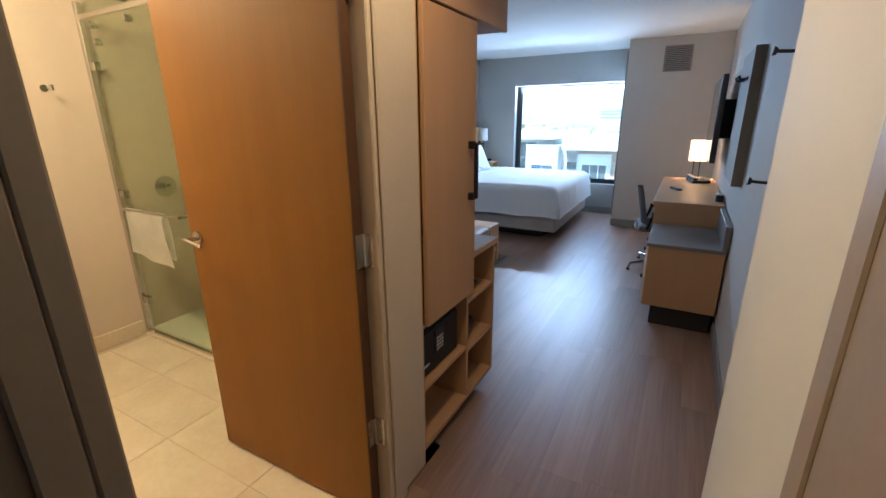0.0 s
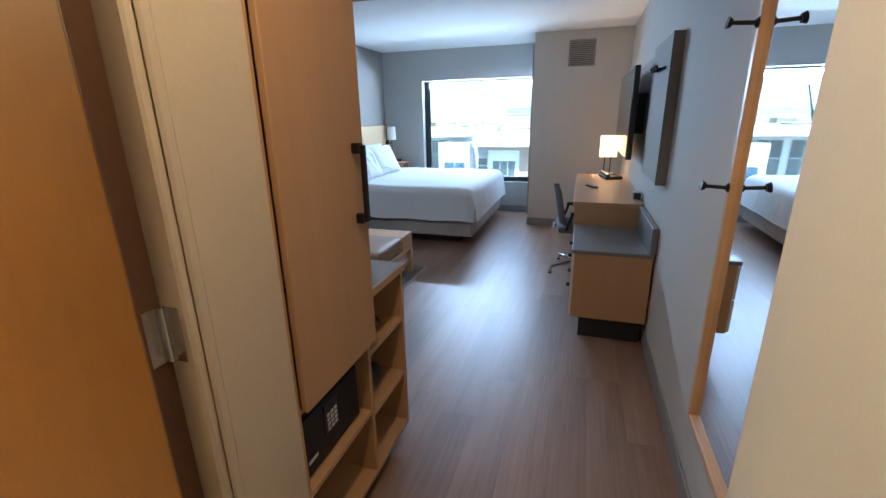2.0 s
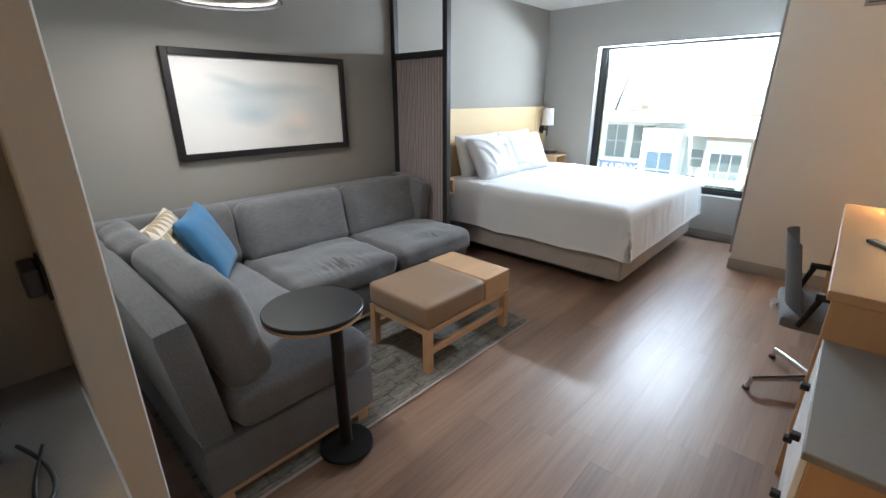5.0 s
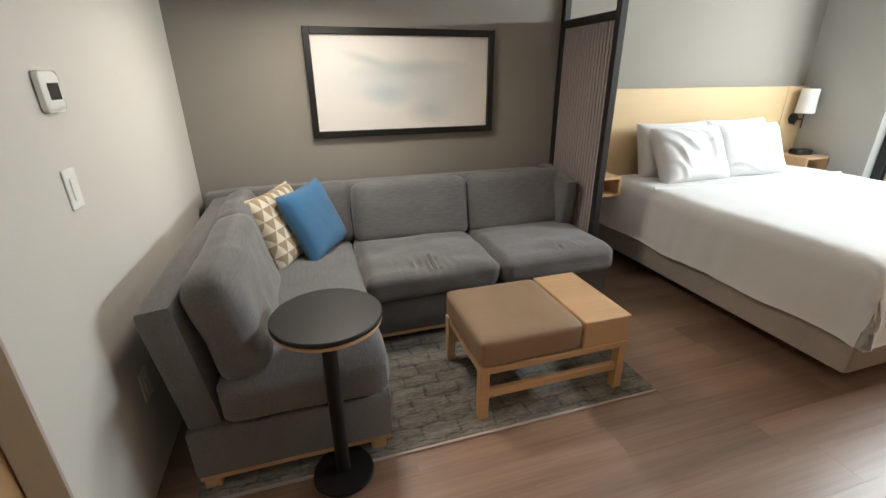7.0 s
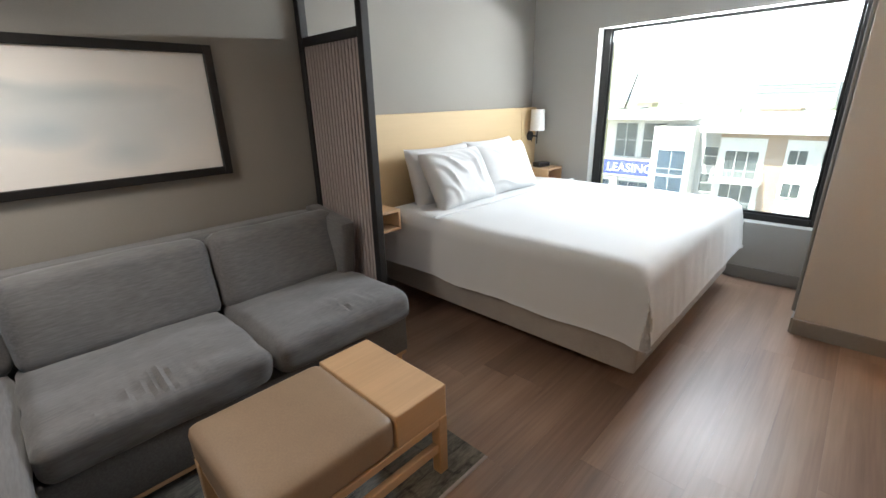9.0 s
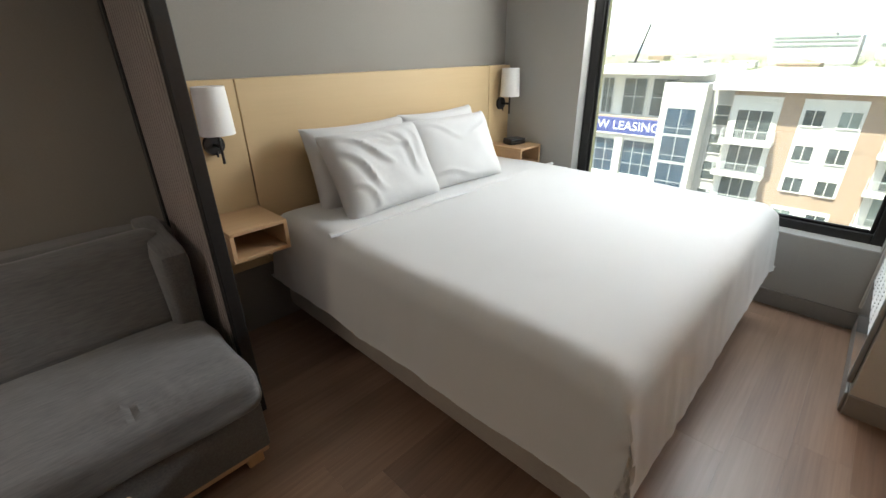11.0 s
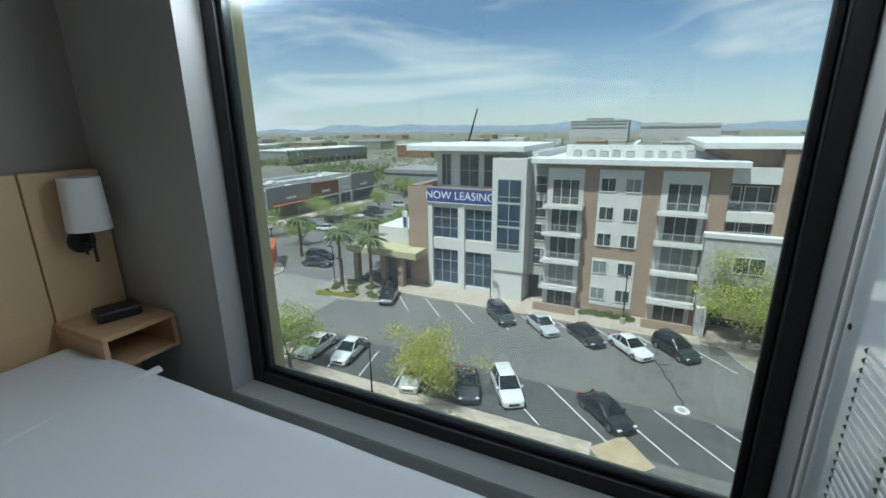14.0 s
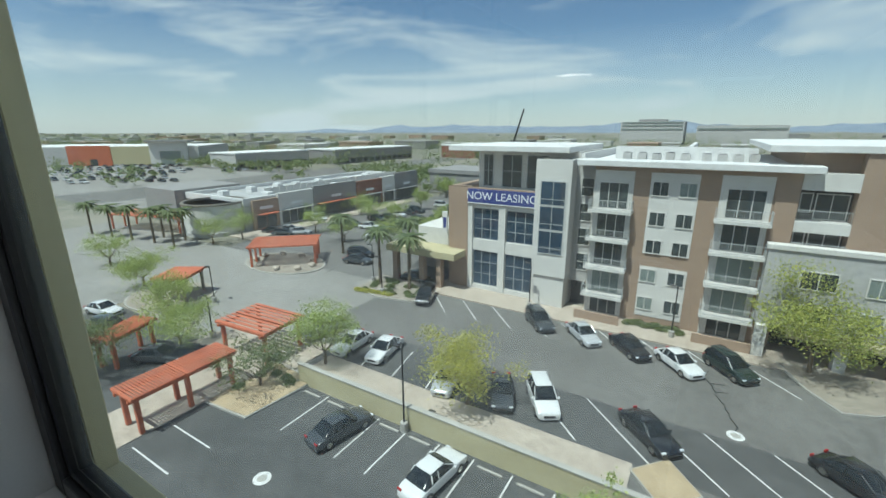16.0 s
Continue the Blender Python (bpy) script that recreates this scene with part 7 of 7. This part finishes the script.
# ---- far town, hills ----
def scatter_boxes(seed, n, ylo, yhi, spread, hlo, hhi):
    q = random.Random(seed)
    bm = bmesh.new()
    for _ in range(n):
        y = ylo * (yhi / ylo) ** q.random()
        x = q.uniform(-4.6, 0.75) * y * spread
        if (-40 < x < 60 and y < 150) or (-390 < x < -95 and y < 240):
            continue
        w, d, h = q.uniform(14, 46), q.uniform(12, 34), q.uniform(hlo, hhi)
        box(bm, x, x + w, y, y + d, G, G + h)
        box(bm, x - 0.4, x + w + 0.4, y - 0.4, y + d + 0.4, G + h - 0.8, G + h + 0.4)
        box(bm, x + 1, x + w - 1, y - 0.15, y - 0.02, G + 0.8, G + 0.45 * h)
    return bm


for seed, mat, n in ((1, M_STUCCO_G, 75), (2, M_STUCCO_T, 60), (3, M_STUCCO_D, 60), (4, M_STUCCO_W, 40)):
    tagged(solid("far_building", scatter_boxes(seed, n, 130, 1500, 1.0, 4, 9), mat, "far low buildings of the town", "building"), kind="stuff")
bigb = thing("office_building", "long distant office building with glass bands", "building", pose(0, 700, G))
part("wall", bx(-118, -36, 0, 60, 0, 31, bev=0), M_STUCCO_G, bigb)
part("penthouse", bx(-96, -60, 10, 40, 31, 34.5, bev=0), M_STUCCO_D, bigb)
part("wall", bx(-22, 82, 30, 90, 0, 25.5, bev=0), M_STUCCO_G, bigb)
for z in (20, 25, 29):
    part("glass_band", bx(-116, -38, -0.6, -0.05, z, z + 1.5, bev=0), M_BLIND, bigb)
part("glass_band", bx(-20, 80, 29.2, 29.9, 20, 22, bev=0), M_BLIND, bigb)
mall = thing("retail_building", "far grey and orange retail hall", "building", pose(-331, 118, G, 0, 0, 41))
part("wall", bx(-40, 72, 0, 60, 0, 11, bev=0), M_STUCCO_G, mall)
part("orange_wall", bx(-2, 22, -0.5, -0.02, 0, 12, bev=0), M_RED, mall)
part("tan_wall", bx(22.2, 44, -0.4, -0.02, 0, 11.5, bev=0), M_WALLTAN, mall)
part("corner_wall", bx(44.2, 66, -1.6, -0.02, 0, 14, bev=0), M_STUCCO_W, mall)
part("glass_front", bx(50, 62, -1.75, -1.61, 0.3, 8.5, bev=0), M_BLIND, mall)
part("corner_roof", bx(43, 67.5, -4.0, 8, 14.01, 15.2, bev=0), M_STUCCO_D, mall)
part("loading_bay", bx(10, 14, -0.62, -0.51, 0, 4, bev=0), M_WINDOW, mall)
part("roof", bx(-40, 72, 0, 60, 11.01, 11.5, bev=0), M_ROOF, mall)
for (ax, ay, ln, dp, ht, m, lab) in ((-222, 154, 50, 26, 8, M_STUCCO_G, "far grey shop block with pale roof"), (-199, 206, 78, 26, 8.5, M_STUCCO_D, "far charcoal shop block across the avenue"), (-150, 300, 60, 30, 9, M_BRICK, "far rust-red shop block")):
    fb = thing("shop_building", lab, "building", pose(ax, ay, G, 0, 0, 88), "far shop blocks")
    part("wall", bx(0, ln, 0, dp, 0, ht, bev=0), m, fb)
    part("roof", bx(-0.4, ln + 0.4, -0.4, dp + 0.4, ht + 0.01, ht + 0.7, bev=0), M_ROOF, fb)
    for k in range(int(ln / 6)):
        part("shop_window", bx(1 + k * 6, 5.4 + k * 6, -0.12, -0.02, 0.6, 3.4, bev=0), M_WINDOW, fb)

r_ = np.random.RandomState(7)
pts = []
n = 9500
ys = 75 * (1400 / 75.0) ** r_.uniform(0, 1, n)
xs = r_.uniform(-4.6, 0.9, n) * ys
for x, y in zip(xs, ys):
    if (-31 < x < 60 and y < 90) or (-120 < x < -40 and y < 128):
        continue
    if -380 < x < -100 and y < 152 and r_.rand() < 0.95:
        continue
    if -182 < x < -152 and y < 300:
        continue
    s = 1.1 + 1.0 * r_.rand()
    m = 50 if y < 200 else 18
    k = s * (1.0 if y < 200 else 1.9)
    c = r_.normal(size=(m, 3)) * np.array((k, k, k * 0.55)) + np.array((x, y, G + 1.9 * k))
    c[:, 2] = np.maximum(c[:, 2], G + 0.4)
    pts.append(c)
pts = np.concatenate(pts)
far_leaf = leaves("far_trees", pts.tolist(), 0.75, L_OLIVE, None, 3)
tagged(far_leaf, "far scattered desert trees of the town", "trees", kind="stuff")

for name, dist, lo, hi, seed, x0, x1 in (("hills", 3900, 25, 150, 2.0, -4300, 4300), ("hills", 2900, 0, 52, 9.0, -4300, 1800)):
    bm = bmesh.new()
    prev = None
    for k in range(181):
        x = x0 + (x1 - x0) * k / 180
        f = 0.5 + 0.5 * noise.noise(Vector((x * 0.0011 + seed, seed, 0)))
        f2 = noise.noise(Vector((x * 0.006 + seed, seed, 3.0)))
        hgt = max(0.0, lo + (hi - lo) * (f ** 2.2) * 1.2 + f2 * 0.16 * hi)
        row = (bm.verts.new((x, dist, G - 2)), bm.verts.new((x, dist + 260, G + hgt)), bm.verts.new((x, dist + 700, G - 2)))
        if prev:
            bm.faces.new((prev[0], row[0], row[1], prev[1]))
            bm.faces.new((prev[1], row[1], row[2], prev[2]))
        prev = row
    solid("backdrop", bm, M_HILL, "desert hills on the horizon, haze painted blue", "hills", kind="structure")

# the hotel's own wall round the window
struct("facade_wall", bx(-12, -2.05, 8.60, 8.93, G, 6, bev=0), M_TAN_OUT, "tan stucco hotel facade")
struct("facade_wall", bx(1.79, 12, 8.60, 8.93, G, 6, bev=0), M_TAN_OUT, "tan stucco hotel facade")
struct("facade_wall", bx(-2.05, 1.79, 8.64, 8.93, G, -0.2, bev=0), M_TAN_OUT, "tan stucco hotel facade")
struct("facade_wall", bx(-2.05, 1.79, 8.64, 8.93, H + 0.15, 6, bev=0), M_TAN_OUT, "tan stucco hotel facade")

# ---- floor pieces ----
def plank_mesh(w, l):
    return finish("plank", bx(0.0001, w - 0.0001, 0.0001, l - 0.0001, -0.006, 0.0, bev=0.0003), M_PLANK, False)


FLOOR = bpy.data.objects["floor"]
PW, PL_ = 0.18, 1.22
cache = {}
rnd = random.Random(4)
k = 0
x = XL
while x < XR - 0.01:
    w = min(PW, XR - x)
    y_low = 3.60 if x < 0.0 else (2.70 if x < 0.37 else 0.3)
    y = y_low - rnd.uniform(0.0, PL_)
    while y < YW:
        a, b = max(y, y_low), min(y + PL_, YW)
        if b - a > 0.03:
            key = (round(w, 3), round(b - a, 3))
            if key not in cache:
                cache[key] = plank_mesh(w, b - a)
            ob = new("plank", cache[key])
            ob.location, ob.parent = (x, a, 0), FLOOR
        y += PL_
    x += PW
BATH = bpy.data.objects["floor_bathroom"]
tile_me = finish("tile", bx(0.0015, 0.5985, 0.0015, 0.2985, -0.003, 0.0, bev=0.001), M_TILE, False)
for i in range(4):
    for j in range(6):
        ob = new("tile", tile_me)
        ob.location, ob.parent = (-1.90 + i * 0.6 + 0.0, 1.12 + j * 0.3 - 0.05, 0.0), BATH
